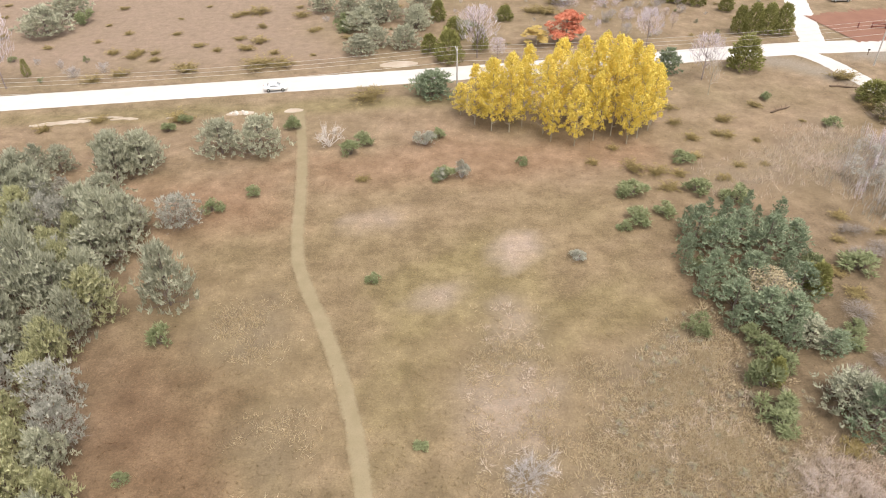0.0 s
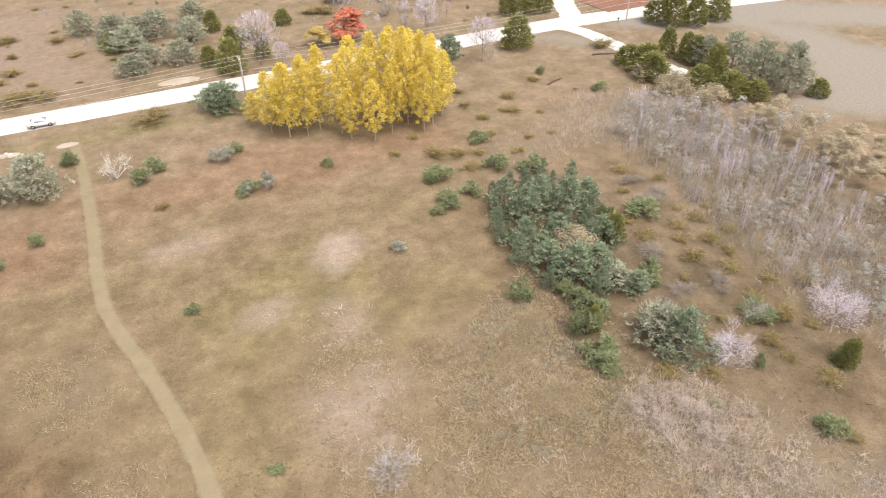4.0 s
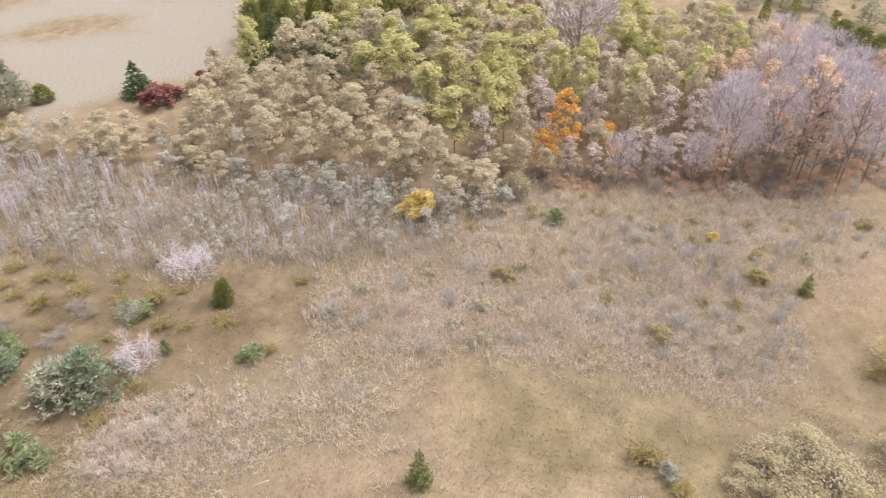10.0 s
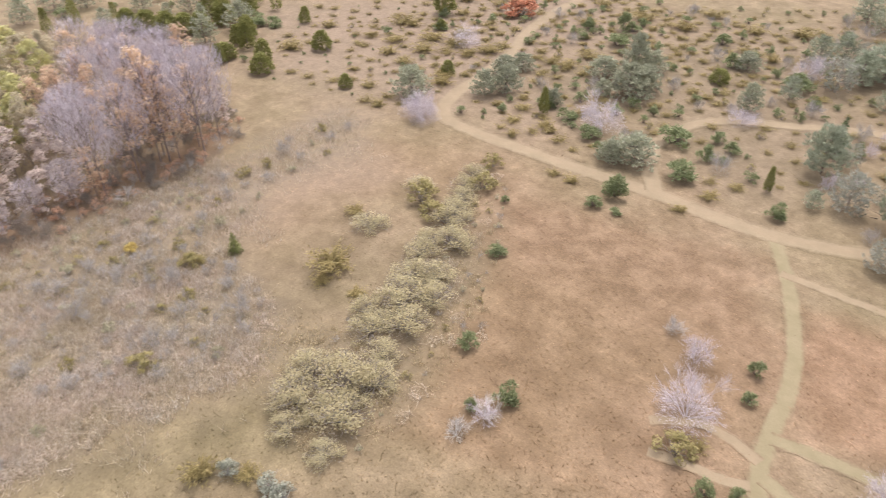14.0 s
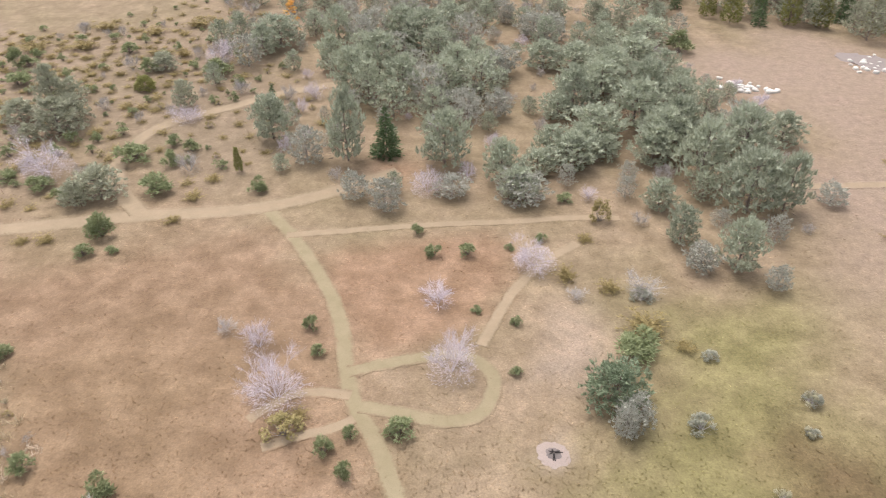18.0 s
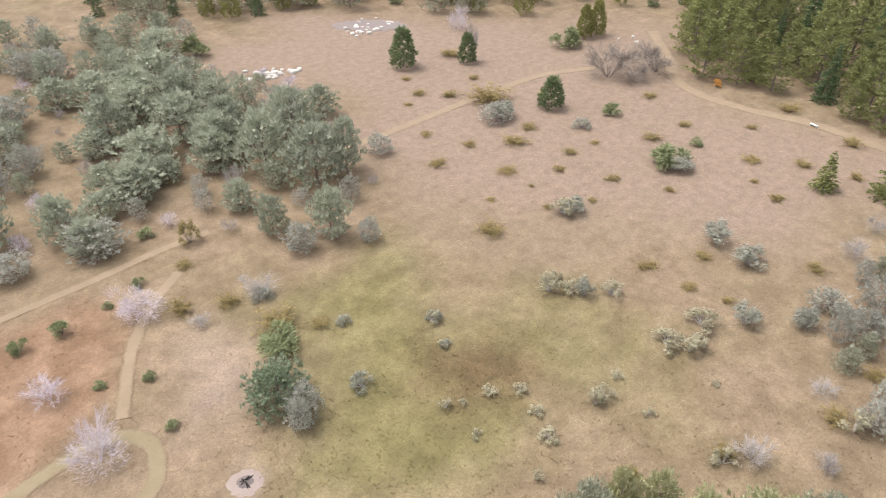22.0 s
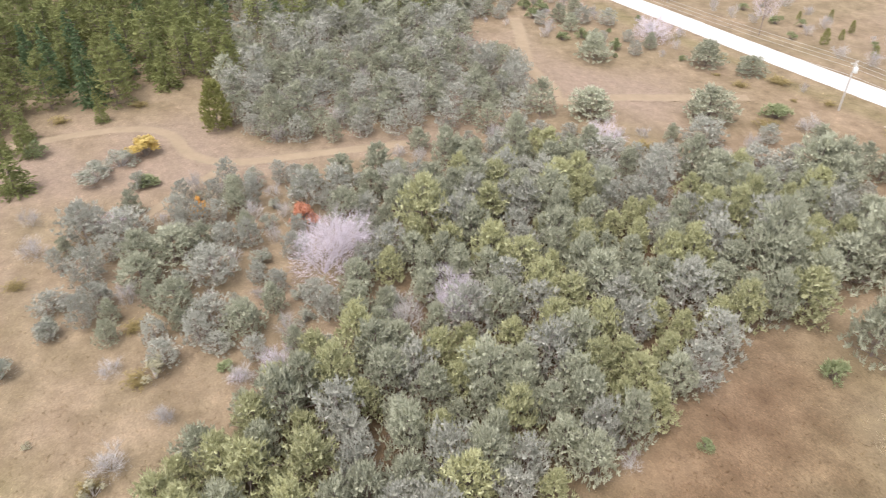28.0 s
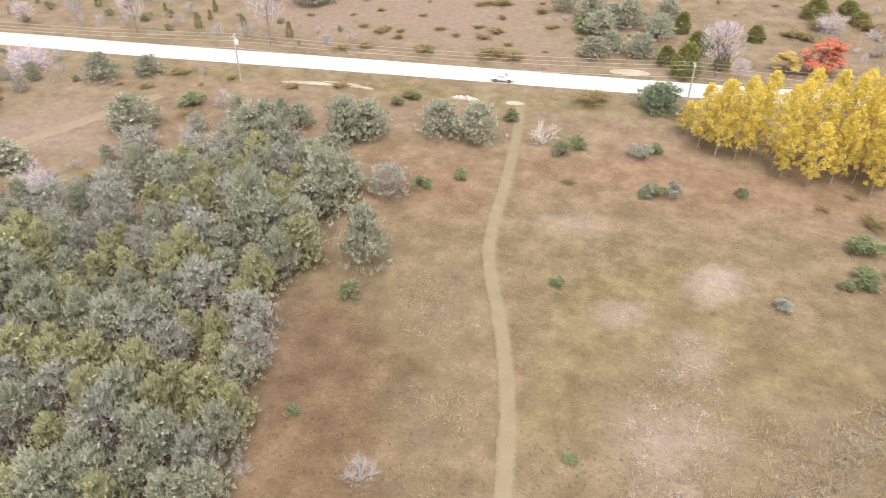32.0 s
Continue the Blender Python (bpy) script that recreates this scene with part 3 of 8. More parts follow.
def stem_clump(rng, stalk):
    """A stand of thin dry stems with forked tops."""
    s = Soup()
    n = 34
    a, q = rng.uniform(0, 2 * np.pi, n), 0.5 * np.sqrt(rng.uniform(0, 1, n))
    p = np.stack([q * np.cos(a), q * np.sin(a), np.full(n, 0.0)], 1)
    s.needles(p, np.tile((0.0, 0.0, 1.0), (n, 1)), 0.85, 0.032, rng, 0.16, 0.3)
    for _ in range(2):
        k = p + np.array((0, 0, 0.45)) + rng.normal(0, 0.07, (n, 3))
        s.needles(k, rng.normal(0, 0.5, (n, 3)), 0.36, 0.024, rng, 0.3, 0.9)
    return s.mesh("dry_stems", stalk)


# kind: (object name, category, label, variants, maker)
PLANTS = {
    "pine": ("pine_tree", "tree", "bushy grey-green scots pine standing in dry grass", 5, lambda r: pine(r, L_PINE, BARK_PINE, cone=0.3)),
    "silverpine": ("pine_tree", "tree", "spreading scots pine with pale silver-green needle tips", 5, lambda r: pine(r, L_SILVERPINE, BARK_PINE, 0.08, 8, 7, 13, 0.12, 0.8)),
    "ypine": ("pine_tree", "tree", "bushy yellow-green pine in the dense wood", 4, lambda r: pine(r, L_YPINE, BARK_PINE, cone=0.35)),
    "greypine": ("scrub_pine_tree", "tree", "sparse grey-green pine with thin pale needles", 4, lambda r: pine(r, L_GREYPINE, TWIG_DULL, 0.10, 7, 6, 12, dead=130)),
    "roundpine": ("pine_tree", "tree", "rounded blue-green pine growing to the ground", 2, lambda r: pine(r, L_BLUEPINE, BARK_PINE, 0.05, 8, 8, 17, dead=0)),
    "bluepine": ("pine_tree", "tree", "dense blue-green young pine in a thicket", 4, lambda r: pine(r, L_BLUEPINE, BARK_PINE, 0.04, 8, 6, 13, 0.6, 1.2, 0.066, 0)),
    "tallpine": ("white_pine_tree", "tree", "tall yellow-green pine at the edge of the wood", 4, lambda r: pine(r, L_TALLPINE, BARK_PINE, 0.08, 12, 6, 10, 0.7, 1.75, 0.072, 0)),
    "spruce": ("spruce_tree", "tree", "dark green conical spruce", 3, lambda r: spruce(r, L_SPRUCE, BARK_PINE)),
    "smallspruce": ("spruce_tree", "tree", "young green spruce standing alone in the grass", 3, lambda r: spruce(r, L_TALLPINE, BARK_PINE, 0.95, 13)),
    "cedar": ("cedar_tree", "tree", "olive-green upright cedar with dense sprays", 4, lambda r: cedar(r, L_CEDAR, BARK_PINE)),
    "darkcedar": ("cedar_tree", "tree", "dark green egg-shaped cedar on the open slope", 3, lambda r: cedar(r, L_DARKCEDAR, BARK_PINE)),
    "aspen": ("aspen_tree", "tree", "bright yellow autumn aspen with a thin pale trunk", 6, lambda r: aspen(r, L_ASPEN, BARK_PALE)),
    "smallaspen": ("aspen_tree", "tree", "small yellow-green aspen behind the grove", 1, lambda r: broadleaf(r, L_GOLD, BARK_PALE, 0.2, 26, 56, 0.07, 0.014)),
    "redmaple": ("maple_tree", "tree", "scarlet maple beside the gravel road", 1, lambda r: broadleaf(r, L_RED, BARK_GREY, 0.14, 40, 54, 0.075, 0.018, 1.0, 0.16, 1.0)),
    "palebroad": ("deciduous_tree", "tree", "slender tree with pale tan autumn leaves", 5, lambda r: broadleaf(r, L_PALEBROAD, BARK_PALE, 0.36, 30, 70, 0.056, 0.012, 1.0, 0.17, 1.9, 130)),
    "greenbroad": ("deciduous_tree", "tree", "broad tree with fading yellow-green leaves", 5, lambda r: broadleaf(r, L_GREENBROAD, BARK_GREY, 0.30, 32, 76, 0.06, 0.014, 1.0, 0.19)),
    "mixbroad": ("deciduous_tree", "tree", "half-bare tree with brown and mauve leaves", 4, lambda r: broadleaf(r, L_MIXBROAD, BARK_MAUVE, 0.14, 34, 44, 0.05, 0.013, 1.0, 0.15, 1.9, 220)),
    "orangetree": ("deciduous_tree", "tree", "tree with deep orange autumn leaves", 2, lambda r: broadleaf(r, L_ORANGE, BARK_GREY, 0.1, 26, 46, 0.055, 0.012, 1.0, 0.15, 1.6)),
    "peachtree": ("deciduous_tree", "tree", "tall thinning tree with peach-coloured leaves", 2, lambda r: broadleaf(r, L_PEACH, BARK_MAUVE, 0.3, 36, 34, 0.05, 0.013, 1.0, 0.15, 1.9, 260)),
    "baretree": ("bare_tree", "tree", "leafless grey tree with fine upright twigs", 4, lambda r: bare_tree(r, BARK_MAUVE, TWIG_LAV)),
    "birch": ("birch_tree", "tree", "thin leaning white birch without leaves", 1, lambda r: bare_tree(r, BARK_PALE, TWIG_DEAD, 120)),
    "bush": ("evergreen_bush", "bush", "low green evergreen bush in dry grass", 5, lambda r: shrub(r, L_BUSH, BARK_PINE, 15, 50, 0.11, "needles")),
    "bluebush": ("shrub", "shrub", "loose blue-grey shrub with silvery leaves", 4, lambda r: shrub(r, L_BLUE, TWIG_GREY, 16, 56, 0.06, "leaves", 120)),
    "palebush": ("shrub", "shrub", "small pale silver-green shrub on the open meadow", 4, lambda r: shrub(r, L_PALE, TWIG_GREY, 12, 46, 0.07, "leaves", 40)),
    "olivebush": ("shrub", "shrub", "olive-yellow shrub among dry grass", 3, lambda r: shrub(r, L_OLIVE, BARK_GREY, 14, 54, 0.065, "leaves", 60)),
    "oakbush": ("shrub", "shrub", "large rounded shrub with dry tan leaves", 4, lambda r: shrub(r, L_OAK, TWIG_DULL, 44, 70, 0.032, "leaves", 420)),
    "redbush": ("shrub", "shrub", "round shrub with dark red leaves", 2, lambda r: shrub(r, L_DARKRED, BARK_GREY, 18, 60, 0.08)),
    "scarletbush": ("shrub", "shrub", "spreading shrub with salmon-red leaves", 1, lambda r: shrub(r, L_SALMON, BARK_GREY, 18, 60, 0.08)),
    "yellowshrub": ("shrub", "shrub", "golden-yellow autumn shrub in full leaf", 2, lambda r: shrub(r, L_GOLD, BARK_GREY, 18, 60, 0.08)),
    "orangebush": ("shrub", "shrub", "slender orange autumn shrub", 2, lambda r: shrub(r, L_ORANGE, BARK_GREY, 12, 50, 0.09)),
    "juniper": ("juniper_bush", "bush", "low spreading olive-brown juniper", 6, lambda r: juniper(r, L_JUNIPER)),
    "sapling": ("sapling", "sapling", "thin bare grey sapling in a dense thicket", 4, lambda r: sapling(r, TWIG_GREY)),
    "lavsapling": ("sapling", "sapling", "thin bare mauve sapling in a dense thicket", 4, lambda r: sapling(r, TWIG_LAV)),
    "greysapling": ("sapling", "sapling", "thin young tree with sparse grey-tan leaves", 6, lambda r: broadleaf(r, L_GREYLEAF, TWIG_GREY, 0.34, 12, 24, 0.082, 0.012, 1.0, 0.2, 1.8, 46)),
    "brownshrub": ("bare_shrub", "shrub", "dense leafless grey-brown shrub", 2, lambda r: bare_shrub(r, BARK_GREY, stems=14, r=0.0065, fine=12, up=0.1)),
    "bareshrub": ("bare_shrub", "shrub", "leafless shrub with fine grey-mauve twigs", 5, lambda r: bare_shrub(r, TWIG_GREY)),
    "hazeshrub": ("shrub", "shrub", "rounded shrub of fine twigs with thin grey-tan leaves", 4, lambda r: shrub(r, L_HAZE, TWIG_DULL, 34, 64, 0.032, "leaves", 420)),
    "rustbush": ("shrub", "shrub", "twiggy shrub with sparse rust-brown leaves", 3, lambda r: shrub(r, L_RUST, TWIG_PINK, 16, 40, 0.06, "leaves", 160)),
    "pinkstems": ("dry_stems", "weed", "stand of thin pinkish dry stems", 4, lambda r: stem_clump(r, STALK_PINK)),
    "greystems": ("dry_stems", "weed", "stand of thin grey-mauve dry stems", 4, lambda r: stem_clump(r, STALK_MAUVE)),
    "pinkshrub": ("bare_shrub", "shrub", "low leafless shrub with fine pinkish-tan twigs", 3, lambda r: bare_shrub(r, TWIG_PINK, stems=10, up=0.05, tilt=1.2, haze=700, twig=(0.11, 0.006))),
    "weedtuft": ("weed_tuft", "weed", "low tuft of pale seeding weeds", 5, lambda r: tuft(r, STALK_TAN)),
    "pinktuft": ("weed_tuft", "weed", "low tuft of pinkish seeding weeds", 5, lambda r: tuft(r, STALK_PINK)),
    "twiggy": ("bare_shrub", "shrub", "small tangle of thin grey twigs", 3, lambda r: bare_shrub(r, TWIG_GREY, stems=5, r=0.009, fine=7, up=0.15, haze=50)),
    "bigbare": ("bare_shrub", "shrub", "large leafless shrub with a haze of pale mauve twigs", 3, lambda r: bare_shrub(r, TWIG_LAV, stems=9, r=0.0065, fine=6, up=0.06, tilt=1.5, haze=2000, depth=3, twig=(0.08, 0.0055))),
    "lavshrub": ("bare_shrub", "shrub", "low leafless lavender-grey shrub", 3, lambda r: bare_shrub(r, TWIG_LAV, stems=10, up=0.0)),
    "deadshrub": ("dead_shrub", "shrub", "dead shrub with bleached bare branches", 2, lambda r: bare_shrub(r, TWIG_DEAD, "dead_shrub", 9, 0.013, 3, 0.0, 1.8, haze=0)),
}
STOCK = {}
GROWN = []


class Joined:
    """Far plants of a wood, gathered into one mesh."""

    def __init__(self):
        self.v, self.i, self.c, self.m, self.mats, self.n = [], [], [], [], [], 0

    def plant(self, kind, x, y, h, w, thinned):
        variants, make = PLANTS[kind][3:]
        pick = random.randrange(min(3, variants))
        if ("far", kind, pick) not in STOCK:
            made = make(np.random.default_rng(100 + 17 * pick + len(kind)))
            STOCK["far", kind, pick] = [face_arrays(me) for me in (made if isinstance(made, tuple) else (made,))]
        a = random.uniform(0, 6.28)
        for v, corners, counts, material in STOCK["far", kind, pick]:
            v = np.stack([(v[:, 0] * math.cos(a) - v[:, 1] * math.sin(a)) * w + x, (v[:, 0] * math.sin(a) + v[:, 1] * math.cos(a)) * w + y, v[:, 2] * h - 0.02], 1)
            if material not in self.mats:
                self.mats.append(material)
            if len(counts) > 500 and thinned and (counts == 3).all():
                corners, counts = corners.reshape(-1, 3)[::2].ravel(), counts[::2]
            self.v.append(v)
            self.i.append(corners + self.n)
            self.c.append(counts)
            self.m.append(np.full(len(counts), self.mats.index(material)))
            self.n += len(v)

    def finish(self, name, label):
        me = filled(name, np.concatenate(self.v), np.concatenate(self.i), np.concatenate(self.c))
        for m in self.mats:
            me.materials.append(m)
        me.polygons.foreach_set("material_index", np.concatenate(self.m).astype(np.int32))
        return tagged(new(name, me), label, "woodland", kind="stuff")


def plant(kind, x, y, h, w, group=""):
    """One plant, h high and w wide, with its foot at x, y."""
    if kind == "bareshrub" and w > 4.6:
        kind = "bigbare"
    if kind == "pine" and y < -60 and x < 40:
        kind = "silverpine"
    name, category, label, variants, make = PLANTS[kind]
    GROWN.append((x, y, w))
    pick = random.randrange(variants)
    m = Matrix.LocRotScale((x, y, -0.02), Euler((0, 0, random.uniform(0, 6.28))), (w, w * random.uniform(0.9, 1.1), h))
    if (kind, pick) in STOCK:
        ob = copy_thing(STOCK[kind, pick], m)
        ob.scale = m.to_scale()
        return tagged(ob, group=group)
    made = make(np.random.default_rng(100 + 17 * pick + len(kind)))
    if isinstance(made, tuple):
        ob = new(name)
        ob.empty_display_size = 0.2
        for me in made:
            new(me.name.split(".")[0], me).parent = ob
    else:
        ob = new(name, made)
    ob.matrix_basis = m
    STOCK[kind, pick] = ob
    return tagged(ob, label, category, group)

# ---- the ground and what covers it: kind, softness, strength, outline ----
REGIONS = []


def region(kind, soft, strength, outline):
    REGIONS.append((kind, soft, strength, np.array(outline, float)))


region("rust", 5, 0.66, [(60.1, -68.2), (39.9, -75.3), (21.7, -78.9), (14.4, -68.8), (11.8, -60.6), (9.9, -53.5), (8.6, -44.2), (5.2, -36.1), (36, -27.5), (40.7, -39.8), (48.3, -50.4)])
region("rust", 3, 0.9, [(16.5, -74.7), (4.6, -76.6), (-8.5, -79), (-11.3, -73.6), (-5.8, -59.7), (-2.9, -57.1), (8.4, -53.9), (11.6, -62.8)])
region("rust", 5, 0.7, [(-30.2, 29.1), (-35, 38.6), (-37.4, 48.3), (-34.4, 53.5), (-29, 51.3), (-22, 44.8), (-18.7, 38.4), (-15.9, 33)])
region("rust", 6, 0.8, [(-48.3, 90.9), (-40.3, 95.9), (-25.5, 97.5), (-22, 82.8), (-31.4, 78.8), (-37.7, 78.9)])
region("rust", 6, 0.7, [(-21.5, 101.2), (-0.2, 108.9), (33.7, 104.2), (32.8, 96.6), (10.2, 93.4), (-7.2, 92), (-19.3, 92.2)])
region("rust", 4, 0.9, [(10.9, -96.8), (5.1, -100.3), (2.1, -97.4), (6.9, -93.4)])
region("green", 8, 1.0, [(-27.6, -65.2), (-41.1, -61.5), (-42.8, -47.2), (-42.8, -35), (-35.1, -27.6), (-9.1, -32.5), (-11.3, -39.6), (-19.3, -42.2), (-24, -52.5)])
region("green", 7, 0.8, [(-28.9, -61.2), (-39.5, -55.2), (-48.7, -41.2), (-55.7, -29.7), (-45.3, -23), (-37.7, -31.9), (-25.3, -35.5), (-24.4, -27.2), (-14.7, -38.7)])
region("green", 6, 0.9, [(-51.1, -43.2), (-56.6, -33.5), (-54.9, -30.7), (-49.3, -37.3)])
region("green", 8, 0.8, [(-11.7, 68.6), (6.2, 83.9), (15.6, 70.6), (25.7, 76.7), (26.3, 61.8), (13.3, 54.5), (2.2, 58.2), (-1.5, 49.7), (-4.4, 36.5), (-7.4, 36.6), (-11.5, 54.8)])
region("green", 6, 0.5, [(-11.6, 55.5), (-0.5, 61.4), (2.9, 40.8), (-5.5, 36.6)])
region("green", 5, 0.45, [(53.9, 6), (54.9, -3.2), (52.8, -12.3), (47.7, -22), (40.4, -19.6), (43, -8.9), (41.6, -0.9), (44.7, 7.3)])
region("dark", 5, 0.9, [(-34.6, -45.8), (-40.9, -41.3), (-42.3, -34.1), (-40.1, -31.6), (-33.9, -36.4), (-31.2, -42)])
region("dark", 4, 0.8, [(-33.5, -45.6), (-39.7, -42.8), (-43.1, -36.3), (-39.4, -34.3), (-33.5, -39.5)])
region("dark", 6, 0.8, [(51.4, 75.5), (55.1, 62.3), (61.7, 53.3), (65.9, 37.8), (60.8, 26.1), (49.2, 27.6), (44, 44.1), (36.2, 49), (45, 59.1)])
# Pine wood and thicket floors: shade between the trees is painted into this cover.
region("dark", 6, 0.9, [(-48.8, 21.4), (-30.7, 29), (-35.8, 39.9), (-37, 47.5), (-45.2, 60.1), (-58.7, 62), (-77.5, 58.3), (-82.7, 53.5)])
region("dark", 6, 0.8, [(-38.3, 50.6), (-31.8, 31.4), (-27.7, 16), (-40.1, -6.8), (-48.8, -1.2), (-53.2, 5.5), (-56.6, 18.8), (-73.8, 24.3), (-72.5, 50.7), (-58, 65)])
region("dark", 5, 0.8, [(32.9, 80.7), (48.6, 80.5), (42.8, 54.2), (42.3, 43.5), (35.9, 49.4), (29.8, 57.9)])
region("sand", 10, 1.0, [(-57.8, -154.9), (-71.8, -148.1), (-96.6, -147.2), (-116.7, -121.6), (-113.1, -97.3), (-85.3, -65.7), (-60.6, -67.7), (-54.1, -82.6), (-65.3, -111.6), (-52.1, -134.3)])
region("sand", 10, 0.9, [(-84.1, -160.6), (-101.6, -139.4), (-148.3, -89.3), (-118.2, -70), (-117.8, -45.3), (-123.6, -17.7), (-111.7, -14.3), (-91.4, -28.2), (-81.8, -28), (-72.1, -44), (-54.5, -56.2), (-55.2, -78.7), (-62.6, -96.9), (-68.9, -115.9), (-60.6, -144)])
region("sand", 6, 0.9, [(-109.6, 43), (-140.9, 73.3), (-122.2, 71.5), (-103.1, 65.4), (-90, 84.3), (-100.4, 92.9), (-117.7, 79.9), (-144.6, 66.4), (-148.3, 59.6)])
region("sand", 6, 0.8, [(-126.2, -15), (-121.6, 2), (-108.8, 8.9), (-101.2, 31.2), (-106.7, 48.4), (-95.8, 45.3), (-95.7, 29.2), (-96.4, 6.5), (-95.6, -4.5), (-103.2, -15.6)])
region("sand", 8, 0.4, [(109.1, -90.8), (103.5, -135.8), (47.5, -178), (18.6, -181.1), (36.3, -136.5), (22.9, -93.5), (33.8, -92.3), (56.7, -113.1), (68.6, -82.6), (88.7, -80.9)])
region("sand", 8, 0.7, [(123.9, -67.3), (94.7, -75.1), (87.9, -82.7), (83, -137.4), (113.4, -177.5), (158, -94)])
region("sand", 5, 0.8, [(-111.7, 81.1), (-97.5, 87.4), (-86.2, 80), (-90.8, 72.3), (-102.3, 72.2)])
region("sand", 10, 0.8, [(-96.1, 138.7), (-27.1, 146.9), (-34.4, 198.3), (-129.4, 200.8)])
region("sand", 6, 0.6, [(93.5, -24.9), (89.3, -44.4), (97.5, -64.7), (93.7, -71.9), (74.8, -56.5), (74.2, -31.5), (80.7, -22.2)])
region("pale", 2.2, 0.8, [(8.2, 77.6), (10.2, 78.9), (12.4, 77.5), (11.7, 74.3), (9.6, 71.9), (7.9, 73.7)])
region("pale", 3, 0.7, [(6.5, 64), (9.3, 65.1), (10, 62), (8.7, 58.1), (6.8, 59.1)])
region("pale", 2.5, 0.7, [(-3.1, 64.2), (-1, 66.8), (1.4, 66.8), (0.4, 64.1)])
region("pale", 2.5, 0.6, [(-14, 83.5), (-5.2, 85.6), (-5.1, 81.2), (-12.9, 79.9)])
region("pale", 4, 0.5, [(3.2, 49.7), (9.8, 51.2), (9.5, 43.8), (4, 43.9)])
region("pale", 2, 0.9, [(-10, -42.3), (-12, -43.4), (-12.4, -41.1), (-10.6, -40.7)])
region("pale", 4, 0.5, [(-15.4, -62.5), (-19.1, -56.8), (-15.6, -50.5), (-9.5, -51.1), (-12.5, -57.3)])
region("brush", 6, 1.0, [(32.9, 40), (38.4, 41.6), (44.6, 35.5), (51.5, 26.3), (61.2, 25.1), (68, 21.9), (73.3, 9.5), (75.9, -6.9), (74.6, -17.1), (68.8, -24.1), (56.2, -23.5), (55.5, -14.2), (53.1, -8.4), (55.8, 1.9), (55.1, 8.4), (51.3, 12.1), (41.6, 9.2), (39.6, 17.1), (41.1, 21.6), (31.6, 27.9)])
region("brush", 6, 1.0, [(76.4, 21.1), (78.2, 5.1), (77.6, -16.3), (71.7, -30.3), (59.2, -28.4), (52.7, -21.6), (51.6, -9.4), (56.1, 2.4), (54.1, 12.1), (51.7, 20.6)])
region("brush", 7, 1.0, [(57.1, 97.7), (66, 84.9), (64.4, 62.9), (64.6, 47.2), (68.2, 26.7), (68.3, 18.9), (74.6, 12), (80.6, 20.1), (88.4, 28.1), (84.1, 43.3), (84.6, 53.9), (83.1, 78.2), (81.3, 96.2), (68, 111.4)])
region("brush", 6, 0.7, [(40.1, 91.3), (56.1, 94.5), (67.3, 90.9), (70.5, 77.4), (81.6, 95.9), (70.4, 109.9), (52.5, 103.9)])
region("brush", 5, 0.25, [(17.4, 50.3), (29.2, 57.9), (31.3, 49.4), (33.1, 42.3), (41, 40.9), (38.5, 36.2), (15.6, 36.4)])
region("field", 4, 1.0, [(128, 133.6), (153.4, 121), (157.6, 82.6), (146.8, 71.7), (136.4, 71.2), (118.9, 76.3), (110.4, 84.2), (100.1, 93.9), (105.3, 97.7), (123.1, 120.1), (113.6, 136.2), (100.3, 139.3), (85.2, 143.8), (102.3, 149.7), (129.1, 155.8), (166.3, 132.4), (173.7, 79), (161.9, 69.7)])
region("field", 5, 1.0, [(159.3, 107.8), (163.9, 80.8), (161.1, 77.1), (141.8, 73.3), (124.6, 73.9), (117.1, 80.9), (119.6, 86.3)])
region("field", 2, 0.7, [(67.9, 145.3), (75.5, 142.8), (79.3, 139), (82, 128.6), (66.2, 141.9)])
region("weed", 4, 1.0, [(17.2, 49.6), (24.4, 54.4), (28.8, 58.8), (31.9, 49.4), (33.1, 42.3), (31.6, 36.2), (14.6, 36.4)])
region("weed", 4, 0.8, [(2.6, 49.7), (6.5, 64), (11.7, 61.9), (10.1, 43.8), (10.6, 36.4), (3.1, 36.5)])
region("weed", 3, 1.0, [(18.6, 54.5), (30.8, 61), (29.1, 50), (30, 43.3), (22.1, 42.7), (17.5, 49.2)])
region("weed", 4, 0.8, [(12, 42.4), (21.8, 44.7), (36.7, 35.4), (36.7, 27), (28.2, 25.2), (9.5, 36.8)])
region("weed", 4, 0.9, [(21.2, 55.8), (29.4, 51.5), (28.3, 44), (20.1, 39.3), (13.5, 51.7)])
region("weed", 3, 0.8, [(-27.2, 60.4), (-20.8, 67.5), (-15.6, 60.1), (-19.3, 54.7), (-25.6, 56.6)])
region("weed", 3, 0.6, [(-21.5, 45), (-15.6, 47.9), (-12.5, 35.4), (-16.3, 34)])
region("weed", 3, 0.9, [(55.3, -22.8), (50.8, -35.4), (56.3, -56.7), (47.9, -54.3), (41.7, -36.9), (36.3, -30.3), (40.4, -19.6)])
region("rust", 14, 0.14, [(-101.2, 117.3), (92.6, 114), (43.9, 33.4), (-48, 34.2)])
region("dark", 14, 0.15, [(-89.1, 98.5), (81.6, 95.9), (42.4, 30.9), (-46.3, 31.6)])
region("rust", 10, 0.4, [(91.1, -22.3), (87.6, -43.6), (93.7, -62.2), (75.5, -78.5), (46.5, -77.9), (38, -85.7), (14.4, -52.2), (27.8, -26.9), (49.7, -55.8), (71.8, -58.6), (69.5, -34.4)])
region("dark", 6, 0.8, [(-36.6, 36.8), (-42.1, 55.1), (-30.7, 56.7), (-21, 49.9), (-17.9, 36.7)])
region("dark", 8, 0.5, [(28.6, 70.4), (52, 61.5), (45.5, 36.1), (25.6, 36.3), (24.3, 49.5)])
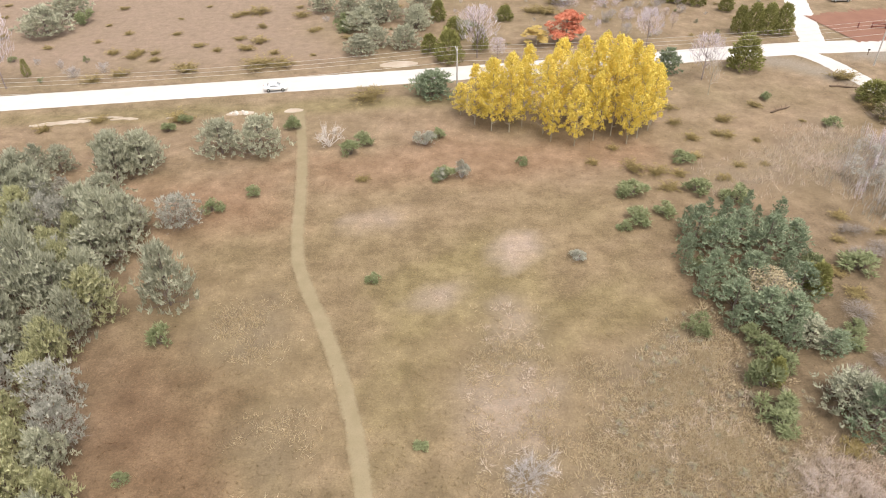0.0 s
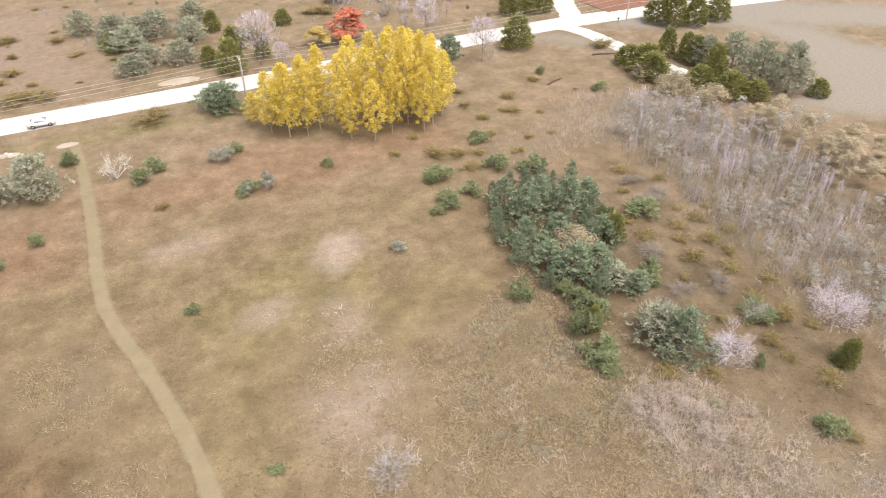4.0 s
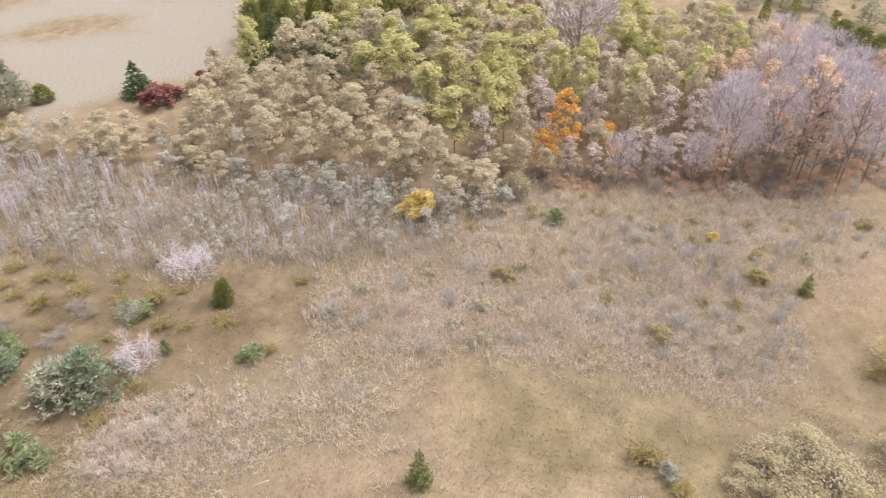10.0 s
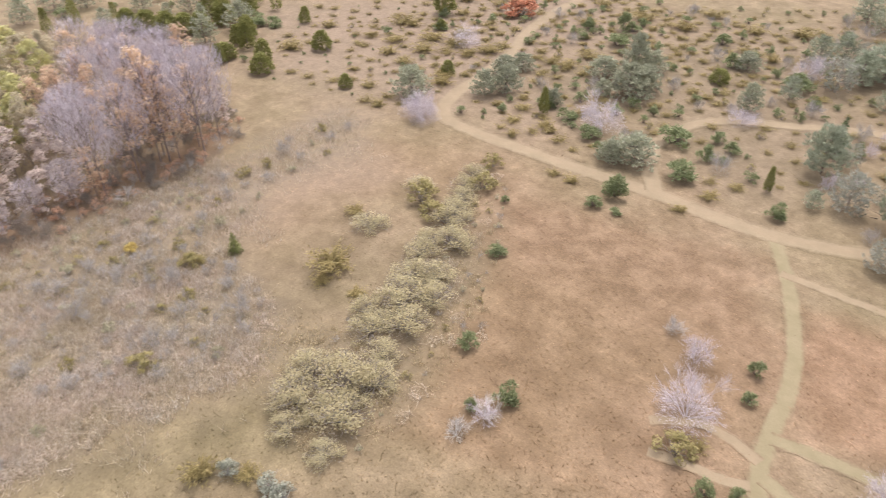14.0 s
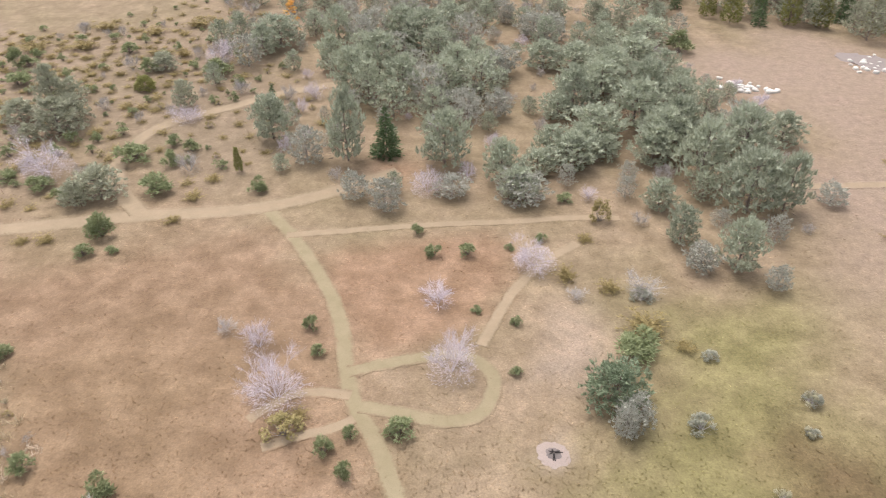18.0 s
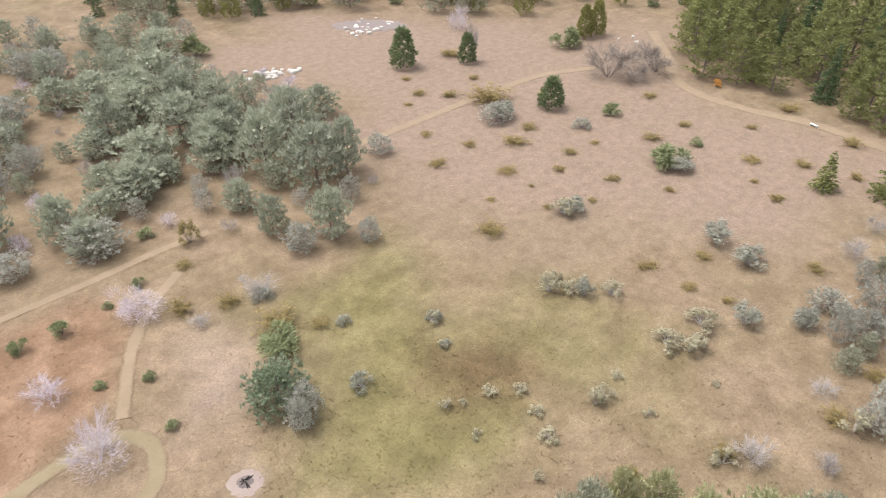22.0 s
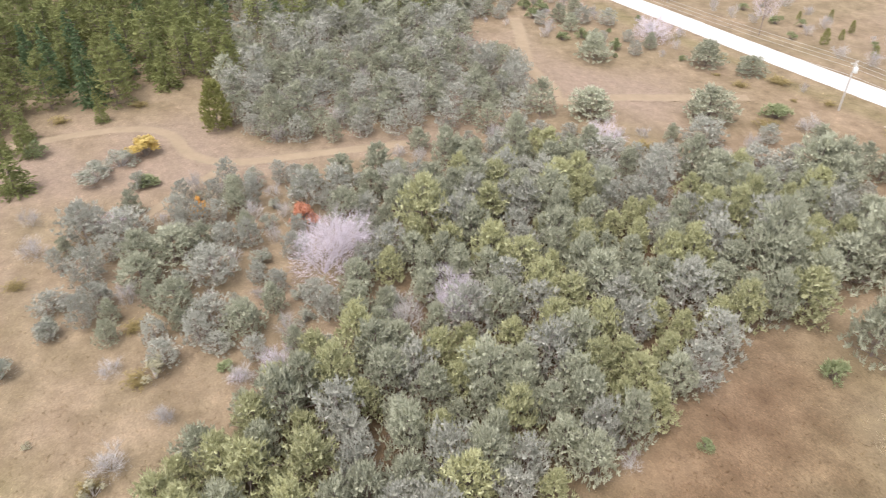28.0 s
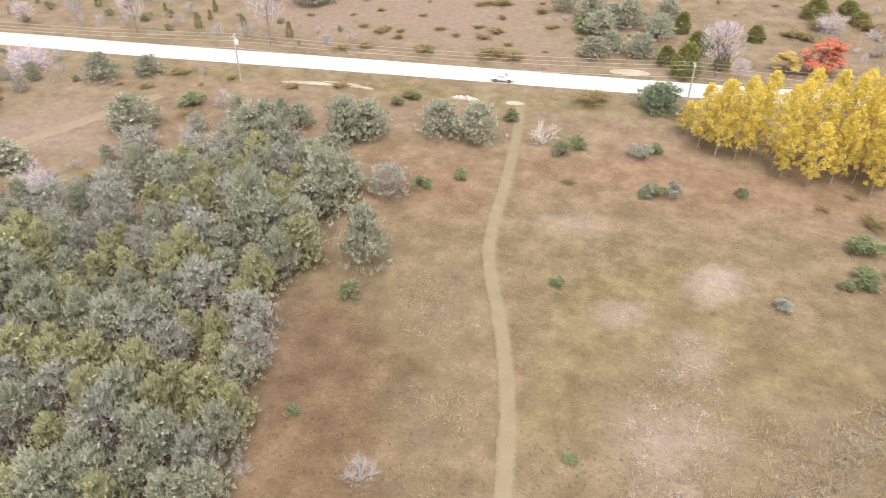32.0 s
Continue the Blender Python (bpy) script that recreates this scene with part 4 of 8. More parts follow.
region("sand", 5, 0.6, [(87.9, -24.7), (81.4, -40.4), (72.7, -34.2), (77.9, -24.5)])
region("brush", 6, 0.8, [(86.4, -5.4), (83.6, -18.2), (86.2, -31.3), (97.4, -52.9), (97.5, -64.7), (91.3, -69), (84.8, -61.1), (81.4, -40.4), (71.7, -30.3), (77.6, -16.3)])
region("green", 2.5, 0.6, [(-90.8, 117.2), (-40.4, 121.6), (2, 126.5), (5.1, 122.3), (-23, 118.4), (-88.4, 113)])
region("green", 2.5, 0.6, [(-153, 105.2), (-85.2, 115.7), (-35.3, 122.9), (-34.4, 119.9), (-83.1, 112.4), (-148.6, 101.4)])
region("brush", 6, 0.8, [(83.4, 19.9), (88.7, 7.2), (92.8, -9.9), (95.3, -32.2), (96.1, -42.2), (86.2, -38.3), (80.4, -31), (70.2, -24.1), (73.9, -5.5), (73.9, 10.9)])
region("rust", 3, 0.7, [(90.3, 5.6), (94.8, -18.9), (97.6, -39.1), (102.1, -47.8), (107.7, -49.7), (104.7, -29.7), (99.9, -10.4), (94.5, 5.8)])
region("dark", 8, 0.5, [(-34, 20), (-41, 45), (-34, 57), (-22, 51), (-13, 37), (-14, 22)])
# Thicket floor coloured darker to deepen the gaps between the saplings.
region("litter", 5, 0.75, [(62, 84), (64, 48), (68, 26), (75, 13), (88, 20), (92, 34), (88, 56), (88, 84), (76, 96)])
region("litter", 4, 0.7, [(43.2, 81.6), (65.6, 73.5), (65.0, 46.9), (64.8, 32.3), (55.1, 29.8), (40.5, 41.9), (34.5, 51.2)])
region("litter", 6, 0.75, [(32.2, 56.2), (43.9, 68.0), (63.7, 72.9), (62.7, 54.2), (44.9, 33.7), (25.0, 35.0), (24.3, 43.8)])
region("litter", 8, 0.3, [(93.6, -105.4), (46.2, -189.1), (15.1, -99.4), (34.9, -94.2), (68.6, -96.2)])
region("litter", 4, 0.55, [(55.5, 97.1), (61.2, 87.8), (61.6, 69.2), (45.8, 42.5), (38.1, 41.6), (38.0, 55.8)])
region("litter", 4, 0.6, [(69.3, 42.1), (66.6, 26.6), (59.4, 23.2), (52.1, 25.3), (47.9, 35.6)])
region("litter", 4, 0.4, [(53.6, 9.0), (55.7, -3.8), (51.2, -19.3), (41.5, -19.7), (41.0, -10.4), (39.6, 2.6), (44.9, 6.4)])
region("litter", 3, 0.4, [(59.2, -26.1), (69.4, -32.9), (71.2, -48.7), (58.8, -46.8), (52.2, -34.5)])
region("green", 8, 0.6, [(-30, 24), (-33, 40), (-28, 52), (-16, 44), (-10, 36), (-12, 24)])
region("dark", 8, 0.25, [(14, -40), (38, -28), (50, -50), (60, -68), (40, -76), (22, -76)])
region("green", 8, 0.35, [(47.7, -50.6), (32.7, -59.1), (20.8, -54.1), (19.9, -41.1), (13.9, -33.7), (35, -27.8)])
region("green", 12, 0.35, [(-41.9, 92.5), (31.6, 91.4), (17.5, 33.6), (-26.1, 34)])


def outline_distance(x, y, poly):
    """Metres inside (positive) or outside (negative) an outline."""
    best = np.full(x.shape, 1e9)
    inside = np.zeros(x.shape, bool)
    for (ax, ay), (bx, by) in zip(poly, np.roll(poly, -1, 0)):
        ex, ey = bx - ax, by - ay
        t = np.clip(((x - ax) * ex + (y - ay) * ey) / (ex * ex + ey * ey + 1e-9), 0, 1)
        best = np.minimum(best, np.hypot(x - ax - t * ex, y - ay - t * ey))
        inside ^= ((ay > y) != (by > y)) & (x < (bx - ax) * (y - ay) / (by - ay + 1e-12) + ax)
    return np.where(inside, best, -best)


def wobble(x, y):
    return (np.sin(x * 0.21 + 1.3 * np.sin(y * 0.13)) + np.sin(y * 0.27 + 1.7 * np.sin(x * 0.11 + 2)) + 0.6 * np.sin(x * 0.9 + y * 0.7) + 0.6 * np.sin(x * 0.6 - y * 1.1)) / 2.2


def cover(x, y):
    """The cover weights at the points."""
    out = {k: np.zeros(x.shape) for k in COVER if k != "straw"}
    w = wobble(x, y)
    for kind, soft, strength, poly in REGIONS:
        (x0, y0), (x1, y1) = poly.min(0) - 2 * soft, poly.max(0) + 2 * soft
        near = np.flatnonzero((x > x0) & (x < x1) & (y > y0) & (y < y1))
        if len(near) == 0:
            continue
        d = outline_distance(x[near], y[near], poly) + w[near] * soft * 0.5
        f = np.clip(0.5 + d / (2 * soft), 0, 1)
        out[kind][near] = np.maximum(out[kind][near], strength * f * f * (3 - 2 * f))
    return out


def carry(me, x, y):
    for key, values in cover(x, y).items():
        me.attributes.new(key, "FLOAT", "POINT").data.foreach_set("value", values.astype(np.float32))


def sheet(name, xs, ys, material):
    gx, gy = np.meshgrid(xs, ys, indexing="ij")
    verts = np.stack([gx.ravel(), gy.ravel(), np.zeros(gx.size)], 1)
    n, m = len(xs), len(ys)
    i = (np.arange(n - 1)[:, None] * m + np.arange(m - 1)).ravel()
    me = bpy.data.meshes.new(name)
    me.from_pydata(verts.tolist(), [], np.stack([i, i + m, i + m + 1, i + 1], 1).tolist())
    me.materials.append(material)
    carry(me, verts[:, 0], verts[:, 1])
    return new(name, me)


edge = 230 + np.cumsum(6 * 1.32 ** np.arange(18))
axis = np.concatenate([-edge[::-1], np.arange(-230, 230.1, 2.3), edge])
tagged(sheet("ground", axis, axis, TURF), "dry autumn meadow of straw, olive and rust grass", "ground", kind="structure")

# ---- road and paths ----
WAYS = []


def smooth(points, step):
    """Points along a rounded line."""
    p = np.array(points, float)
    p = np.concatenate([2 * p[:1] - p[1:2], p, 2 * p[-1:] - p[-2:-1]])
    out = []
    for a, b, c, d in zip(p, p[1:], p[2:], p[3:]):
        n = max(1, int(np.hypot(*(c - b)) / step))
        for t in np.arange(n) / n:
            out.append(0.5 * (2 * b + (c - a) * t + (2 * a - 5 * b + 4 * c - d) * t * t + (3 * b - a - 3 * c + d) * t ** 3))
    out.append(p[-2])
    return np.array(out)


def strip(name, points, width, material, rise, label, category, ragged=0.1, step=0.8, crown=0.0, taper=False):
    c = smooth(points, step)
    rise += 0.004 * len(WAYS)
    WAYS.append((c, width / 2))
    d = np.gradient(c, axis=0)
    side = np.stack([-d[:, 1], d[:, 0]], 1) / (np.linalg.norm(d, axis=1)[:, None] + 1e-9)
    rng = np.random.default_rng(int(abs(points[0][0]) * 10))
    trodden = material in TRODDEN
    cols = (-2.0, -1.35, -0.9, -0.4, 0.4, 0.9, 1.35, 2.0) if trodden else (-1.0, -0.8, -0.3, 0.3, 0.8, 1.0)
    last = cols[-1]
    verts = []
    for k in cols:
        jig = rng.normal(0, ragged, len(c)) if abs(k) == last else rng.normal(0, ragged * 0.4, len(c))
        off = k * width / 2 * (1 + jig) * (np.sin(np.linspace(0.12, np.pi - 0.12, len(c))) ** 0.6 if taper else 1)
        z = np.full(len(c), -0.04 if abs(k) == last else rise) + (crown if abs(k) < 0.5 else 0)
        verts.append(np.concatenate([c + side * off[:, None], z[:, None]], 1))
    v = np.stack(verts, 1).reshape(-1, 3)
    m = len(cols)
    faces = [(i * m + j, i * m + j + 1, (i + 1) * m + j + 1, (i + 1) * m + j) for i in range(len(c) - 1) for j in range(m - 1)]
    me = bpy.data.meshes.new(name)
    me.from_pydata(v.tolist(), [], faces)
    me.materials.append(material)
    if trodden:
        carry(me, v[:, 0], v[:, 1])
        wear = np.interp(np.abs(cols), (0.4, 0.9, 1.35, 2.0), (1.0, 0.72, 0.3, 0.0))
        me.attributes.new("wear", "FLOAT", "POINT").data.foreach_set("value", np.tile(wear, len(c)).astype(np.float32))
    return tagged(new(name, me), label, category, kind="structure")


ROAD = [(-420, 74), (-300, 91), (-220, 103), (-148, 114), (-111.6, 119), (-79.5, 124.1), (-49.3, 128.8), (-20.7, 133), (4.4, 137), (44.3, 144), (66, 147.8), (83, 150), (105, 151), (150, 151), (230, 149), (420, 142)]
strip("road", ROAD, 7.9, GRAVEL, 0.05, "white gravel road with a smooth pale surface", "road", 0.02, 1.5, 0.05)
strip("side_road", [(76, 149), (80.5, 143), (83.5, 132), (86, 122), (87.5, 114)], 5.0, GRAVEL, 0.06, "white gravel lane branching off the road", "road", 0.04)
strip("driveway", [(82, 150), (84.5, 158), (88, 170), (92, 184), (99, 205)], 6.0, GRAVEL, 0.07, "pale gravel drive to the yard", "road", 0.05)
strip("path", [(-26.4, 120), (-23.7, 106), (-21.6, 92), (-19.9, 78), (-18.2, 70.5), (-14.4, 61.4), (-11.6, 54.2), (-9.2, 46.4), (-7.2, 37.4), (-5, 26), (-1, 8), (1, -14), (2.2, -30), (5.2, -41.5), (8.1, -47.4), (9.8, -53), (11.3, -61.1), (14.3, -68.7), (19.2, -77.7), (24.3, -85)], 1.4, TRACK, 0.03, "narrow trodden footpath through the meadow", "path", 0.2)
strip("path", [(107.5, -151.8), (105.7, -139), (101, -123.6), (96.1, -113.6), (90.8, -98.4), (88.4, -88), (84, -80.5), (76.4, -78.9), (57.6, -81.1), (43.8, -83.6), (31.1, -84.6), (24.3, -86), (17.9, -88.6), (12, -92), (5.8, -95.8)], 2.3, SANDY, 0.035, "sandy track across the heath", "path", 0.12)
strip("path", [(107.5, -151.8), (111, -170), (118, -195)], 2.3, SANDY, 0.034, "sandy track across the heath", "path", 0.12)
strip("path", [(20.5, -78.6), (8.2, -80), (-1, -80.9), (-9.9, -81.3), (-19.3, -82.2), (-26, -82)], 1.0, SANDY, 0.03, "faint side path in the rust grass", "path", 0.25)
strip("path", [(9.6, -52.8), (6.3, -53.8), (1.5, -54.9), (-1.4, -55.2), (-4, -54.5), (-5.9, -52), (-5.4, -48.6), (-3.6, -46.4), (-0.2, -46), (4.2, -47.2), (8, -48)], 1.2, TRACK, 0.034, "looping footpath round a bare bush", "path", 0.15)
strip("path", [(-4.9, -56.6), (-6.3, -59.6), (-9.3, -65.8), (-13.6, -71.5), (-19, -76)], 1.0, SANDY, 0.03, "narrow footpath to the pines", "path", 0.2)
strip("path", [(9, -49.4), (12, -50), (14.8, -49.8), (17, -48.3), (19, -46.4)], 0.9, SANDY, 0.03, "faint footpath past a bare bush", "path", 0.25)
strip("path", [(8.4, -46.4), (10.7, -45.1), (13.5, -44.4), (17, -43)], 0.9, SANDY, 0.031, "faint footpath past a bare bush", "path", 0.25)
strip("path", [(42.5, -84.4), (47.2, -90.5), (50.6, -97.7), (50.3, -107), (46.7, -113.7), (38.5, -119.5), (29.9, -125.5), (16, -132)], 2.0, SANDY, 0.038, "sandy track curving round young pines", "path", 0.12)
strip("path", [(-52, -90), (-63.5, -90.2), (-77.6, -90.8), (-90.2, -91), (-102, -90.5), (-113, -86)], 1.3, SANDY, 0.03, "pale track over the sandy rise", "path", 0.2)
strip("path", [(-140, -92), (-129, -80), (-120.5, -72), (-117.4, -64.2), (-118.4, -54), (-121.4, -44), (-121.6, -32), (-122.8, -18), (-121.5, -8), (-117, -2.4), (-108, 0.4), (-103, 7), (-101, 20), (-99, 34)], 1.8, SANDY, 0.034, "pale track along the edge of the wood", "path", 0.15)
strip("path", [(-92, -8), (-97, -2.4), (-102.6, 5.2)], 1.2, SANDY, 0.03, "pale track along the edge of the wood", "path", 0.2)
strip("path", [(-150, 80), (-139, 76), (-122, 69), (-111, 68), (-104, 66.5), (-101.4, 76.9), (-97.1, 87.3), (-92, 100)], 2.4, SANDY, 0.035, "sandy hollow track among the scrub", "path", 0.2)
for a, b, w in (((-73.5, 113.6), (-62, 115.8), 1.6), ((-60, 115.9), (-55, 116.3), 1.0), ((-50, 116.4), (-47, 116.6), 0.8), ((-39.5, 117.8), (-34.5, 118.6), 1.7), ((-29, 118.8), (-25.6, 119.4), 1.9), ((-66, 116.4), (-58, 117), 0.8)):
    strip("bare_earth", [a, ((a[0] + b[0]) / 2, (a[1] + b[1]) / 2 + 0.3), b], w, BANK, 0.04, "patch of bare chalky earth on the road bank", "ground", 0.3, 0.5, taper=True)
strip("gravel_patch", [(-13, 141), (-9, 142), (-5, 142.2)], 3.4, BANK, 0.045, "pale gravel lay-by beside the road", "road", 0.15, taper=True)
strip("yard", [(91, 162), (104, 165), (120, 168), (150, 172)], 22, YARD, 0.04, "red-brown bare yard beside the drive", "ground", 0.08)


def way_gap(x, y):
    """Metres to the nearest edge of a road or path."""
    best = np.full(np.shape(x), 1e9)
    for c, half in WAYS:
        for k in range(0, len(c), 40):
            piece = c[k:k + 41:2]
            (x0, y0), (x1, y1) = piece.min(0) - 8, piece.max(0) + 8
            near = np.flatnonzero((x > x0) & (x < x1) & (y > y0) & (y < y1))
            for px, py in piece if len(near) else ():
                best[near] = np.minimum(best[near], np.hypot(x[near] - px, y[near] - py) - half)
    return best


def blades(name, n, tall, wide, material, pick, label, seed, near=34.0, far=215.0, bunch=1, lean=0.35, zone=None):
    """Many upright blades or stems over the cover that pick() favours."""
    rng = np.random.default_rng(seed)
    r = np.sqrt(rng.uniform(near ** 2, far ** 2, n)) if far > 120 and pick is None else near + (far - near) * rng.uniform(0, 1, n) ** 1.15
    a = rng.uniform(0, 2 * np.pi, n)
    x, y = r * np.cos(a), r * np.sin(a)
    if zone:
        spots = [p for k, _, _, p in REGIONS if k == zone]
        areas = np.array([np.prod(p.max(0) - p.min(0)) for p in spots])
        which = rng.choice(len(spots), n, p=areas / areas.sum())
        lo, hi = np.array([p.min(0) for p in spots])[which], np.array([p.max(0) for p in spots])[which]
        x, y = (lo + (hi - lo) * rng.uniform(0, 1, (n, 2))).T
    if pick is not None:
        keep = rng.uniform(0, 1, n) < pick(x, y)
        x, y = x[keep], y[keep]
    keep = way_gap(x, y) > 0.1
    x, y = x[keep], y[keep]
    x = np.repeat(x, bunch) + rng.normal(0, 0.34, len(x) * bunch) * (bunch > 1)
    y = np.repeat(y, bunch) + rng.normal(0, 0.34, len(y) * bunch) * (bunch > 1)
    n = len(x)
    h = rng.uniform(tall[0], tall[1], n)
    t = rng.uniform(0, 2 * np.pi, n)
    w = rng.uniform(wide[0], wide[1], n) / 2
    lx, ly = rng.normal(0, lean, n) * h, rng.normal(0, lean, n) * h
    z = np.zeros(n)
    v = np.stack([np.stack([x - w * np.cos(t), y - w * np.sin(t), z], 1), np.stack([x + w * np.cos(t), y + w * np.sin(t), z], 1), np.stack([x + lx, y + ly, h], 1)], 1).reshape(-1, 3)
    me = filled(name, v, np.arange(3 * n), np.full(n, 3))
    me.materials.append(material)
    if material is BLADES:
        carry(me, v[:, 0], v[:, 1])
    return tagged(new(name, me), label, "grass", kind="stuff")


def brushy(x, y):
    c = cover(x, y)
    return np.clip(c["brush"] * (0.55 + 0.6 * wobble(x * 1.7, y * 1.7)), 0, 1)


def weedy(x, y):
    return np.clip(cover(x, y)["weed"] * (0.2 + 1.3 * wobble(x * 2.3 + 5, y * 2.3)), 0, 1)


def turfy(x, y):
    c = cover(x, y)
    return np.clip(1 - c["field"] * 0.9 - c["pale"] * 0.6 - c["sand"] * 0.5, 0.06, 1)


def saplings(x, y):
    d = outline_distance(x, y, THICKET)
    return np.clip(d / 5 + 0.3, 0, 1)


THICKET = np.array([(57.2, 93.9), (60.3, 79), (59.8, 59.1), (61.8, 45.4), (65.2, 33.5), (66.5, 25.9), (67.7, 18.7), (73.1, 12.3), (80, 18.3), (88.4, 28.1), (83.8, 43.1), (82.8, 50.7), (82.2, 63.3), (83.5, 78.5), (80.7, 95.7), (69.6, 107.5)])
blades("grass", 150000, (0.06, 0.22), (0.07, 0.18), BLADES, turfy, "dry tufted meadow grass in straw and olive", 3, 34, 190, 1, 1.1)
blades("brush", 52000, (0.35, 1.2), (0.03, 0.075), STALK_PINK, brushy, "thicket of pinkish dry stalks and weeds", 5, 34, 150, 7, 0.5, "brush")
blades("weeds", 30000, (0.12, 0.42), (0.04, 0.09), STALK_TAN, weedy, "clumps of pale tan seeding weeds", 6, 34, 120, 8, 0.8, "weed")
blades("undergrowth", 40000, (0.8, 2.4), (0.05, 0.10), STALK_GREY, saplings, "undergrowth of thin bare grey stems", 8, 60, 130, 3, 0.3)

# ---- plants that stand on their own ----
def grow(kind, rows, group=""):
    for x, y, h, w in rows:
        plant(kind, x, y, h, w, group)


grow("pine", [(-33, 64.5, 9, 7.2), (-42.8, 65.8, 7.1, 6.5), (-48.3, 63.9, 11.4, 7.7), (-44, 75.7, 9.4, 8.2), (-52, 97.1, 7, 6.8), (-47.2, 97.3, 6.7, 7.2), (-61.8, 89, 7.8, 8.6), (-87.6, 86.7, 6, 10.6), (-36.3, 102.9, 6, 8.2), (-29.7, 103, 6.6, 9), (-96.5, 68.1, 5.1, 9.3), (-67.7, 70.9, 6.5, 8), (-107.8, 102.6, 5.4, 7.6), (-101, 107.9, 3.8, 6.9), (-29.5, 177.6, 5.3, 7.5), (-22.4, 173.8, 4.8, 8.8), (-14.4, 152.3, 4.6, 7.1), (-8.2, 151.5, 4.9, 8.3), (-18.5, 162.5, 5.4, 8.2), (-13.1, 170.6, 6.1, 8.6)])
grow("pine", [(-6.1, 166.6, 4.8, 7.7), (-4.7, 179.6, 4.5, 7.5), (-50.3, 94.2, 8, 7.1), (-47.8, 100, 4.6, 6.4), (-62.6, 85.5, 8.6, 9.4), (-49.2, 80.2, 7.5, 7.8), (-55.5, 72.6, 4.6, 7.6), (-44.2, 71.8, 6.7, 8.7), (-91.4, 161, 6.7, 12.2), (-91.9, 174.7, 6.3, 11.4), (-17.5, 147.9, 4.2, 7.6), (-16.6, 168.2, 5.6, 8.5), (-5.5, 163.2, 5.8, 6.2), (94.7, 115.2, 6.3, 7.6), (98.1, 111.6, 7.9, 8.8), (99.8, 105.2, 8.2, 9.2), (101.4, 99, 9.5, 9.6), (41.4, 47.9, 4, 7.3), (41.4, 57.4, 2.9, 5.3), (144.1, 36.2, 6.2, 11.3)])
grow("pine", [(93.4, -81.4, 5.7, 8.1), (84.1, -91.5, 4.9, 5.4), (82.5, -95.5, 5.2, 6.6), (87.6, -106.2, 3.3, 5.9), (71.8, -96.8, 3.4, 3.7), (64.7, -109.9, 6.6, 9.9), (63.7, -114, 5.3, 6.8), (49.8, -89.1, 4.8, 8.2), (52.4, -86.5, 3.9, 4.6), (70.7, -121.7, 7.8, 6), (88, -101.6, 3.8, 6.9), (73.6, -115.2, 3.9, 7), (67.9, -123.8, 4.4, 6), (68.7, -107.5, 3.1, 4.4), (46.1, -120.7, 5.1, 5.1), (55.5, -138.7, 3.5, 6.4), (27.4, -107.2, 8, 7.4), (14, -99.4, 11.8, 6.4), (-1.5, -98.3, 9, 8.9), (5.9, -123.2, 8.1, 9.6)])
grow("pine", [(15.4, -125.7, 8.9, 9.8), (10.8, -132.5, 9.6, 10.2), (-4.5, -131.2, 7.2, 10.1), (1.9, -147.6, 8.9, 12.4), (20.8, -137.3, 7.2, 7.1), (7.1, -151.9, 8.3, 10.2), (-3.4, -158.4, 7.2, 10.6), (33.9, -152.2, 6.5, 11.7), (36.4, -146.3, 6.4, 7.7), (21.3, -154.2, 7.7, 7.9), (-10.1, -93.1, 6.7, 6.5), (-15.7, -94.5, 4.1, 6.1), (-21.5, -96.6, 5.5, 9.8), (-21.8, -114.6, 4.5, 8.2), (-30.8, -122, 7, 10.8), (-27.2, -105.7, 5.8, 10.6), (-34.7, -111.4, 8, 11.1), (-37, -101.3, 7.6, 9.5), (-40.4, -136.4, 6.6, 12), (-28.4, -135.2, 5.8, 10.6)])
grow("pine", [(-22.4, -138.5, 5.2, 9.5), (-46.9, -150.9, 5.8, 10.6), (-32.8, -76, 5.8, 4.8), (-32.2, -84.7, 4.5, 5.9), (-38.5, -70.2, 7.3, 6.5), (-44.5, -83.5, 9.7, 10.3), (-49.8, -83.4, 9.3, 6.2), (-40.5, -92.2, 9.8, 9.9), (-48.6, -97.5, 9.3, 10.6), (-57.9, -104.2, 5.2, 7.3), (-40.2, -104.5, 7.8, 8.9), (-34.6, -97.8, 6.5, 8.4), (-23.3, -99.6, 5.6, 7.4), (-18.9, -100.9, 5.2, 6.5), (-27.2, -99.5, 4, 5.6), (-12.2, -87.6, 5, 6.6), (-39.1, -120.1, 8.4, 9.8), (-33.5, -128.1, 7.6, 10.2), (-25, -117.5, 8.1, 9.4), (-45.7, -122, 5.8, 6.8)])
grow("pine", [(-36.8, -148.7, 5.2, 7.8), (-76.2, -8.8, 4.3, 6.7), (-80, -4.7, 4.8, 7.7), (-69.1, -5.3, 4.9, 5.6), (-62.5, 1.3, 4.7, 5.9), (-80.7, -8.7, 5.1, 5.5), (-119.5, 83.1, 5.6, 7.4), (-58.9, 86.5, 6.9, 7.5), (-49.1, 86.9, 5.2, 7.2), (-45.3, 62.8, 8.7, 6.8), (-43.4, 79.5, 6.4, 7.5), (138.2, 39.4, 8.2, 9.1), (139.4, 34.6, 7.3, 7.3)])
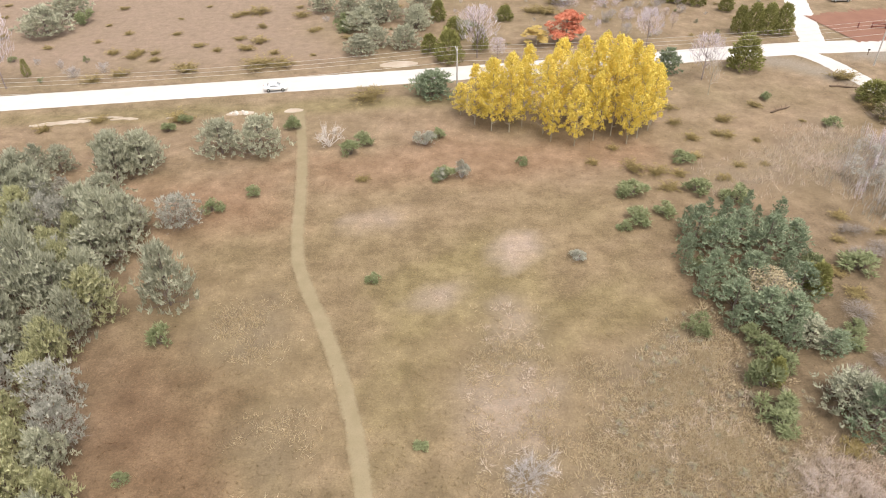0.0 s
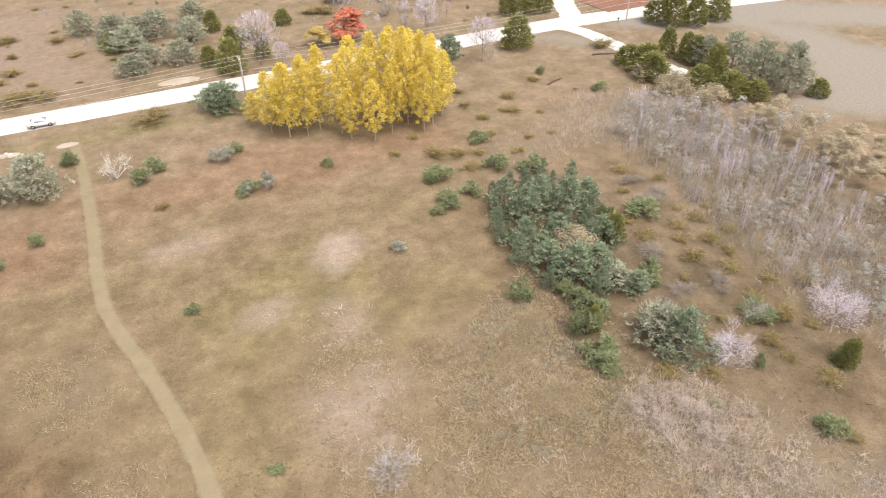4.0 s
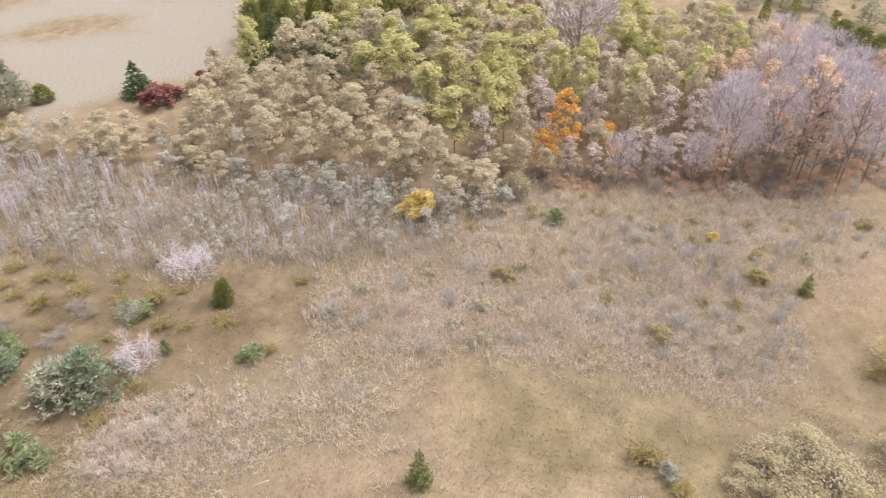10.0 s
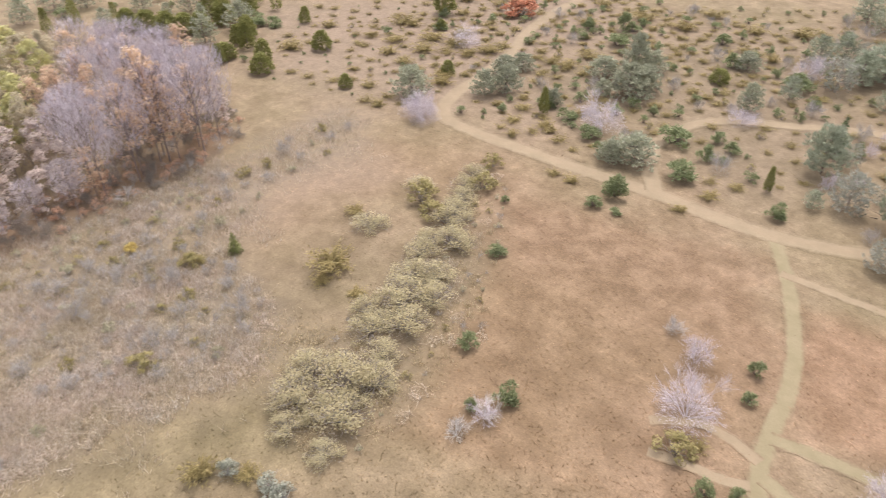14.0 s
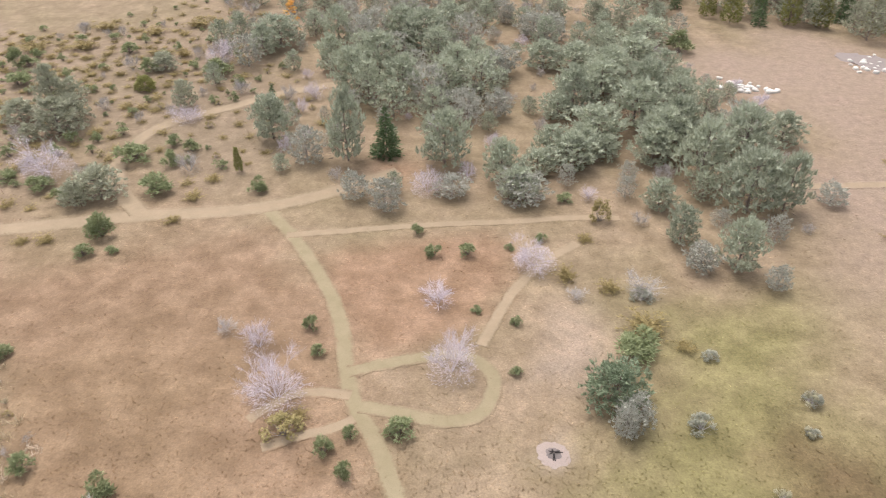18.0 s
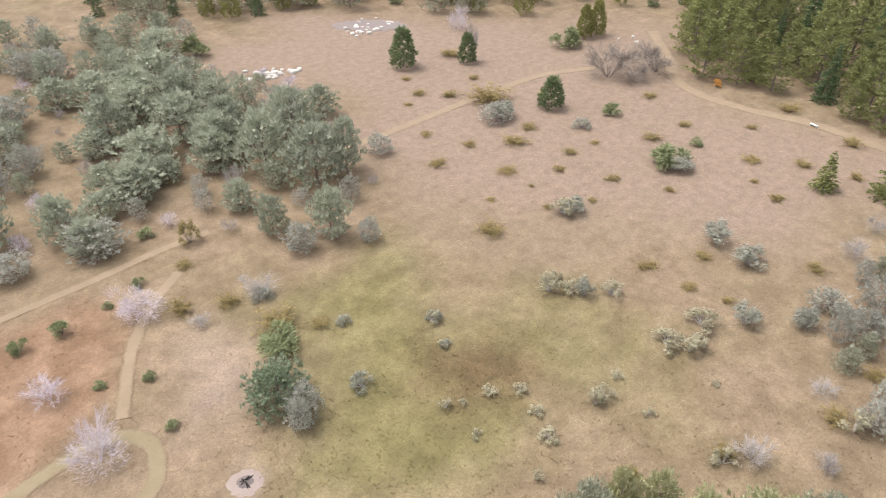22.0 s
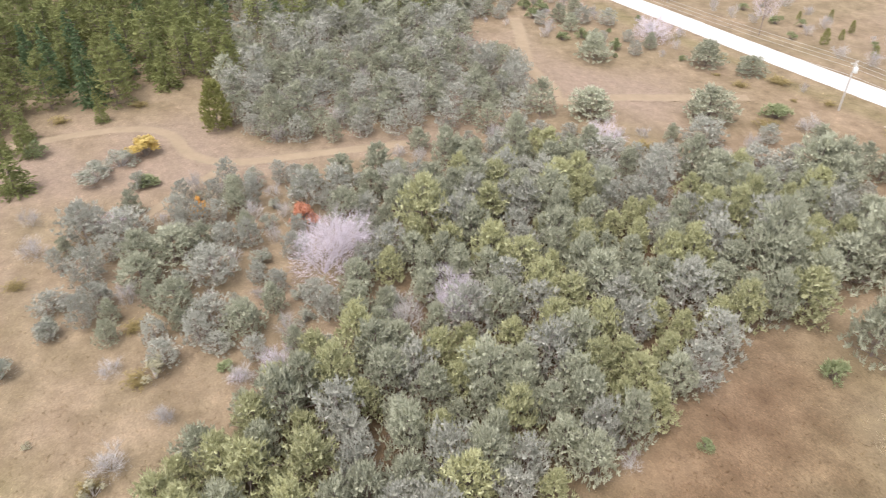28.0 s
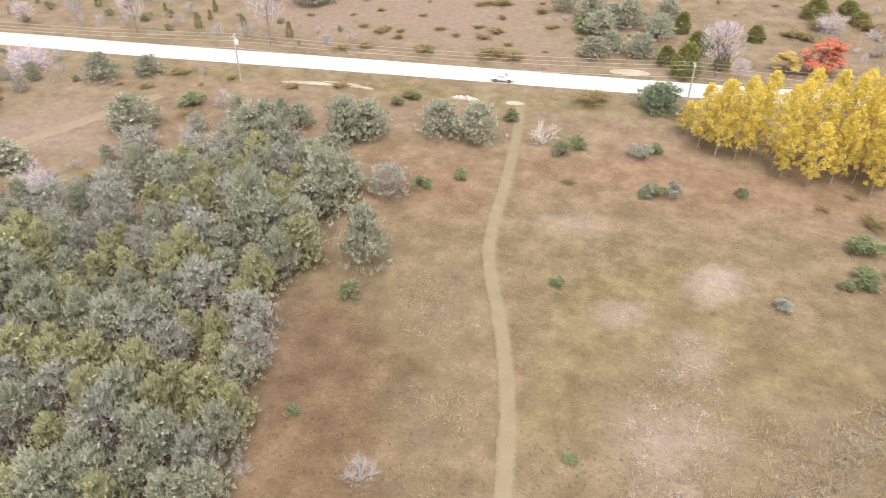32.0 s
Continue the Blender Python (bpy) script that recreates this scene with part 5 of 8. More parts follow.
grow("bush", [(-32, 57.8, 3.2, 3.1), (-26.2, 112.2, 2.7, 3.1), (-15.1, 102.4, 3, 3.8), (-13.2, 105.8, 2.4, 3.4), (-28.4, 89.6, 1.8, 2.6), (-33.4, 85.4, 1.9, 3.4), (-83.4, 98.4, 3.1, 5.6), (12.8, 98.8, 1.3, 2.3), (-8.8, 68.7, 1.3, 2.1), (28.7, 89.2, 2.6, 4.8), (27.5, 81.8, 2.2, 4.1), (-30, 39.4, 1, 1.8), (6.5, 162.8, 3, 5.5), (-47.9, 111.3, 1.8, 2.7), (-45.9, 114.6, 1.8, 2.7), (-22.2, 163.1, 2.7, 4.9), (-23.7, 164.7, 4.1, 3.9), (-86.4, 170.4, 4, 4.8), (0.6, 94.7, 2.2, 3.7), (-0.7, 108.4, 1.6, 2.9)])
grow("bush", [(-0.7, 93.8, 1.4, 2.6), (38.5, 98.9, 2.2, 3.8), (25.3, 80, 1.3, 2.4), (38.2, 89.7, 2.5, 4.5), (43.3, 87.3, 2.5, 4.5), (31.9, 83.7, 1.9, 3.4), (61.2, 122.8, 1.7, 2.6), (68.4, 111.6, 1.9, 3.4), (32.5, 71.1, 2, 1.9), (33.6, 50.7, 4.4, 3.9), (36.8, 53.7, 1.9, 3.4), (53, 70.6, 2.7, 5), (45.8, 57.1, 2, 3.7), (33.1, 45.5, 2.1, 3.8), (35.6, 55.4, 2.6, 3.4), (-2.3, 43, 0.9, 1.7), (58.2, 37.2, 3.5, 0.5), (47.1, 59.4, 1.4, 2.6), (33.4, 47.5, 2.5, 4.5), (29.2, 59.4, 2.5, 3.4)])
grow("bush", [(53.8, 47.1, 2.4, 4.3), (49, 40.3, 2.1, 1.4), (50.1, 30.7, 1.8, 3.2), (83, -0.1, 2.1, 3.2), (149.3, -82.4, 2.8, 5), (145.7, -84.5, 2.3, 4.3), (48.4, -56.1, 1.6, 2.8), (38.8, -40.8, 2.3, 2.4), (30.6, -38.2, 2.6, 2.8), (32.3, -34.5, 1.6, 1.5), (45.8, -79, 4.2, 3.6), (46.5, -74.4, 1.8, 2.9), (43, -75, 1, 1.8), (56.1, -66.1, 1.2, 1.5), (66.7, -94, 2.2, 4.1), (59.9, -91.5, 2.4, 4.4), (92.4, -135.6, 3.1, 3.5), (86.3, -140.3, 5.2, 3.5), (122.1, -117.6, 2.2, 2.9), (116.4, -110.7, 1.9, 3.4)])
grow("bush", [(54.6, -88, 2.7, 3.8), (72.8, -96.6, 2.9, 4.3), (47, -80.1, 2.5, 3), (48.8, -99.7, 3.3, 5.9), (43.7, -105.3, 2.2, 2.5), (42.4, -98.3, 2.8, 3.4), (40.1, -103.1, 2.1, 3), (41.9, -90.4, 3, 5.4), (26.7, -90.4, 2.6, 3.1), (43.5, -135.4, 3.3, 6.1), (58.1, -137.1, 3.2, 3.8), (65.9, -148, 2.7, 4.1), (84, -141, 2.4, 4.2), (81.6, -131.1, 2.9, 5.2), (-18.9, -86.6, 1.5, 2.5), (2.6, -78.7, 1.7, 1.9), (0.3, -73.7, 2.1, 2.4), (-4.1, -73.7, 2.1, 2.4), (-14.3, -76.6, 1.4, 1.9), (-9.7, -74.9, 0.8, 1.5)])
grow("bush", [(-9.2, -60.1, 1.2, 1.5), (-8.4, -52.2, 1.1, 1.5), (-22.8, -56, 2.5, 4.6), (11, -42.4, 2.2, 2), (8.6, -44.2, 1.7, 1.7), (3.8, -44.5, 2, 3.4), (8.6, -39.7, 2.5, 1.9), (14.5, -59.8, 2.2, 1.9), (13.2, -55.6, 1.5, 1.8), (-21.5, -54.7, 2.5, 4.5), (-4.7, -62.4, 0.8, 1.5), (-117.6, -99.1, 4.3, 7.8), (-52.6, -145.8, 4.9, 5.9), (-97.8, -69.9, 2.2, 4), (-99.2, -53.1, 1.4, 2.5), (-117, -22.8, 2.9, 3.7), (-57.8, -1.5, 1.1, 1.9), (-101.4, -6.7, 2, 3.7), (-90.3, -51.6, 3.8, 7)])
grow("greypine", [(-37, 81.7, 4.8, 6.3), (-68.9, 80.8, 4.5, 8), (-64, 81.5, 4.5, 6.5), (-79.7, 79.1, 4.8, 7.9), (-80.3, 61.1, 4.6, 7.7), (-73.4, 65.9, 5.2, 8), (-57.6, 85.1, 4.9, 5.6), (-43.3, 80.6, 4.9, 5.1), (20.5, -99.3, 5.9, 6), (12, -88.2, 4.1, 5), (7.3, -85.1, 4.7, 5.7), (-2.5, -88.6, 3.3, 5.8), (-12.5, -87.1, 4.5, 8.2), (-11.2, -114.9, 5.1, 5.6), (-4.6, -116.2, 4.7, 8.2), (-13.9, -135.3, 5.5, 7), (-22.4, -156.2, 5.3, 9.3), (-19.3, -45.4, 3.6, 4.1), (-18.2, -43.9, 4, 3.2), (-33.7, -70.1, 3.6, 5.3)])
grow("greypine", [(-41.7, -65.7, 3.6, 3.4), (-11.8, -132.5, 5.5, 8), (-26.2, -152.8, 6.4, 7.9), (-57.6, -85.5, 3.1, 4.7), (-79.9, -81.5, 3.3, 6.1), (-75.1, -19.1, 2.5, 4.5), (-69.8, -19.5, 2.5, 2.9), (-61.2, -7.5, 3.1, 4), (-88.5, -15.2, 5.9, 6.7), (-86.7, -10.1, 4.7, 7.3), (-65.8, -1.8, 3.6, 6.1), (-73.4, -0.5, 5.2, 6.5), (-61.1, -1.7, 2.2, 3.9), (-79.1, -14.9, 5, 5.4), (-51, 78.6, 6.4, 5.2), (-33.5, 29.7, 6.8, 4.5), (-39.2, 48, 6.4, 5.9)])
grow("roundpine", [(-1.8, 125.4, 4.8, 8.7), (45.7, 135.5, 5.3, 5.5), (-18.1, -48.4, 4.4, 6.6)])
grow("bareshrub", [(-86.7, 63.9, 4.2, 7.7), (-125.2, 101.9, 5.6, 10.1), (-77.7, 100, 2.5, 4.4), (-20, 34.6, 1.9, 3.4), (-30.8, 31.7, 1.5, 2.4), (31.8, 182.1, 4.2, 7.7), (7.6, 39.4, 2.5, 4.6), (53.3, 47.2, 2.1, 3.2), (47.4, 42.5, 2.9, 5.3), (58.3, 24.5, 1.8, 3.4), (63.1, 44.5, 3.7, 6.7), (84.1, -76, 4.6, 6), (60.7, -96.6, 4.9, 8.5), (87.2, -77.1, 3.9, 7.2), (38.7, -96.4, 2.8, 3.8), (44.3, -114.8, 3, 5.4), (45.3, -143.5, 4.7, 6.4), (104.9, -108, 4.2, 7.6), (1.2, -89.6, 3.9, 5), (-12.7, -71.3, 3.4, 6.1)])
grow("bareshrub", [(-25.3, -65.6, 2.4, 4.3), (-17, -64.6, 1.3, 2.4), (-1.5, -52.7, 5.2, 5.7), (16.6, -49.2, 4.8, 6.3), (31.4, -32, 1.3, 2.3), (24.1, -59.4, 1.5, 2.7), (-107.2, -122.6, 5.4, 5.5), (-96.1, -105.4, 8, 2.5), (-61.5, -13, 1.5, 2.7), (-52.3, -7.8, 2.3, 1.5), (-73, 15.2, 6.8, 9.4), (-57.3, 26.3, 4.7, 6.6), (-56.4, 18.7, 4, 4.5), (-90.9, -12.1, 2.8, 5.1), (-48.7, -13.2, 2, 3.6), (-53, -8.3, 1.7, 2.2), (-55.3, -0.3, 1.8, 3.1), (-55.5, 4.1, 2.2, 3.1), (-55.9, 24.2, 6.3, 5.2), (-70.1, 12.3, 8.6, 9.2)])
grow("juniper", [(-81.1, 94.3, 1.6, 5.4), (-69.9, 111.6, 1.3, 4.3), (-62, 115.5, 1.4, 4.8), (-82.5, 69.5, 1.8, 5.3), (-13.9, 124.3, 2.7, 9.2), (-47.1, 115.5, 2, 6.5), (-12.3, 93.8, 0.9, 3.1), (-95.4, 110.5, 1.9, 6.2), (-76.2, 101.1, 1, 2.4), (28.3, 103.5, 1, 2.9), (24.1, 98.6, 1, 3.2), (30, 96.2, 2.1, 5.5), (-72, 149.3, 1.3, 4.5), (-66.1, 149.1, 1.4, 4.8), (-61.4, 144.8, 1.2, 4), (-54.1, 153.2, 1.3, 4.4), (-43, 150.8, 1.8, 5.3), (-41.1, 155.8, 1.8, 6.1), (-36.5, 148.6, 1.1, 3.7), (-34.5, 174, 1.8, 5.9)])
grow("juniper", [(-28.9, 164.2, 0.9, 3.1), (-38.1, 141, 2.8, 9.3), (-52.5, 139.2, 2.3, 7.6), (-70.4, 133.8, 1.7, 5.8), (-49, 175.9, 1.4, 4.6), (25.9, 174.8, 2.6, 8.8), (30.2, 184.1, 3.2, 10.8), (40.2, 187.1, 2.8, 9.5), (22.3, 176.2, 1.8, 5.9), (-49.5, 150.4, 1.1, 3.4), (-73, 161.8, 1.1, 3.7), (-67, 146.8, 1.4, 4.8), (-62.8, 148.9, 1, 3.4), (-46.2, 157.7, 1.3, 4.2), (-50.7, 173.9, 1.4, 4.6), (-45.6, 176.3, 2.3, 7.6), (-30.1, 162.8, 1.1, 3.5), (-33.6, 141.1, 2.2, 7.4), (-65.9, 137, 1.6, 5.2), (33.6, 95.4, 1.5, 5)])
grow("juniper", [(37, 94.8, 1.1, 3.7), (34.2, 90.7, 1.3, 4.4), (48.8, 107.8, 1.1, 3.7), (41, 113, 1.1, 3.7), (41.6, 119, 1.3, 4.4), (43.6, 93.5, 1.1, 3.7), (41.3, 100.6, 1, 3.4), (47.2, 97.5, 0.9, 2.9), (79.1, 117.5, 2.7, 6.1), (80.3, 132.3, 2.3, 7.8), (47.3, 108.6, 0.9, 3.1), (53.6, 59.1, 2.1, 4.6), (50.1, 55.9, 0.8, 1.9), (57.2, 46, 2, 4.4), (49.8, 47.9, 1, 2.1), (52.8, 42.9, 1.6, 3.5), (47.2, 45.6, 0.9, 3.1), (54.8, 36.3, 1.2, 4.1), (59.1, 43.7, 0.9, 2.9), (60.2, 52.3, 0.9, 3.1)])
grow("juniper", [(64.7, 50.2, 0.9, 3.2), (53.1, 40.1, 0.8, 2.8), (51.2, 29.5, 0.9, 2.9), (59, 24.4, 1, 3.4), (63.7, 29.8, 1.1, 2.5), (61, -39, 3.5, 7.9), (59.7, -35.9, 1.3, 4.2), (69.2, -48.9, 1.3, 4), (74.4, -26.4, 1.4, 4.6), (54.5, -37.4, 1, 3.4), (44, -11.2, 2.3, 5.1), (41.1, -14.2, 1.5, 3.4), (130.7, -79, 2.3, 7.7), (52.8, -77.5, 1.4, 3.5), (56, -77.5, 0.9, 3.1), (65.6, -88.2, 1.6, 3.9), (69.4, -82.7, 1.5, 3.4), (74.8, -91.9, 1.3, 4.2), (100.5, -103.5, 1.8, 6.2), (94.6, -73.9, 1.4, 4.2)])
grow("juniper", [(102.4, -78, 1.5, 4.5), (113.4, -92.4, 1.9, 6.2), (107, -91.2, 1.8, 6), (96.4, -92.6, 1.6, 5.2), (125.8, -107.4, 2.5, 8.3), (136.3, -93.7, 1.7, 5.6), (124.1, -96.4, 1.6, 5.3), (117.9, -98, 1.9, 6.5), (106.7, -106, 2.3, 7.6), (98.6, -108, 2.2, 7.4), (81.6, -113.4, 2.1, 7.2), (85.3, -112.8, 1.5, 4.9), (81.5, -121, 1.9, 6.2), (98.5, -112.5, 1.5, 5.1), (112.8, -105, 2.3, 7.8), (111.1, -81.4, 1.1, 3.6), (67.9, -89.4, 1.2, 4), (37.1, -82.3, 1.1, 3.4), (35.8, -88.5, 1.3, 4.4), (34.3, -93.7, 1.1, 3.6)])
grow("juniper", [(93.8, -89.4, 2.3, 6.7), (109, -98.6, 2.2, 7.5), (110.8, -112, 2, 6.6), (79.1, -123, 1.1, 3.8), (76.6, -150.9, 2.5, 8.5), (86.7, -150.2, 2.6, 8.7), (100.2, -152.4, 2.3, 7.6), (76.2, -163.7, 2.3, 7.5), (64.2, -160.2, 2.2, 7.2), (55.7, -165.4, 2.6, 8.7), (94.4, -137.4, 2.2, 7), (127, -130.3, 2.3, 7.6), (118.9, -133.9, 1.8, 6), (122.7, -108.2, 1.7, 5.5), (120.3, -122.2, 1.7, 5.8), (53.5, -146.3, 2.4, 5.3), (-20.1, -76.7, 0.9, 3.1), (-16.1, -68.5, 1.9, 4.3), (-21.2, -66.1, 1.7, 3.9), (-23.7, -58.9, 2, 6.6)])
grow("juniper", [(-27.6, -55.7, 1.3, 3), (14, -46.8, 0.9, 2.9), (-94.7, -110.7, 1.9, 6.2), (-77, -99.4, 1.2, 3.8), (-85.3, -89.2, 3.2, 10.6), (-76.7, -73, 1.7, 5.7), (-81.1, -64.7, 1, 3.3), (-75.7, -62.1, 1, 3.2), (-61.3, -62.7, 0.6, 2.1), (-55.7, -56.7, 1.8, 5), (-66.2, -55.8, 0.6, 2.1), (-72.4, -52.8, 0.6, 2.1), (-66.1, -37.6, 0.8, 2.6), (-68.7, -61.5, 0.6, 1.3), (-103.9, -58.5, 1, 3.2), (-109.3, -70, 1.2, 4), (-118.9, -36.1, 1.5, 4.9), (-123.7, -49.7, 1.7, 5.7), (-105.8, -37.9, 1.3, 3.5), (-95.5, -40.3, 0.7, 2.1)])
grow("juniper", [(-72.9, -34.3, 0.9, 3.1), (-81.4, -23.5, 1.1, 3.6), (-65.8, -31.8, 1, 2.6), (-67.2, -27.3, 1, 2.2), (-68, -10.4, 1.4, 3.2), (-59, -10.3, 1.8, 3.9), (-108.2, -30.6, 1.2, 3.5), (-129.2, -19.9, 1.4, 4.5), (-130.9, -6.5, 1.5, 4.5), (-65, -38, 1, 2.2), (-47, -15.3, 1.3, 3), (-53.8, 31.2, 1.5, 3.3)])
grow("deadshrub", [(-19, 105.1, 3.1, 5.3), (30.2, -35.2, 1.9, 3.5), (31, -31.3, 1.2, 2.3)])
grow("bluebush", [(0, 94.3, 1.9, 3.5), (2.9, 94.5, 3.4, 3.5), (-2.9, 105.7, 2.9, 5.2), (17.5, 72.9, 1.6, 3), (38.4, -10.1, 1.9, 2.7), (38.4, -15.3, 1.8, 3.3), (42.5, -12.9, 1.9, 2.8), (36.6, -15.3, 2, 2.7), (36.5, -13.5, 1.9, 3.2), (-29.9, -54.2, 1.4, 2.1), (-25.9, -44.5, 2.1, 3), (-24.8, -64.4, 1.7, 3.2), (-82.1, -81.8, 3.4, 6.1), (-68, -52.8, 2.7, 4.9), (-38.1, -47.6, 1.7, 2.3), (-36.6, -43.7, 0.9, 1.6), (-55.1, -39.5, 3.1, 3.1), (-89.6, -69.8, 2.1, 3.8), (-89.9, -50.3, 3, 5.1), (-77.4, -35, 3.8, 5.6)])
grow("bluebush", [(-75.9, -29.8, 3.1, 5.1), (-65.4, -23.9, 3.3, 4.2), (-70.3, -19.3, 3, 3.7), (-105, -14.4, 3.6, 6.6), (-108.9, -10.4, 3.2, 5.8), (-100.7, -8, 3.4, 3.2)])
grow("baretree", [(7.6, 145.3, 11.3, 8.8), (-86, 130.4, 16.8, 9.3), (-118.1, 126.1, 12.6, 5.9), (-146.3, 122, 6.1, 5.6), (11.8, 143.2, 5.3, 3.7), (51.8, 132.2, 9.7, 7.4), (45.3, 151.2, 8.9, 6.1), (101.9, -36.7, 16.7, 9.7), (98.9, -41.4, 19.3, 8.7), (102.5, -46.1, 17.1, 7), (98.8, -30.4, 17.9, 7.5), (97.8, -24.8, 16.7, 6.5), (135.3, -1.3, 20, 16)])
grow("cedar", [(1.6, 142.8, 7.1, 5.6), (-0.8, 170.1, 4.9, 4.3), (15.3, 169.9, 3.6, 4.3), (29.2, 191.9, 5, 6.5), (39.1, 190.8, 3, 4.9), (37.5, 199.3, 3.1, 5.1), (-2.6, 148.5, 4.2, 3.8), (3.1, 157.5, 4.9, 5.4), (8.5, 150, 5.4, 3.9), (62.1, 137.9, 7.1, 7.1), (45.6, 66, 4.4, 3.1), (90.4, 123.1, 6.1, 3.9), (92.6, 119.6, 6, 3.9), (93.2, 117.3, 6, 4.5), (81.8, 117.1, 5.7, 7.4), (80.5, 121.6, 4, 6.3), (92.8, 109.9, 6.9, 5), (87.1, 106.4, 4.4, 6), (90.1, 101.1, 4.9, 6.5), (93.9, 98.6, 3.8, 5.3)])
grow("cedar", [(81, 113.9, 5, 7.3), (106.1, 96, 3.3, 4.3), (100.6, 143, 7.1, 6.6), (102.6, 139, 8.3, 5.9), (107.4, 137.9, 7.3, 5.9), (115.3, 140, 6.3, 6.1), (45.2, 67.8, 3.1, 2.4), (34.6, 51.1, 3.6, 2.3), (58.1, 37.4, 3.8, 2.3), (128.3, -70.9, 4.7, 3.8), (123.2, -67.2, 4, 4.9), (135.6, -66, 3.2, 5.2), (153.4, -70.1, 4.7, 5), (155.3, -67, 4.7, 5.7), (157.2, -63.8, 5.4, 5.8), (155.3, -77.2, 5.9, 5.9), (143.2, -76, 5, 4.8), (162.9, -77.5, 5.5, 6.1), (158.9, -85.1, 5.3, 6.1), (162.9, -61.7, 4.9, 5.9)])
grow("cedar", [(166.9, -58.8, 5, 5.2), (116.3, -110.9, 2.4, 2.7), (105.4, -74.8, 2.7, 2.8), (137.1, -72.2, 6.2, 4), (133.7, -63.5, 4.2, 3.2), (125.2, -83.5, 4.2, 4.5), (142.3, -91.1, 3.9, 2.9), (141.2, -72.2, 4.4, 3.4), (124.1, -119.5, 9.1, 5.1), (30.8, -96.2, 4.3, 1.3), (56, -128.4, 2.8, 4.3), (71.3, -93.4, 5, 1.9), (96.2, -93.5, 2.9, 2.9), (-128, -98.7, 8.2, 4.1), (-124.8, -99.5, 7.5, 3.8), (-116, 5.7, 9.2, 5.2)])
grow("cedar", [(68.5, 159.4, 6.4, 4.2), (71.5, 159.1, 7, 4.4), (74.6, 158.6, 7.2, 4.6), (77.9, 158.1, 7.2, 4.6), (58.6, 184.0, 5, 4), (61.5, 182.7, 5.4, 4.2), (65.4, 180.5, 5, 4.4), (71.0, 175.8, 4.4, 4)])
grow("smallaspen", [(21.2, 153.1, 4, 7.3)])
grow("redmaple", [(27.9, 154.1, 7.1, 9.3)])
grow("aspen", [(3.4, 117.2, 6.3, 4.0), (5.8, 112.8, 11.6, 5.2), (8.6, 110.6, 13.6, 5.8), (11.6, 109.9, 14.6, 5.9), (14.0, 112.0, 13.2, 5.2), (15.2, 117.3, 13.4, 5.9), (17.4, 109.3, 14.4, 5.5), (19.6, 113.0, 14.2, 5.5), (18.4, 106.4, 9.6, 4.6), (22.1, 104.7, 11.2, 5.5), (22.4, 110.6, 14.6, 5.8), (24.4, 115.2, 15.6, 6.4), (26.2, 111.5, 16.4, 6.4), (25.6, 106.6, 12.4, 5.2), (28.9, 108.3, 16.9, 6.4), (29.6, 113.0, 16.6, 6.4), (32.3, 111.4, 16.0, 6.4), (33.2, 107.4, 15.0, 6.2), (35.7, 110.1, 12.6, 5.8), (31.0, 105.4, 12.0, 5.2), (21.0, 117.0, 14.6, 6.2)])
grow("aspen", [(28.2, 117.2, 15.4, 6.4), (31.8, 116.6, 14.6, 6.2), (35.2, 115.0, 13.8, 6.2), (9.1, 117.4, 10.8, 5.9), (7.4, 115.1, 9.2, 5.5), (12.2, 115.6, 12.6, 5.5), (36.8, 112.4, 11.2, 5.1)])
grow("birch", [(50.9, 125.1, 7.4, 4.7)])
grow("bluepine", [(34.2, 77.3, 5.6, 5.6), (36.2, 73.8, 5.9, 6.7), (40.1, 77.4, 4.9, 6.5), (42.3, 73.9, 6.5, 7.2), (46.7, 75.8, 4.1, 5.8), (33.3, 67.9, 5, 5.9), (34.5, 62.9, 4.5, 6.4), (36.9, 60.1, 5.6, 7.1), (39.8, 59.8, 5, 6.5), (43.4, 65.6, 4.6, 6.1), (41.9, 59.1, 2.5, 4.4), (43.2, 55.8, 2.9, 5.3), (42.4, 45, 5.8, 7.8), (38.2, 67.8, 4.9, 6.1)])
grow("oakbush", [(38.8, 64.2, 5.3, 7.3), (80.7, 105.4, 5, 9.1), (84.5, 99.3, 4.3, 7.9), (79.5, 113.6, 3.9, 7.1), (111.1, 37.2, 6, 5.2)])
grow("hazeshrub", [(40.5, -24.2, 3.4, 7.4), (43.6, -27.6, 4.0, 8.0), (45.4, -22.6, 3.2, 6.8), (41.6, -29.8, 2.8, 6.2), (47.6, -26.0, 3.2, 6.4), (46.0, -37.8, 3.2, 7.0), (49.5, -40.5, 3.6, 7.4), (48.2, -34.5, 2.8, 6.0), (52.2, -44.2, 3.0, 6.4), (51.0, -36.4, 2.4, 5.2), (47.0, -43.6, 2.6, 5.4), (53.6, -53.0, 3.0, 6.4), (57.0, -56.2, 3.2, 6.8), (55.2, -48.8, 2.4, 5.2), (60.6, -61.6, 2.4, 5.2), (67.9, -60, 2.0, 5.1), (65, -48.1, 1.9, 6.2), (38.0, -20.6, 1.7, 4.2), (44.4, -33.0, 2.2, 5.0), (50.2, -46.8, 2.6, 5.6), (58.8, -58.8, 2.8, 5.8), (62.6, -64.2, 2.4, 5.4), (64.4, -68.4, 2.0, 4.8), (56.4, -51.6, 2.2, 5.0), (43.0, -19.8, 2.0, 4.6)])
grow("redbush", [(108.1, 73.7, 4.6, 7.3), (111.2, 72.4, 3.8, 5.7), (115.6, 69.6, 3.3, 5.8), (120.5, 69.6, 3.3, 6)])
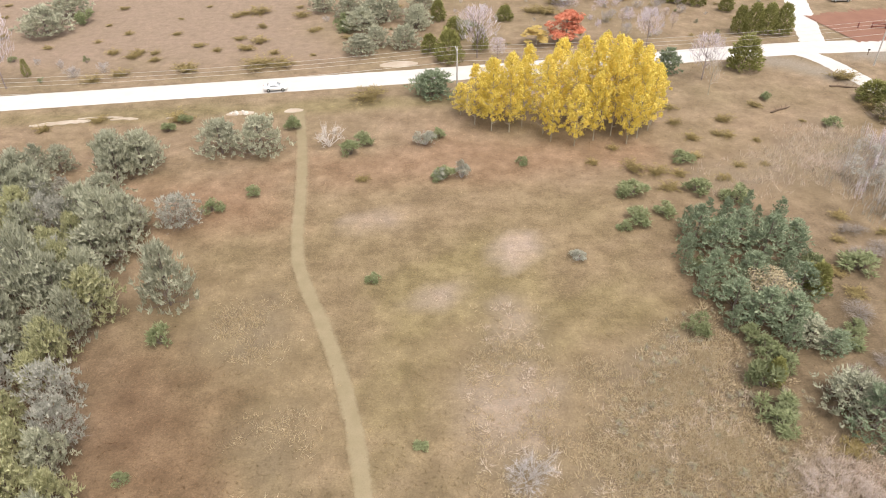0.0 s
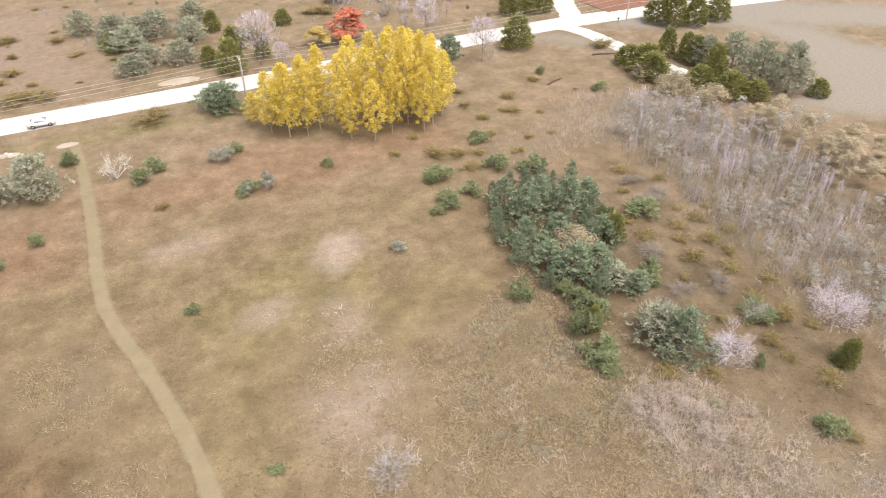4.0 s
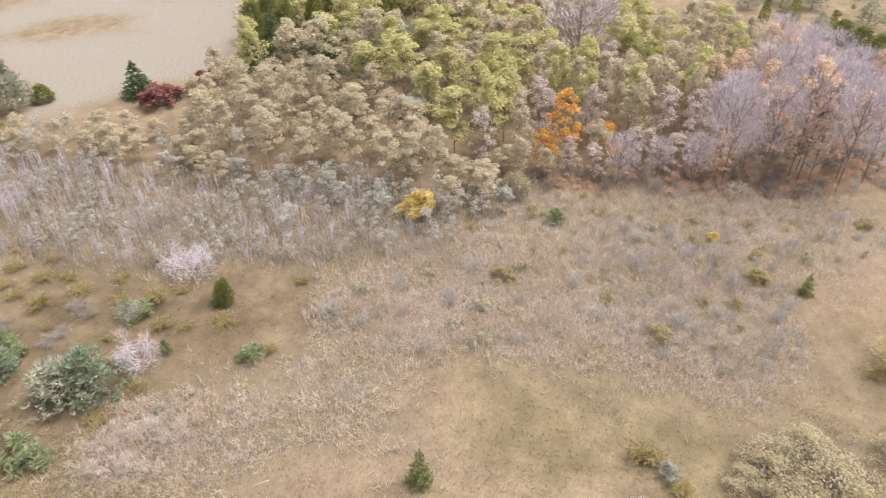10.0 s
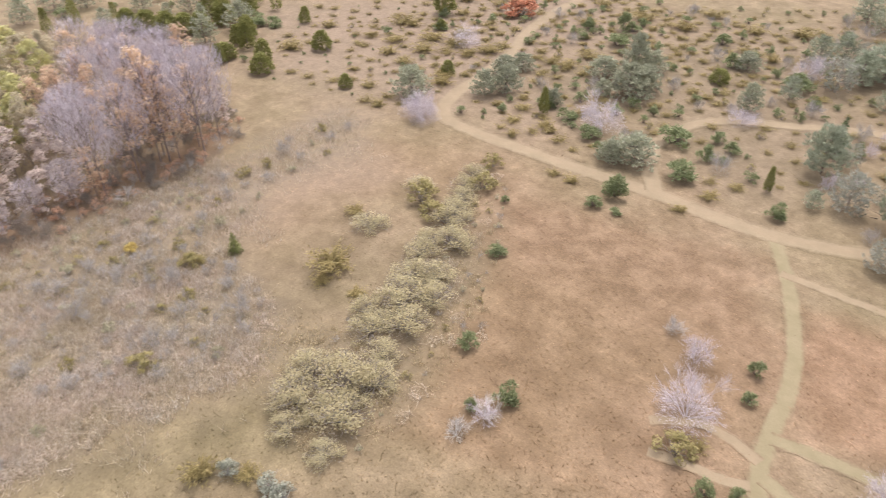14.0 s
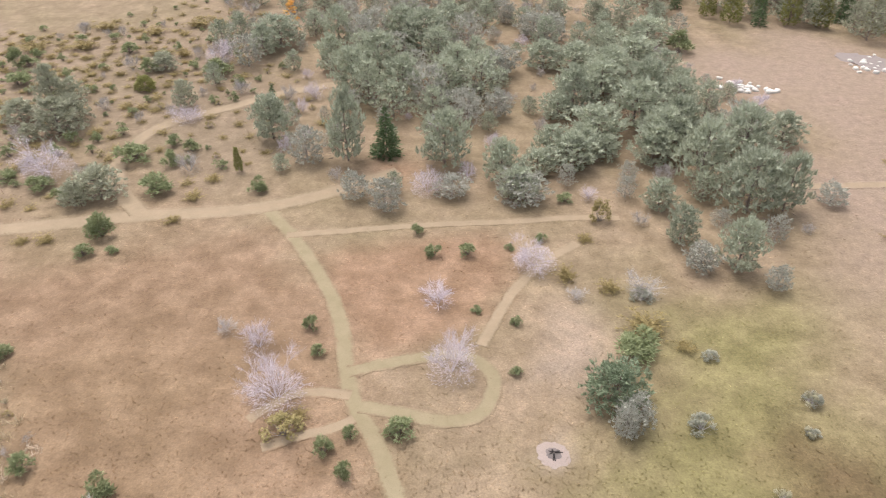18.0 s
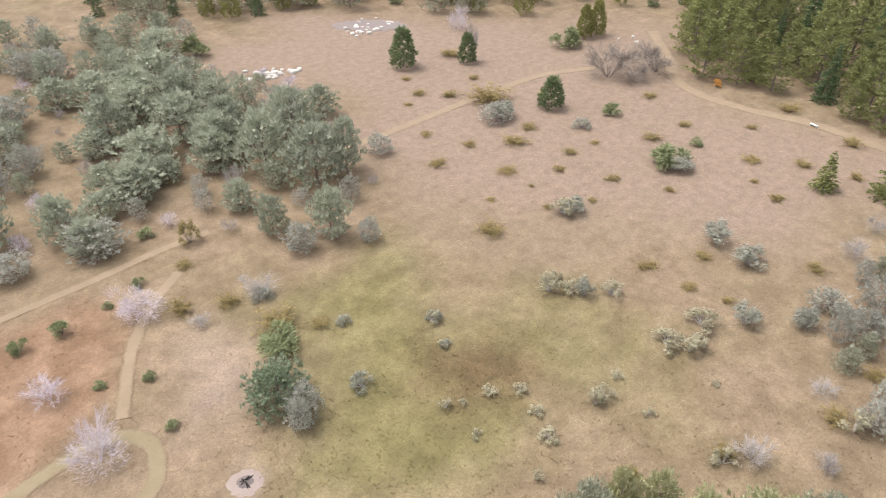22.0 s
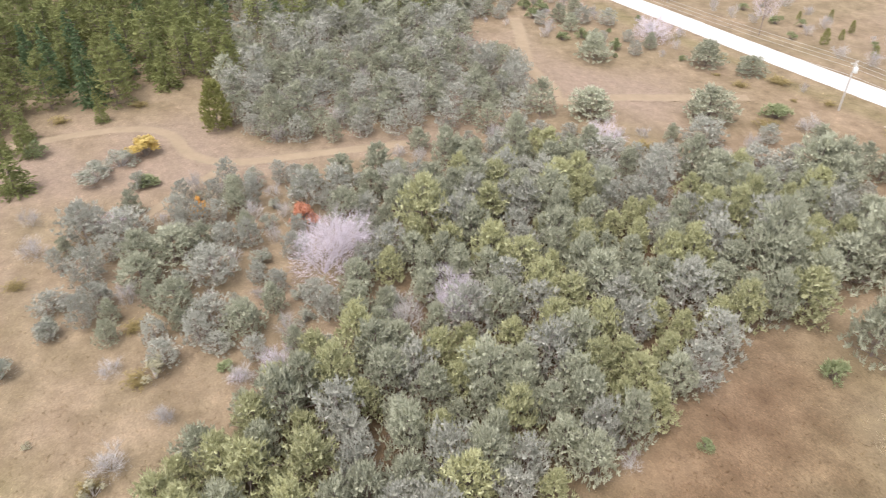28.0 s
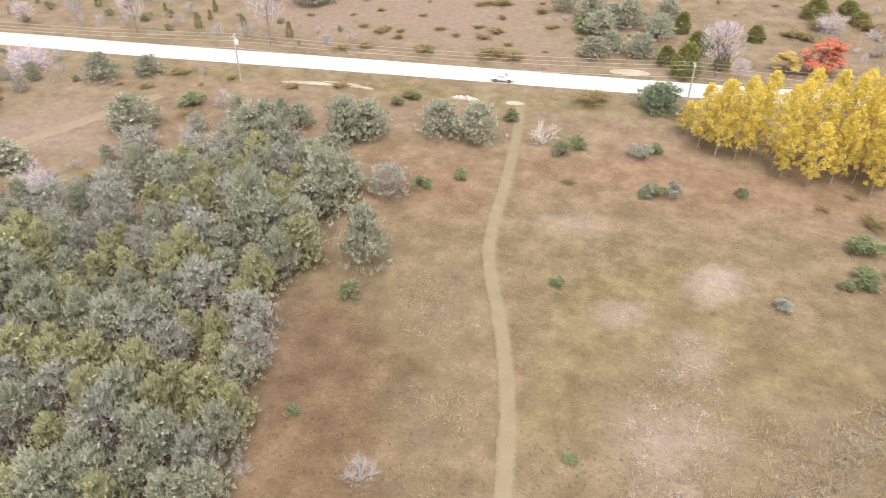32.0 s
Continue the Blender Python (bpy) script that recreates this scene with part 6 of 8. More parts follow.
grow("spruce", [(111.7, 79.6, 7.2, 7.7), (130.1, 59.1, 12, 8.6), (128.5, 48.8, 11.7, 7.2), (128.1, 46.2, 8.4, 5.9), (127.5, 63.2, 7.6, 4.9), (28.4, -115, 6.8, 4), (7.9, -101.2, 8.9, 6)])
grow("smallspruce", [(37.7, 9.2, 5.1, 3.3), (72.6, -31.4, 3.4, 2.5), (58.2, 38.1, 3.5, 3.2), (-101.3, -32.5, 6.6, 5), (-105.8, -25.1, 10.6, 6.9), (-118.5, -27.5, 8.1, 3.2), (-123.8, -24.6, 6.2, 4.4), (-117.5, -24.3, 9.9, 3.7), (-125.9, -32.1, 5.5, 2.3), (-126.5, -12.9, 7.1, 3.1)])
grow("yellowshrub", [(79.7, 18.1, 5.1, 6.3), (80.8, 20.9, 1.9, 3.2), (82.1, -21.6, 1.5, 2.4), (-111, -6.7, 3.5, 6.4)])
grow("olivebush", [(61, -13.3, 2.2, 4), (68.5, 5.3, 2.2, 3.5), (61, -66.5, 2.9, 5.1), (64.5, -72.4, 2.4, 4.5), (60.1, -56.1, 2.6, 4.7), (64.7, -57.7, 3.6, 6.5), (74.1, -25.9, 1.9, 3.5), (15.2, -44.6, 2.6, 4.3), (-23, -81.4, 4.4, 3.2), (-37.5, -19, 2.6, 2.8)])
grow("orangetree", [(98.2, 0, 13.9, 5.6), (97.4, 2.1, 7.2, 5), (103.5, -7.6, 6.2, 6.1), (102.2, -2.2, 6.4, 3.7), (-147.5, -35.1, 4.4, 2.6), (32.3, -159.0, 8, 5)])
grow("peachtree", [(101, -38, 13, 6.8), (103, -42.5, 14.5, 6.8), (100.2, -31.5, 12, 6.4), (104.5, -37, 16, 7.2), (99.4, -24, 8, 5.4), (143.6, 70.9, 9, 7), (102.6, -35.5, 19, 7.8), (108.6, -33.5, 12.5, 7.1), (110.7, -39.9, 14.4, 7.3)])
grow("scarletbush", [(110.5, -132.2, 5.1, 9.3), (-82.5, 12.5, 3.4, 4.8)])
grow("lavshrub", [(19.9, -56.8, 2.6, 3.6), (-0.1, -64, 2.8, 4), (30.6, -34.8, 1.7, 3.2), (-55.7, -0.8, 1, 1.9), (-55.6, 4, 2.1, 3.8)])
grow("pinkshrub", [(33.8, 37.7, 1.8, 3.8), (37.7, 36.3, 1.9, 4.0), (38.2, 33.3, 1.6, 3.6), (34.5, 35, 1.5, 3.2), (36.0, 39.4, 1.4, 3.2)])
grow("darkcedar", [(-83.1, -112.3, 8.4, 5.8), (-91.7, -78.9, 5.9, 4.9), (-94.7, -105.4, 6.5, 3.7)])
grow("brownshrub", [(-110.9, -81.1, 5.8, 10.5), (-120.6, -77, 4.7, 8.5), (-112.6, -75.7, 3.2, 5.8)])
grow("palebush", [(-30.6, -36.7, 1.6, 1.8), (-32.3, -35.9, 0.9, 1.2), (-35.4, -35.2, 1.2, 2.1), (-38, -33.3, 1.2, 2.1), (-37.2, -30.1, 1.3, 2.1), (-43.8, -27.2, 1.7, 3), (-30.7, -32, 0.9, 1.7), (-54.3, -43.4, 2.1, 2.1), (-54.3, -40.9, 1.9, 3.5), (-57.7, -37.3, 2.2, 3.5), (-55.4, -27.5, 2.5, 4.6), (-66.8, -53.3, 2.7, 4.9), (-56.6, -25.5, 2.5, 4.6), (-61.2, -26.9, 2.7, 4.8), (-59.3, -8.6, 3, 3.9), (-47.2, -28.1, 1, 1.9), (-45.7, -22.8, 1, 1.5), (-37.9, -47.6, 1.7, 2.3), (-36.1, -43.7, 1.1, 1.6), (-31.7, -24.7, 1.2, 1.6)])
grow("palebush", [(-35.8, -27.4, 1.4, 2.6), (-46.2, -14.8, 1.8, 2.9), (-54.3, -20.7, 0.7, 1.3), (-52.4, -42.7, 3, 4.2), (-42.6, -27.2, 2.4, 2.1)])
grow("orangebush", [(-123.2, -64.4, 1.8, 2.4), (-89.6, -0.4, 3.7, 3)])
grow("ypine", [(-72.6, 27, 9.3, 8.4)])
grow("tallpine", [(128.5, 57.2, 9.6, 7.3)])


# ---- woods and scrub ----
GROWN.extend([(113, 26.5, 4), (85.6, 111, 5), (112, 196, 14), (103, 183, 7)])
def wood(group, kinds, spacing, low, high, outline, joined=""):
    """Fills an outline with plants, no closer than the spacing; a far wood is joined."""
    far = Joined()
    poly = np.array(outline, float)
    (x0, y0), (x1, y1) = poly.min(0), poly.max(0)
    rng = np.random.default_rng(len(group) + int(spacing * 10))
    n = int((x1 - x0) * (y1 - y0) / spacing ** 2 * 9)
    xs, ys = rng.uniform(x0, x1, n), rng.uniform(y0, y1, n)
    ok = (outline_distance(xs, ys, poly) > 0) & (way_gap(xs, ys) > spacing * 0.28) & (np.hypot(xs, ys) < 228)
    taken = np.array([(g[0], g[1], (0.05 if group == "forest_floor_scrub" else 0.34) * g[2]) for g in GROWN])
    for x, y in zip(xs[ok], ys[ok]):
        gap = np.hypot(taken[:, 0] - x, taken[:, 1] - y)
        if (gap < taken[:, 2] + spacing * 0.42).any():
            continue
        if group == "dry_stems" and wobble(x * 1.1 + 3, y * 1.1) < rng.normal(-0.1, 0.25):
            continue
        kind = kinds[rng.integers(len(kinds))]
        h = rng.uniform(low, high)
        w = spacing * rng.uniform(1.0, 1.4)
        if kind == "juniper":
            w = rng.uniform(2.0, 4.6)
            h = w * rng.uniform(0.22, 0.34)
        elif kind in ("bush", "bareshrub", "lavshrub", "twiggy", "bluebush") and joined != "thicket":
            h = min(h, rng.uniform(1.2, 3.2))
            w = h * rng.uniform(0.9, 1.4)
        elif kind in ("palebush", "olivebush"):
            h = min(h, rng.uniform(0.8, 1.8))
            w = h * rng.uniform(1.2, 2.0)
        elif kind in ("sapling", "lavsapling", "greysapling"):
            w = h * rng.uniform(0.5, 0.8)
        elif kind == "baretree":
            w = h * rng.uniform(0.5, 0.65)
        elif kind == "bluepine":
            w = h * rng.uniform(0.6, 0.8)
        elif kind in ("pinkstems", "greystems"):
            h, w = rng.uniform(low, high), rng.uniform(1.4, 2.4)
        elif kind in ("weedtuft", "pinktuft"):
            h, w = rng.uniform(low, high), rng.uniform(0.7, 1.5)
        elif kind in ("pine", "silverpine", "ypine", "greypine"):
            w = h * (rng.uniform(0.66, 0.95) if spacing < 3.8 else rng.uniform(0.85, 1.2))
        elif kind == "tallpine":
            w = h * rng.uniform(0.62, 0.85)
        elif kind in ("cedar", "spruce"):
            w = h * rng.uniform(0.42, 0.6)
        if joined:
            far.plant(kind, float(x), float(y), float(h), float(w), True)
        else:
            plant(kind, float(x), float(y), float(h), float(w), group)
        taken = np.concatenate([taken, [(x, y, spacing * 0.5)]])
    if joined and far.v:
        far.finish(group, joined)


wood("blue_thicket", ("bluepine", "bluepine", "bluepine", "bush"), 2.3, 2.6, 4.6, [(33.3, 82.1), (42, 84.2), (48.9, 81.2), (47.3, 70.2), (43.6, 61.6), (39.9, 56), (34.6, 56.9), (31.6, 61.7), (30.8, 70.4)])
wood("near_wood", ("ypine", "ypine", "pine", "ypine"), 3.0, 4.6, 7.2, [(-30.2, -18.6), (-34.4, -18.7), (-38.6, -13.5), (-44.6, -6.8), (-48.5, -0.2), (-45, 4.3), (-31, 3.8)])
wood("pine_wood", ("pine", "ypine", "greypine", "ypine", "pine", "ypine", "pine", "greypine"), 3.1, 4.8, 7.6, [(-39, 51.3), (-35.7, 41), (-32.3, 31.8), (-30, 23.1), (-26.8, 15.6), (-39, -6.9), (-44.4, -9.3), (-48.1, -1.3), (-49.5, 4.5), (-53.7, 6.2), (-56.7, 14.8), (-57.1, 21.9), (-66.2, 22.8), (-73, 25.6), (-79.1, 35.3), (-72.5, 50.7), (-65.3, 60.8), (-55.8, 63), (-48.6, 60.3)])
wood("wood_edge", ("greypine", "greypine", "bluebush", "bareshrub"), 5.5, 3, 5, [(-57.6, 15.1), (-54.7, 5.9), (-61, -0.4), (-62.1, -6), (-68, -11.6), (-74.6, -16.4), (-82.1, -22.1), (-97.6, -22.5), (-97, -15.8), (-92.9, -5.5), (-83.6, 6.2), (-68.3, 19.1)])
wood("far_pines", ("pine", "greypine", "pine"), 4, 3.6, 5.8, [(-130.6, 9.1), (-139.7, 26.1), (-140.7, 51), (-124.5, 67.3), (-102.3, 56.5), (-107, 42.9), (-103.9, 26.2), (-107.5, 11.3), (-117.9, 8.8)], "dense stand of small grey-green pines")
wood("far_pine_wood", ("tallpine", "tallpine", "tallpine", "spruce"), 6, 8, 12, [(-149.3, -25.5), (-143.4, -14.6), (-141.3, 2.7), (-175.4, 9.3), (-155.3, 24), (-155.7, 45.8), (-155.6, 71.6), (-187.1, 86.6), (-251.9, 19.7), (-252, -34.6)], "far wood of tall dark green pines")
wood("mixed_scrub", ("greypine", "bluebush", "pine", "bareshrub", "pine"), 4.2, 2.5, 4.5, [(-98.6, 44.5), (-86.5, 71.4), (-72.5, 97.4), (-54.9, 100.9), (-54.5, 87.4), (-61, 78.9), (-73.9, 51.5), (-82, 36.6), (-89.1, 26.8), (-95.7, 29.2)])
wood("west_wood", ("pine", "ypine", "greypine", "pine", "greypine"), 3.6, 4.6, 7, [(-37, 47.5), (-35.3, 40.1), (-33.3, 34), (-30, 28), (-58.2, 18), (-95.9, 47.4), (-77.5, 58.3), (-67.3, 57.6), (-57.9, 60.9), (-44.6, 59)])
wood("far_south_wood", ("silverpine", "silverpine", "greypine"), 6, 6, 9, [(19.4, -151.6), (4.9, -163.2), (-9.5, -149.4), (-14.4, -129.6), (-5.9, -109), (1.8, -108.4), (9.5, -116.4), (17.9, -127.8), (24.8, -134.4)], "far stand of silver-green pines")
wood("far_south_wood", ("silverpine", "silverpine", "greypine"), 6.5, 6, 8, [(-23.1, -127.9), (-42.8, -150), (-49, -128.7), (-48.9, -112.2), (-55.2, -101.6), (-50.3, -90.4), (-38.8, -98.5), (-28.7, -104.6), (-20.8, -115.2)], "far stand of silver-green pines")
wood("far_south_wood", ("silverpine", "greypine", "silverpine", "bareshrub"), 6.2, 4.5, 7.5, [(55.2, -201.5), (3.1, -193.2), (-31.5, -177.3), (-53.3, -161.8), (-52.4, -147.3), (-25.0, -146.5), (-18.1, -135.9), (-17.5, -160.7), (10.3, -167.5), (30.8, -151.6), (42.2, -125.7)], "far fringe of silver-green pines and bare shrubs")
wood("south_scrub", ("greypine", "bareshrub", "lavshrub", "silverpine", "bareshrub"), 5.2, 2.2, 4.6, [(30.6, -148.5), (10.4, -163.8), (-17.0, -157.0), (-25.8, -139.3), (-45.2, -154.1), (-59.7, -123.1), (-59.1, -96.0), (-51.4, -76.7), (-38.3, -67.6), (-23.9, -85.5), (-11.6, -83.6), (5.8, -88.7), (26.0, -96.3)], "undergrowth of young pines and bare mauve shrubs")
wood("far_pine_scrub", ("pine", "greypine", "bareshrub"), 7, 4, 6, [(44, -159.9), (20.3, -166.3), (4.6, -184.7), (-48, -169.6), (-57.8, -154.9), (-41, -143.2), (-17.2, -151.4), (7.5, -163.7), (21.6, -148.7), (40.4, -152.4)], "far scrub of small grey-green pines")
wood("far_conifer_wood", ("pine", "spruce", "cedar"), 6.5, 7, 10, [(-75.6, -164.2), (-104.9, -153.9), (-109.8, -140.6), (-118.9, -124.5), (-133.9, -143.9), (-122.1, -164.4), (-83.1, -182.5)], "far belt of dark green conifers")
wood("far_conifer_wood", ("pine", "spruce", "cedar"), 6.5, 7, 10, [(-44.1, -190.4), (-55.9, -170.4), (-75.4, -158.5), (-89.1, -161.2), (-98, -150.3), (-116, -174.9), (-61.8, -241.3)], "far belt of dark green conifers")
wood("far_conifer_wood", ("cedar", "spruce", "pine"), 7, 7, 10, [(-109.6, -136.3), (-127.3, -114.9), (-139.4, -121.7), (-160.8, -95.7), (-174, -104), (-129.1, -158.9)], "far belt of dark green conifers")
wood("tall_pines", ("tallpine", "tallpine", "tallpine", "tallpine", "spruce"), 6.6, 9, 14.5, [(-122.2, -69.8), (-127.8, -56.1), (-128.6, -40.2), (-134.3, -25.6), (-134.3, -8.1), (-176.2, -14.7), (-187.1, -35.7), (-187.4, -63.1), (-164, -99.5)])
wood("forest_front", ("mixbroad", "baretree", "mixbroad", "palebroad", "baretree"), 3.3, 5, 9.5, [(91.5, 6), (94.2, -1), (95.8, -19), (98.3, -38), (102.8, -49), (109, -50), (105, -30), (102, -10), (98.5, 5)])
wood("tall_pines", ("tallpine", "tallpine", "tallpine", "smallspruce"), 5.4, 8, 12.5, [(-129.7, -75.0), (-123.4, -65.9), (-130.2, -47.3), (-126.4, -36.5), (-130.1, -19.0), (-132.5, -4.5), (-138.5, 13.3), (-187.3, 11.4), (-173.0, -22.7), (-154.2, -57.1)])
wood("understory", ("rustbush", "mixbroad", "rustbush", "hazeshrub"), 2.4, 1.8, 3.6, [(91.1, 5.7), (94.5, -1.2), (96.2, -19.1), (98.9, -38.5), (102.7, -48), (105.7, -48), (101.8, -29.1), (99, -10.4), (96.3, 2.3)])
wood("pale_stand", ("palebroad", "palebroad", "palebroad"), 4.2, 8, 11.5, [(96.5, 60.4), (88.8, 47.8), (87.2, 38), (89.6, 28.5), (87.9, 15.6), (100, 20.7), (110.1, 30.1), (117, 41.7), (113.6, 64)])
wood("green_stand", ("greenbroad", "greenbroad", "palebroad"), 5.6, 11, 15, [(117.1, 60.2), (118.2, 42), (110.1, 30.1), (100, 20.7), (98.1, 13.2), (98.1, 6), (116.8, 6.8), (132.4, -12.9), (166.6, -15.5), (158.9, 24.1), (138.5, 39.2), (129.8, 54), (127.2, 65.2)])
wood("green_stand", ("greenbroad", "greenbroad", "cedar"), 6.4, 9, 14, [(182.7, 82.3), (192.3, 51.2), (185.4, 22.4), (147.7, 23.5), (129.5, 39.8), (121.4, 62.1)])
wood("mixed_stand", ("palebroad", "mixbroad", "greenbroad", "palebroad"), 4.4, 11, 14.5, [(94.5, 12.9), (92.8, 5.7), (96.3, 2.3), (96.2, -8.4), (97.1, -19.2), (116.7, -22), (141.3, -34.9), (154.9, -24.8), (138.3, -11), (114.5, 4.6)])
wood("grey_stand", ("baretree", "peachtree", "baretree"), 4.4, 11, 15, [(98, -19.3), (98.9, -30.4), (100.8, -40), (105.7, -49.9), (124, -55.1), (141.2, -46.7), (141.3, -32.5), (119.1, -22.3)])
wood("forest_edge", ("palebroad", "greysapling", "palebroad"), 3.2, 4, 6.2, [(83.7, 91.7), (90.9, 88.6), (96.3, 70.6), (98, 57.3), (88.6, 42.6), (83.2, 48.8), (85.3, 63.1), (84.4, 76.8), (81.5, 87)])
wood("thicket_edge", ("palebroad", "oakbush"), 3.6, 4, 6, [(90.4, 24.3), (83.5, 14.5), (88, 6.2), (94.3, 0.3), (96, 7), (92.8, 16.3)])
wood("far_cedar_bank", ("cedar", "pine", "bush"), 7, 4, 7, [(175, -38.6), (166.3, -57.2), (135, -63.4), (129.3, -68), (147.6, -81.4), (154.5, -99.4), (199.1, -122.2), (205.3, -44)], "far bank of olive-green cedars and pines")
wood("juniper_heath", ("juniper", "juniper", "juniper", "bush"), 5.6, 0.6, 1, [(157.1, -142.7), (46.3, -173.4), (37.2, -139.6), (50.3, -123.3), (56.7, -113.1), (64.1, -96.3), (69.7, -84.2), (83.3, -82.4), (110.9, -92.8)])
wood("far_juniper_heath", ("juniper", "juniper", "juniper", "bush"), 4, 0.6, 1, [(121.2, -65.8), (92.7, -73.7), (87.9, -82.7), (88.4, -127.2), (117, -160.8), (150.6, -97.9), (136.6, -80)], "far heath of low spreading olive junipers")
wood("north_scrub", ("juniper", "juniper", "bush", "pine", "bareshrub"), 6.5, 0.7, 1.5, [(-29.2, 161.4), (-2.6, 146.4), (28.1, 156.3), (46.4, 152.3), (66.4, 159.2), (87.3, 175.4), (99.8, 206.1), (-45.9, 210)], "scrub of junipers and young pines over the road")
wood("north_heath", ("juniper",), 11, 0.6, 1, [(-94.6, 144.9), (-27.1, 146.9), (-32.2, 183), (-115, 185)])
wood("far_roadside_scrub", ("bush", "bareshrub", "cedar", "bareshrub"), 5.5, 2, 4, [(-162.8, 119.8), (-125.7, 126.7), (-98.8, 132.3), (-65.9, 134.6), (-70.5, 144.5), (-100.3, 146.8), (-149.3, 154.6), (-191.3, 145.2)], "far roadside scrub of bare and evergreen bushes")
wood("roadside_thicket", ("bareshrub", "baretree", "bareshrub", "lavshrub"), 4.2, 2.4, 4.6, [(43.0, 198.1), (56.8, 192.8), (64.4, 184.7), (52.0, 156.4), (43.0, 157.5), (33.3, 167.8)], "roadside thicket of leafless mauve shrubs")
wood("roadside_scrub", ("pine", "bush", "greypine", "bareshrub"), 4.4, 2.4, 4.4, [(-185.1, 89.7), (-161.2, 99.0), (-129.5, 100.0), (-114.7, 99.0), (-116.9, 88.7), (-133.0, 80.8), (-153.3, 70.5)])
wood("roadside_scrub", ("bareshrub", "bush", "juniper"), 5.5, 1.2, 2.4, [(-129.6, 98.2), (-112.5, 98.2), (-92, 102.6), (-79.6, 107.1), (-84.4, 114.4), (-112.4, 110.9), (-138.6, 106.7)])
wood("brown_scrub", ("juniper", "brownshrub", "juniper", "juniper"), 3.4, 0.5, 1.2, [(57.0, 86.5), (63.7, 72.9), (61.5, 54.3), (46.0, 39.7), (38.6, 41.5), (44.2, 59.3)])
wood("east_heath", ("juniper",), 8, 0.4, 0.7, [(40.1, 122.2), (54.9, 121.9), (68.6, 116.8), (55.8, 98.1), (41.7, 96.5), (36.6, 104.2)])
wood("south_heath", ("juniper",), 9, 0.4, 0.7, [(-76.6, -115.4), (-89.7, -99.6), (-104, -65.8), (-114.3, -45.8), (-92.2, -34.8), (-73.9, -51.4), (-62.1, -76), (-65.3, -97.2)])
wood("bare_thicket", ("greysapling", "sapling", "greysapling", "sapling", "lavsapling"), 1.9, 2.6, 4.6, [(60.9, 94.5), (62.1, 80.9), (61.5, 60.5), (63.4, 46.4), (66.9, 34.3), (68.2, 26.7), (69.4, 19.3), (74.6, 12), (79.9, 12.7), (84.7, 21.5), (90.3, 28.8), (86.3, 44.4), (84.7, 51.8), (84.4, 64.8), (84.5, 79.4), (81.3, 96.2), (70.5, 104.3)], "dense thicket of thin bare grey and mauve saplings")
wood("grey_brush", ("bareshrub", "twiggy", "greystems", "twiggy"), 1.9, 0.8, 1.7, [(78.6, -5.3), (83.0, -17.4), (75.5, -30.3), (60.7, -28.8), (55.4, -20.6), (60.0, -9.6)], "low tangle of leafless grey shrubs and dry stems")
wood("brush_thicket", ("bareshrub", "palebush"), 3.6, 1.2, 2.2, [(32.9, 40), (38.4, 41.6), (42.1, 38.3), (37.3, 31.9), (33.8, 32.2)])
wood("brush_thicket", ("bareshrub", "bareshrub", "palebush"), 4.2, 1.2, 2.2, [(57.4, 23.4), (66.9, 21.5), (72.2, 9.2), (72.1, -4.2), (58.6, -5), (57.4, 2.3), (53.3, 13.5)])
wood("brush_thicket", ("bareshrub", "palebush", "olivebush", "bareshrub"), 3.6, 1.2, 2.4, [(77.4, -3.6), (77.6, -16.3), (70.5, -29.8), (59.5, -27.8), (55, -21.3), (61.4, -15.4), (62, -6.2)])
wood("mid_wood", ("pine", "greypine", "bluebush", "pine"), 4.6, 3.5, 6, [(-71, 14), (-59.3, 20), (-55.8, 14.5), (-54, 5.7), (-60.9, 1.4), (-71, -1.7), (-72.7, 3.9)])
wood("mid_wood", ("greypine", "pine", "pine"), 5, 3.5, 6, [(-94, 28.6), (-83.4, 37.3), (-79.1, 35.3), (-73, 25.6), (-70.5, 19.9), (-84.3, 13.3), (-92.8, 16.5)])
wood("pine_wood", ("pine", "ypine", "greypine", "ypine", "pine"), 3.1, 3.4, 8.0, [(-90.8, 38.8), (-86.9, 57.7), (-72.4, 74.9), (-57.9, 82.9), (-46.1, 77.5), (-39.4, 66.7), (-40.9, 54.9), (-36.0, 42.0), (-33.4, 29.7), (-32.4, 19.8), (-48.2, -2.8), (-59.9, 7.8), (-62.2, 17.2), (-70.2, 9.1), (-78.8, 25.9)])
wood("grey_scrub", ("greypine", "greypine", "bluebush", "bareshrub", "greypine", "pine"), 3.0, 2.6, 4.6, [(-98.8, -5.1), (-94.9, 12.7), (-78.8, 25.9), (-70.2, 9.1), (-62.2, 17.2), (-59.9, 7.8), (-57.0, 2.2), (-65.8, -6.4), (-72.4, -8.7)])
wood("grey_scrub", ("greypine", "greypine", "bluebush", "pine", "bareshrub"), 3.2, 2.8, 5.0, [(-93.8, -16.8), (-94.6, 14.8), (-91.6, 25.6), (-71.0, 30.3), (-56.2, 11.0), (-54.2, 3.4), (-61.3, -4.4), (-67.4, -13.2), (-74.3, -20.2)])
wood("far_pines", ("pine", "greypine", "pine", "greypine", "bareshrub"), 4.0, 3.2, 7.6, [(-139.9, 8.9), (-109.9, 9.9), (-97.5, 24.6), (-102.8, 38.4), (-95.1, 49.4), (-98.1, 60.4), (-121.1, 64.1), (-142.6, 61.9), (-157.6, 78.4), (-186.3, 45.3), (-203.4, 9.0), (-173.9, 5.0)], "dense stand of small grey-green pines")
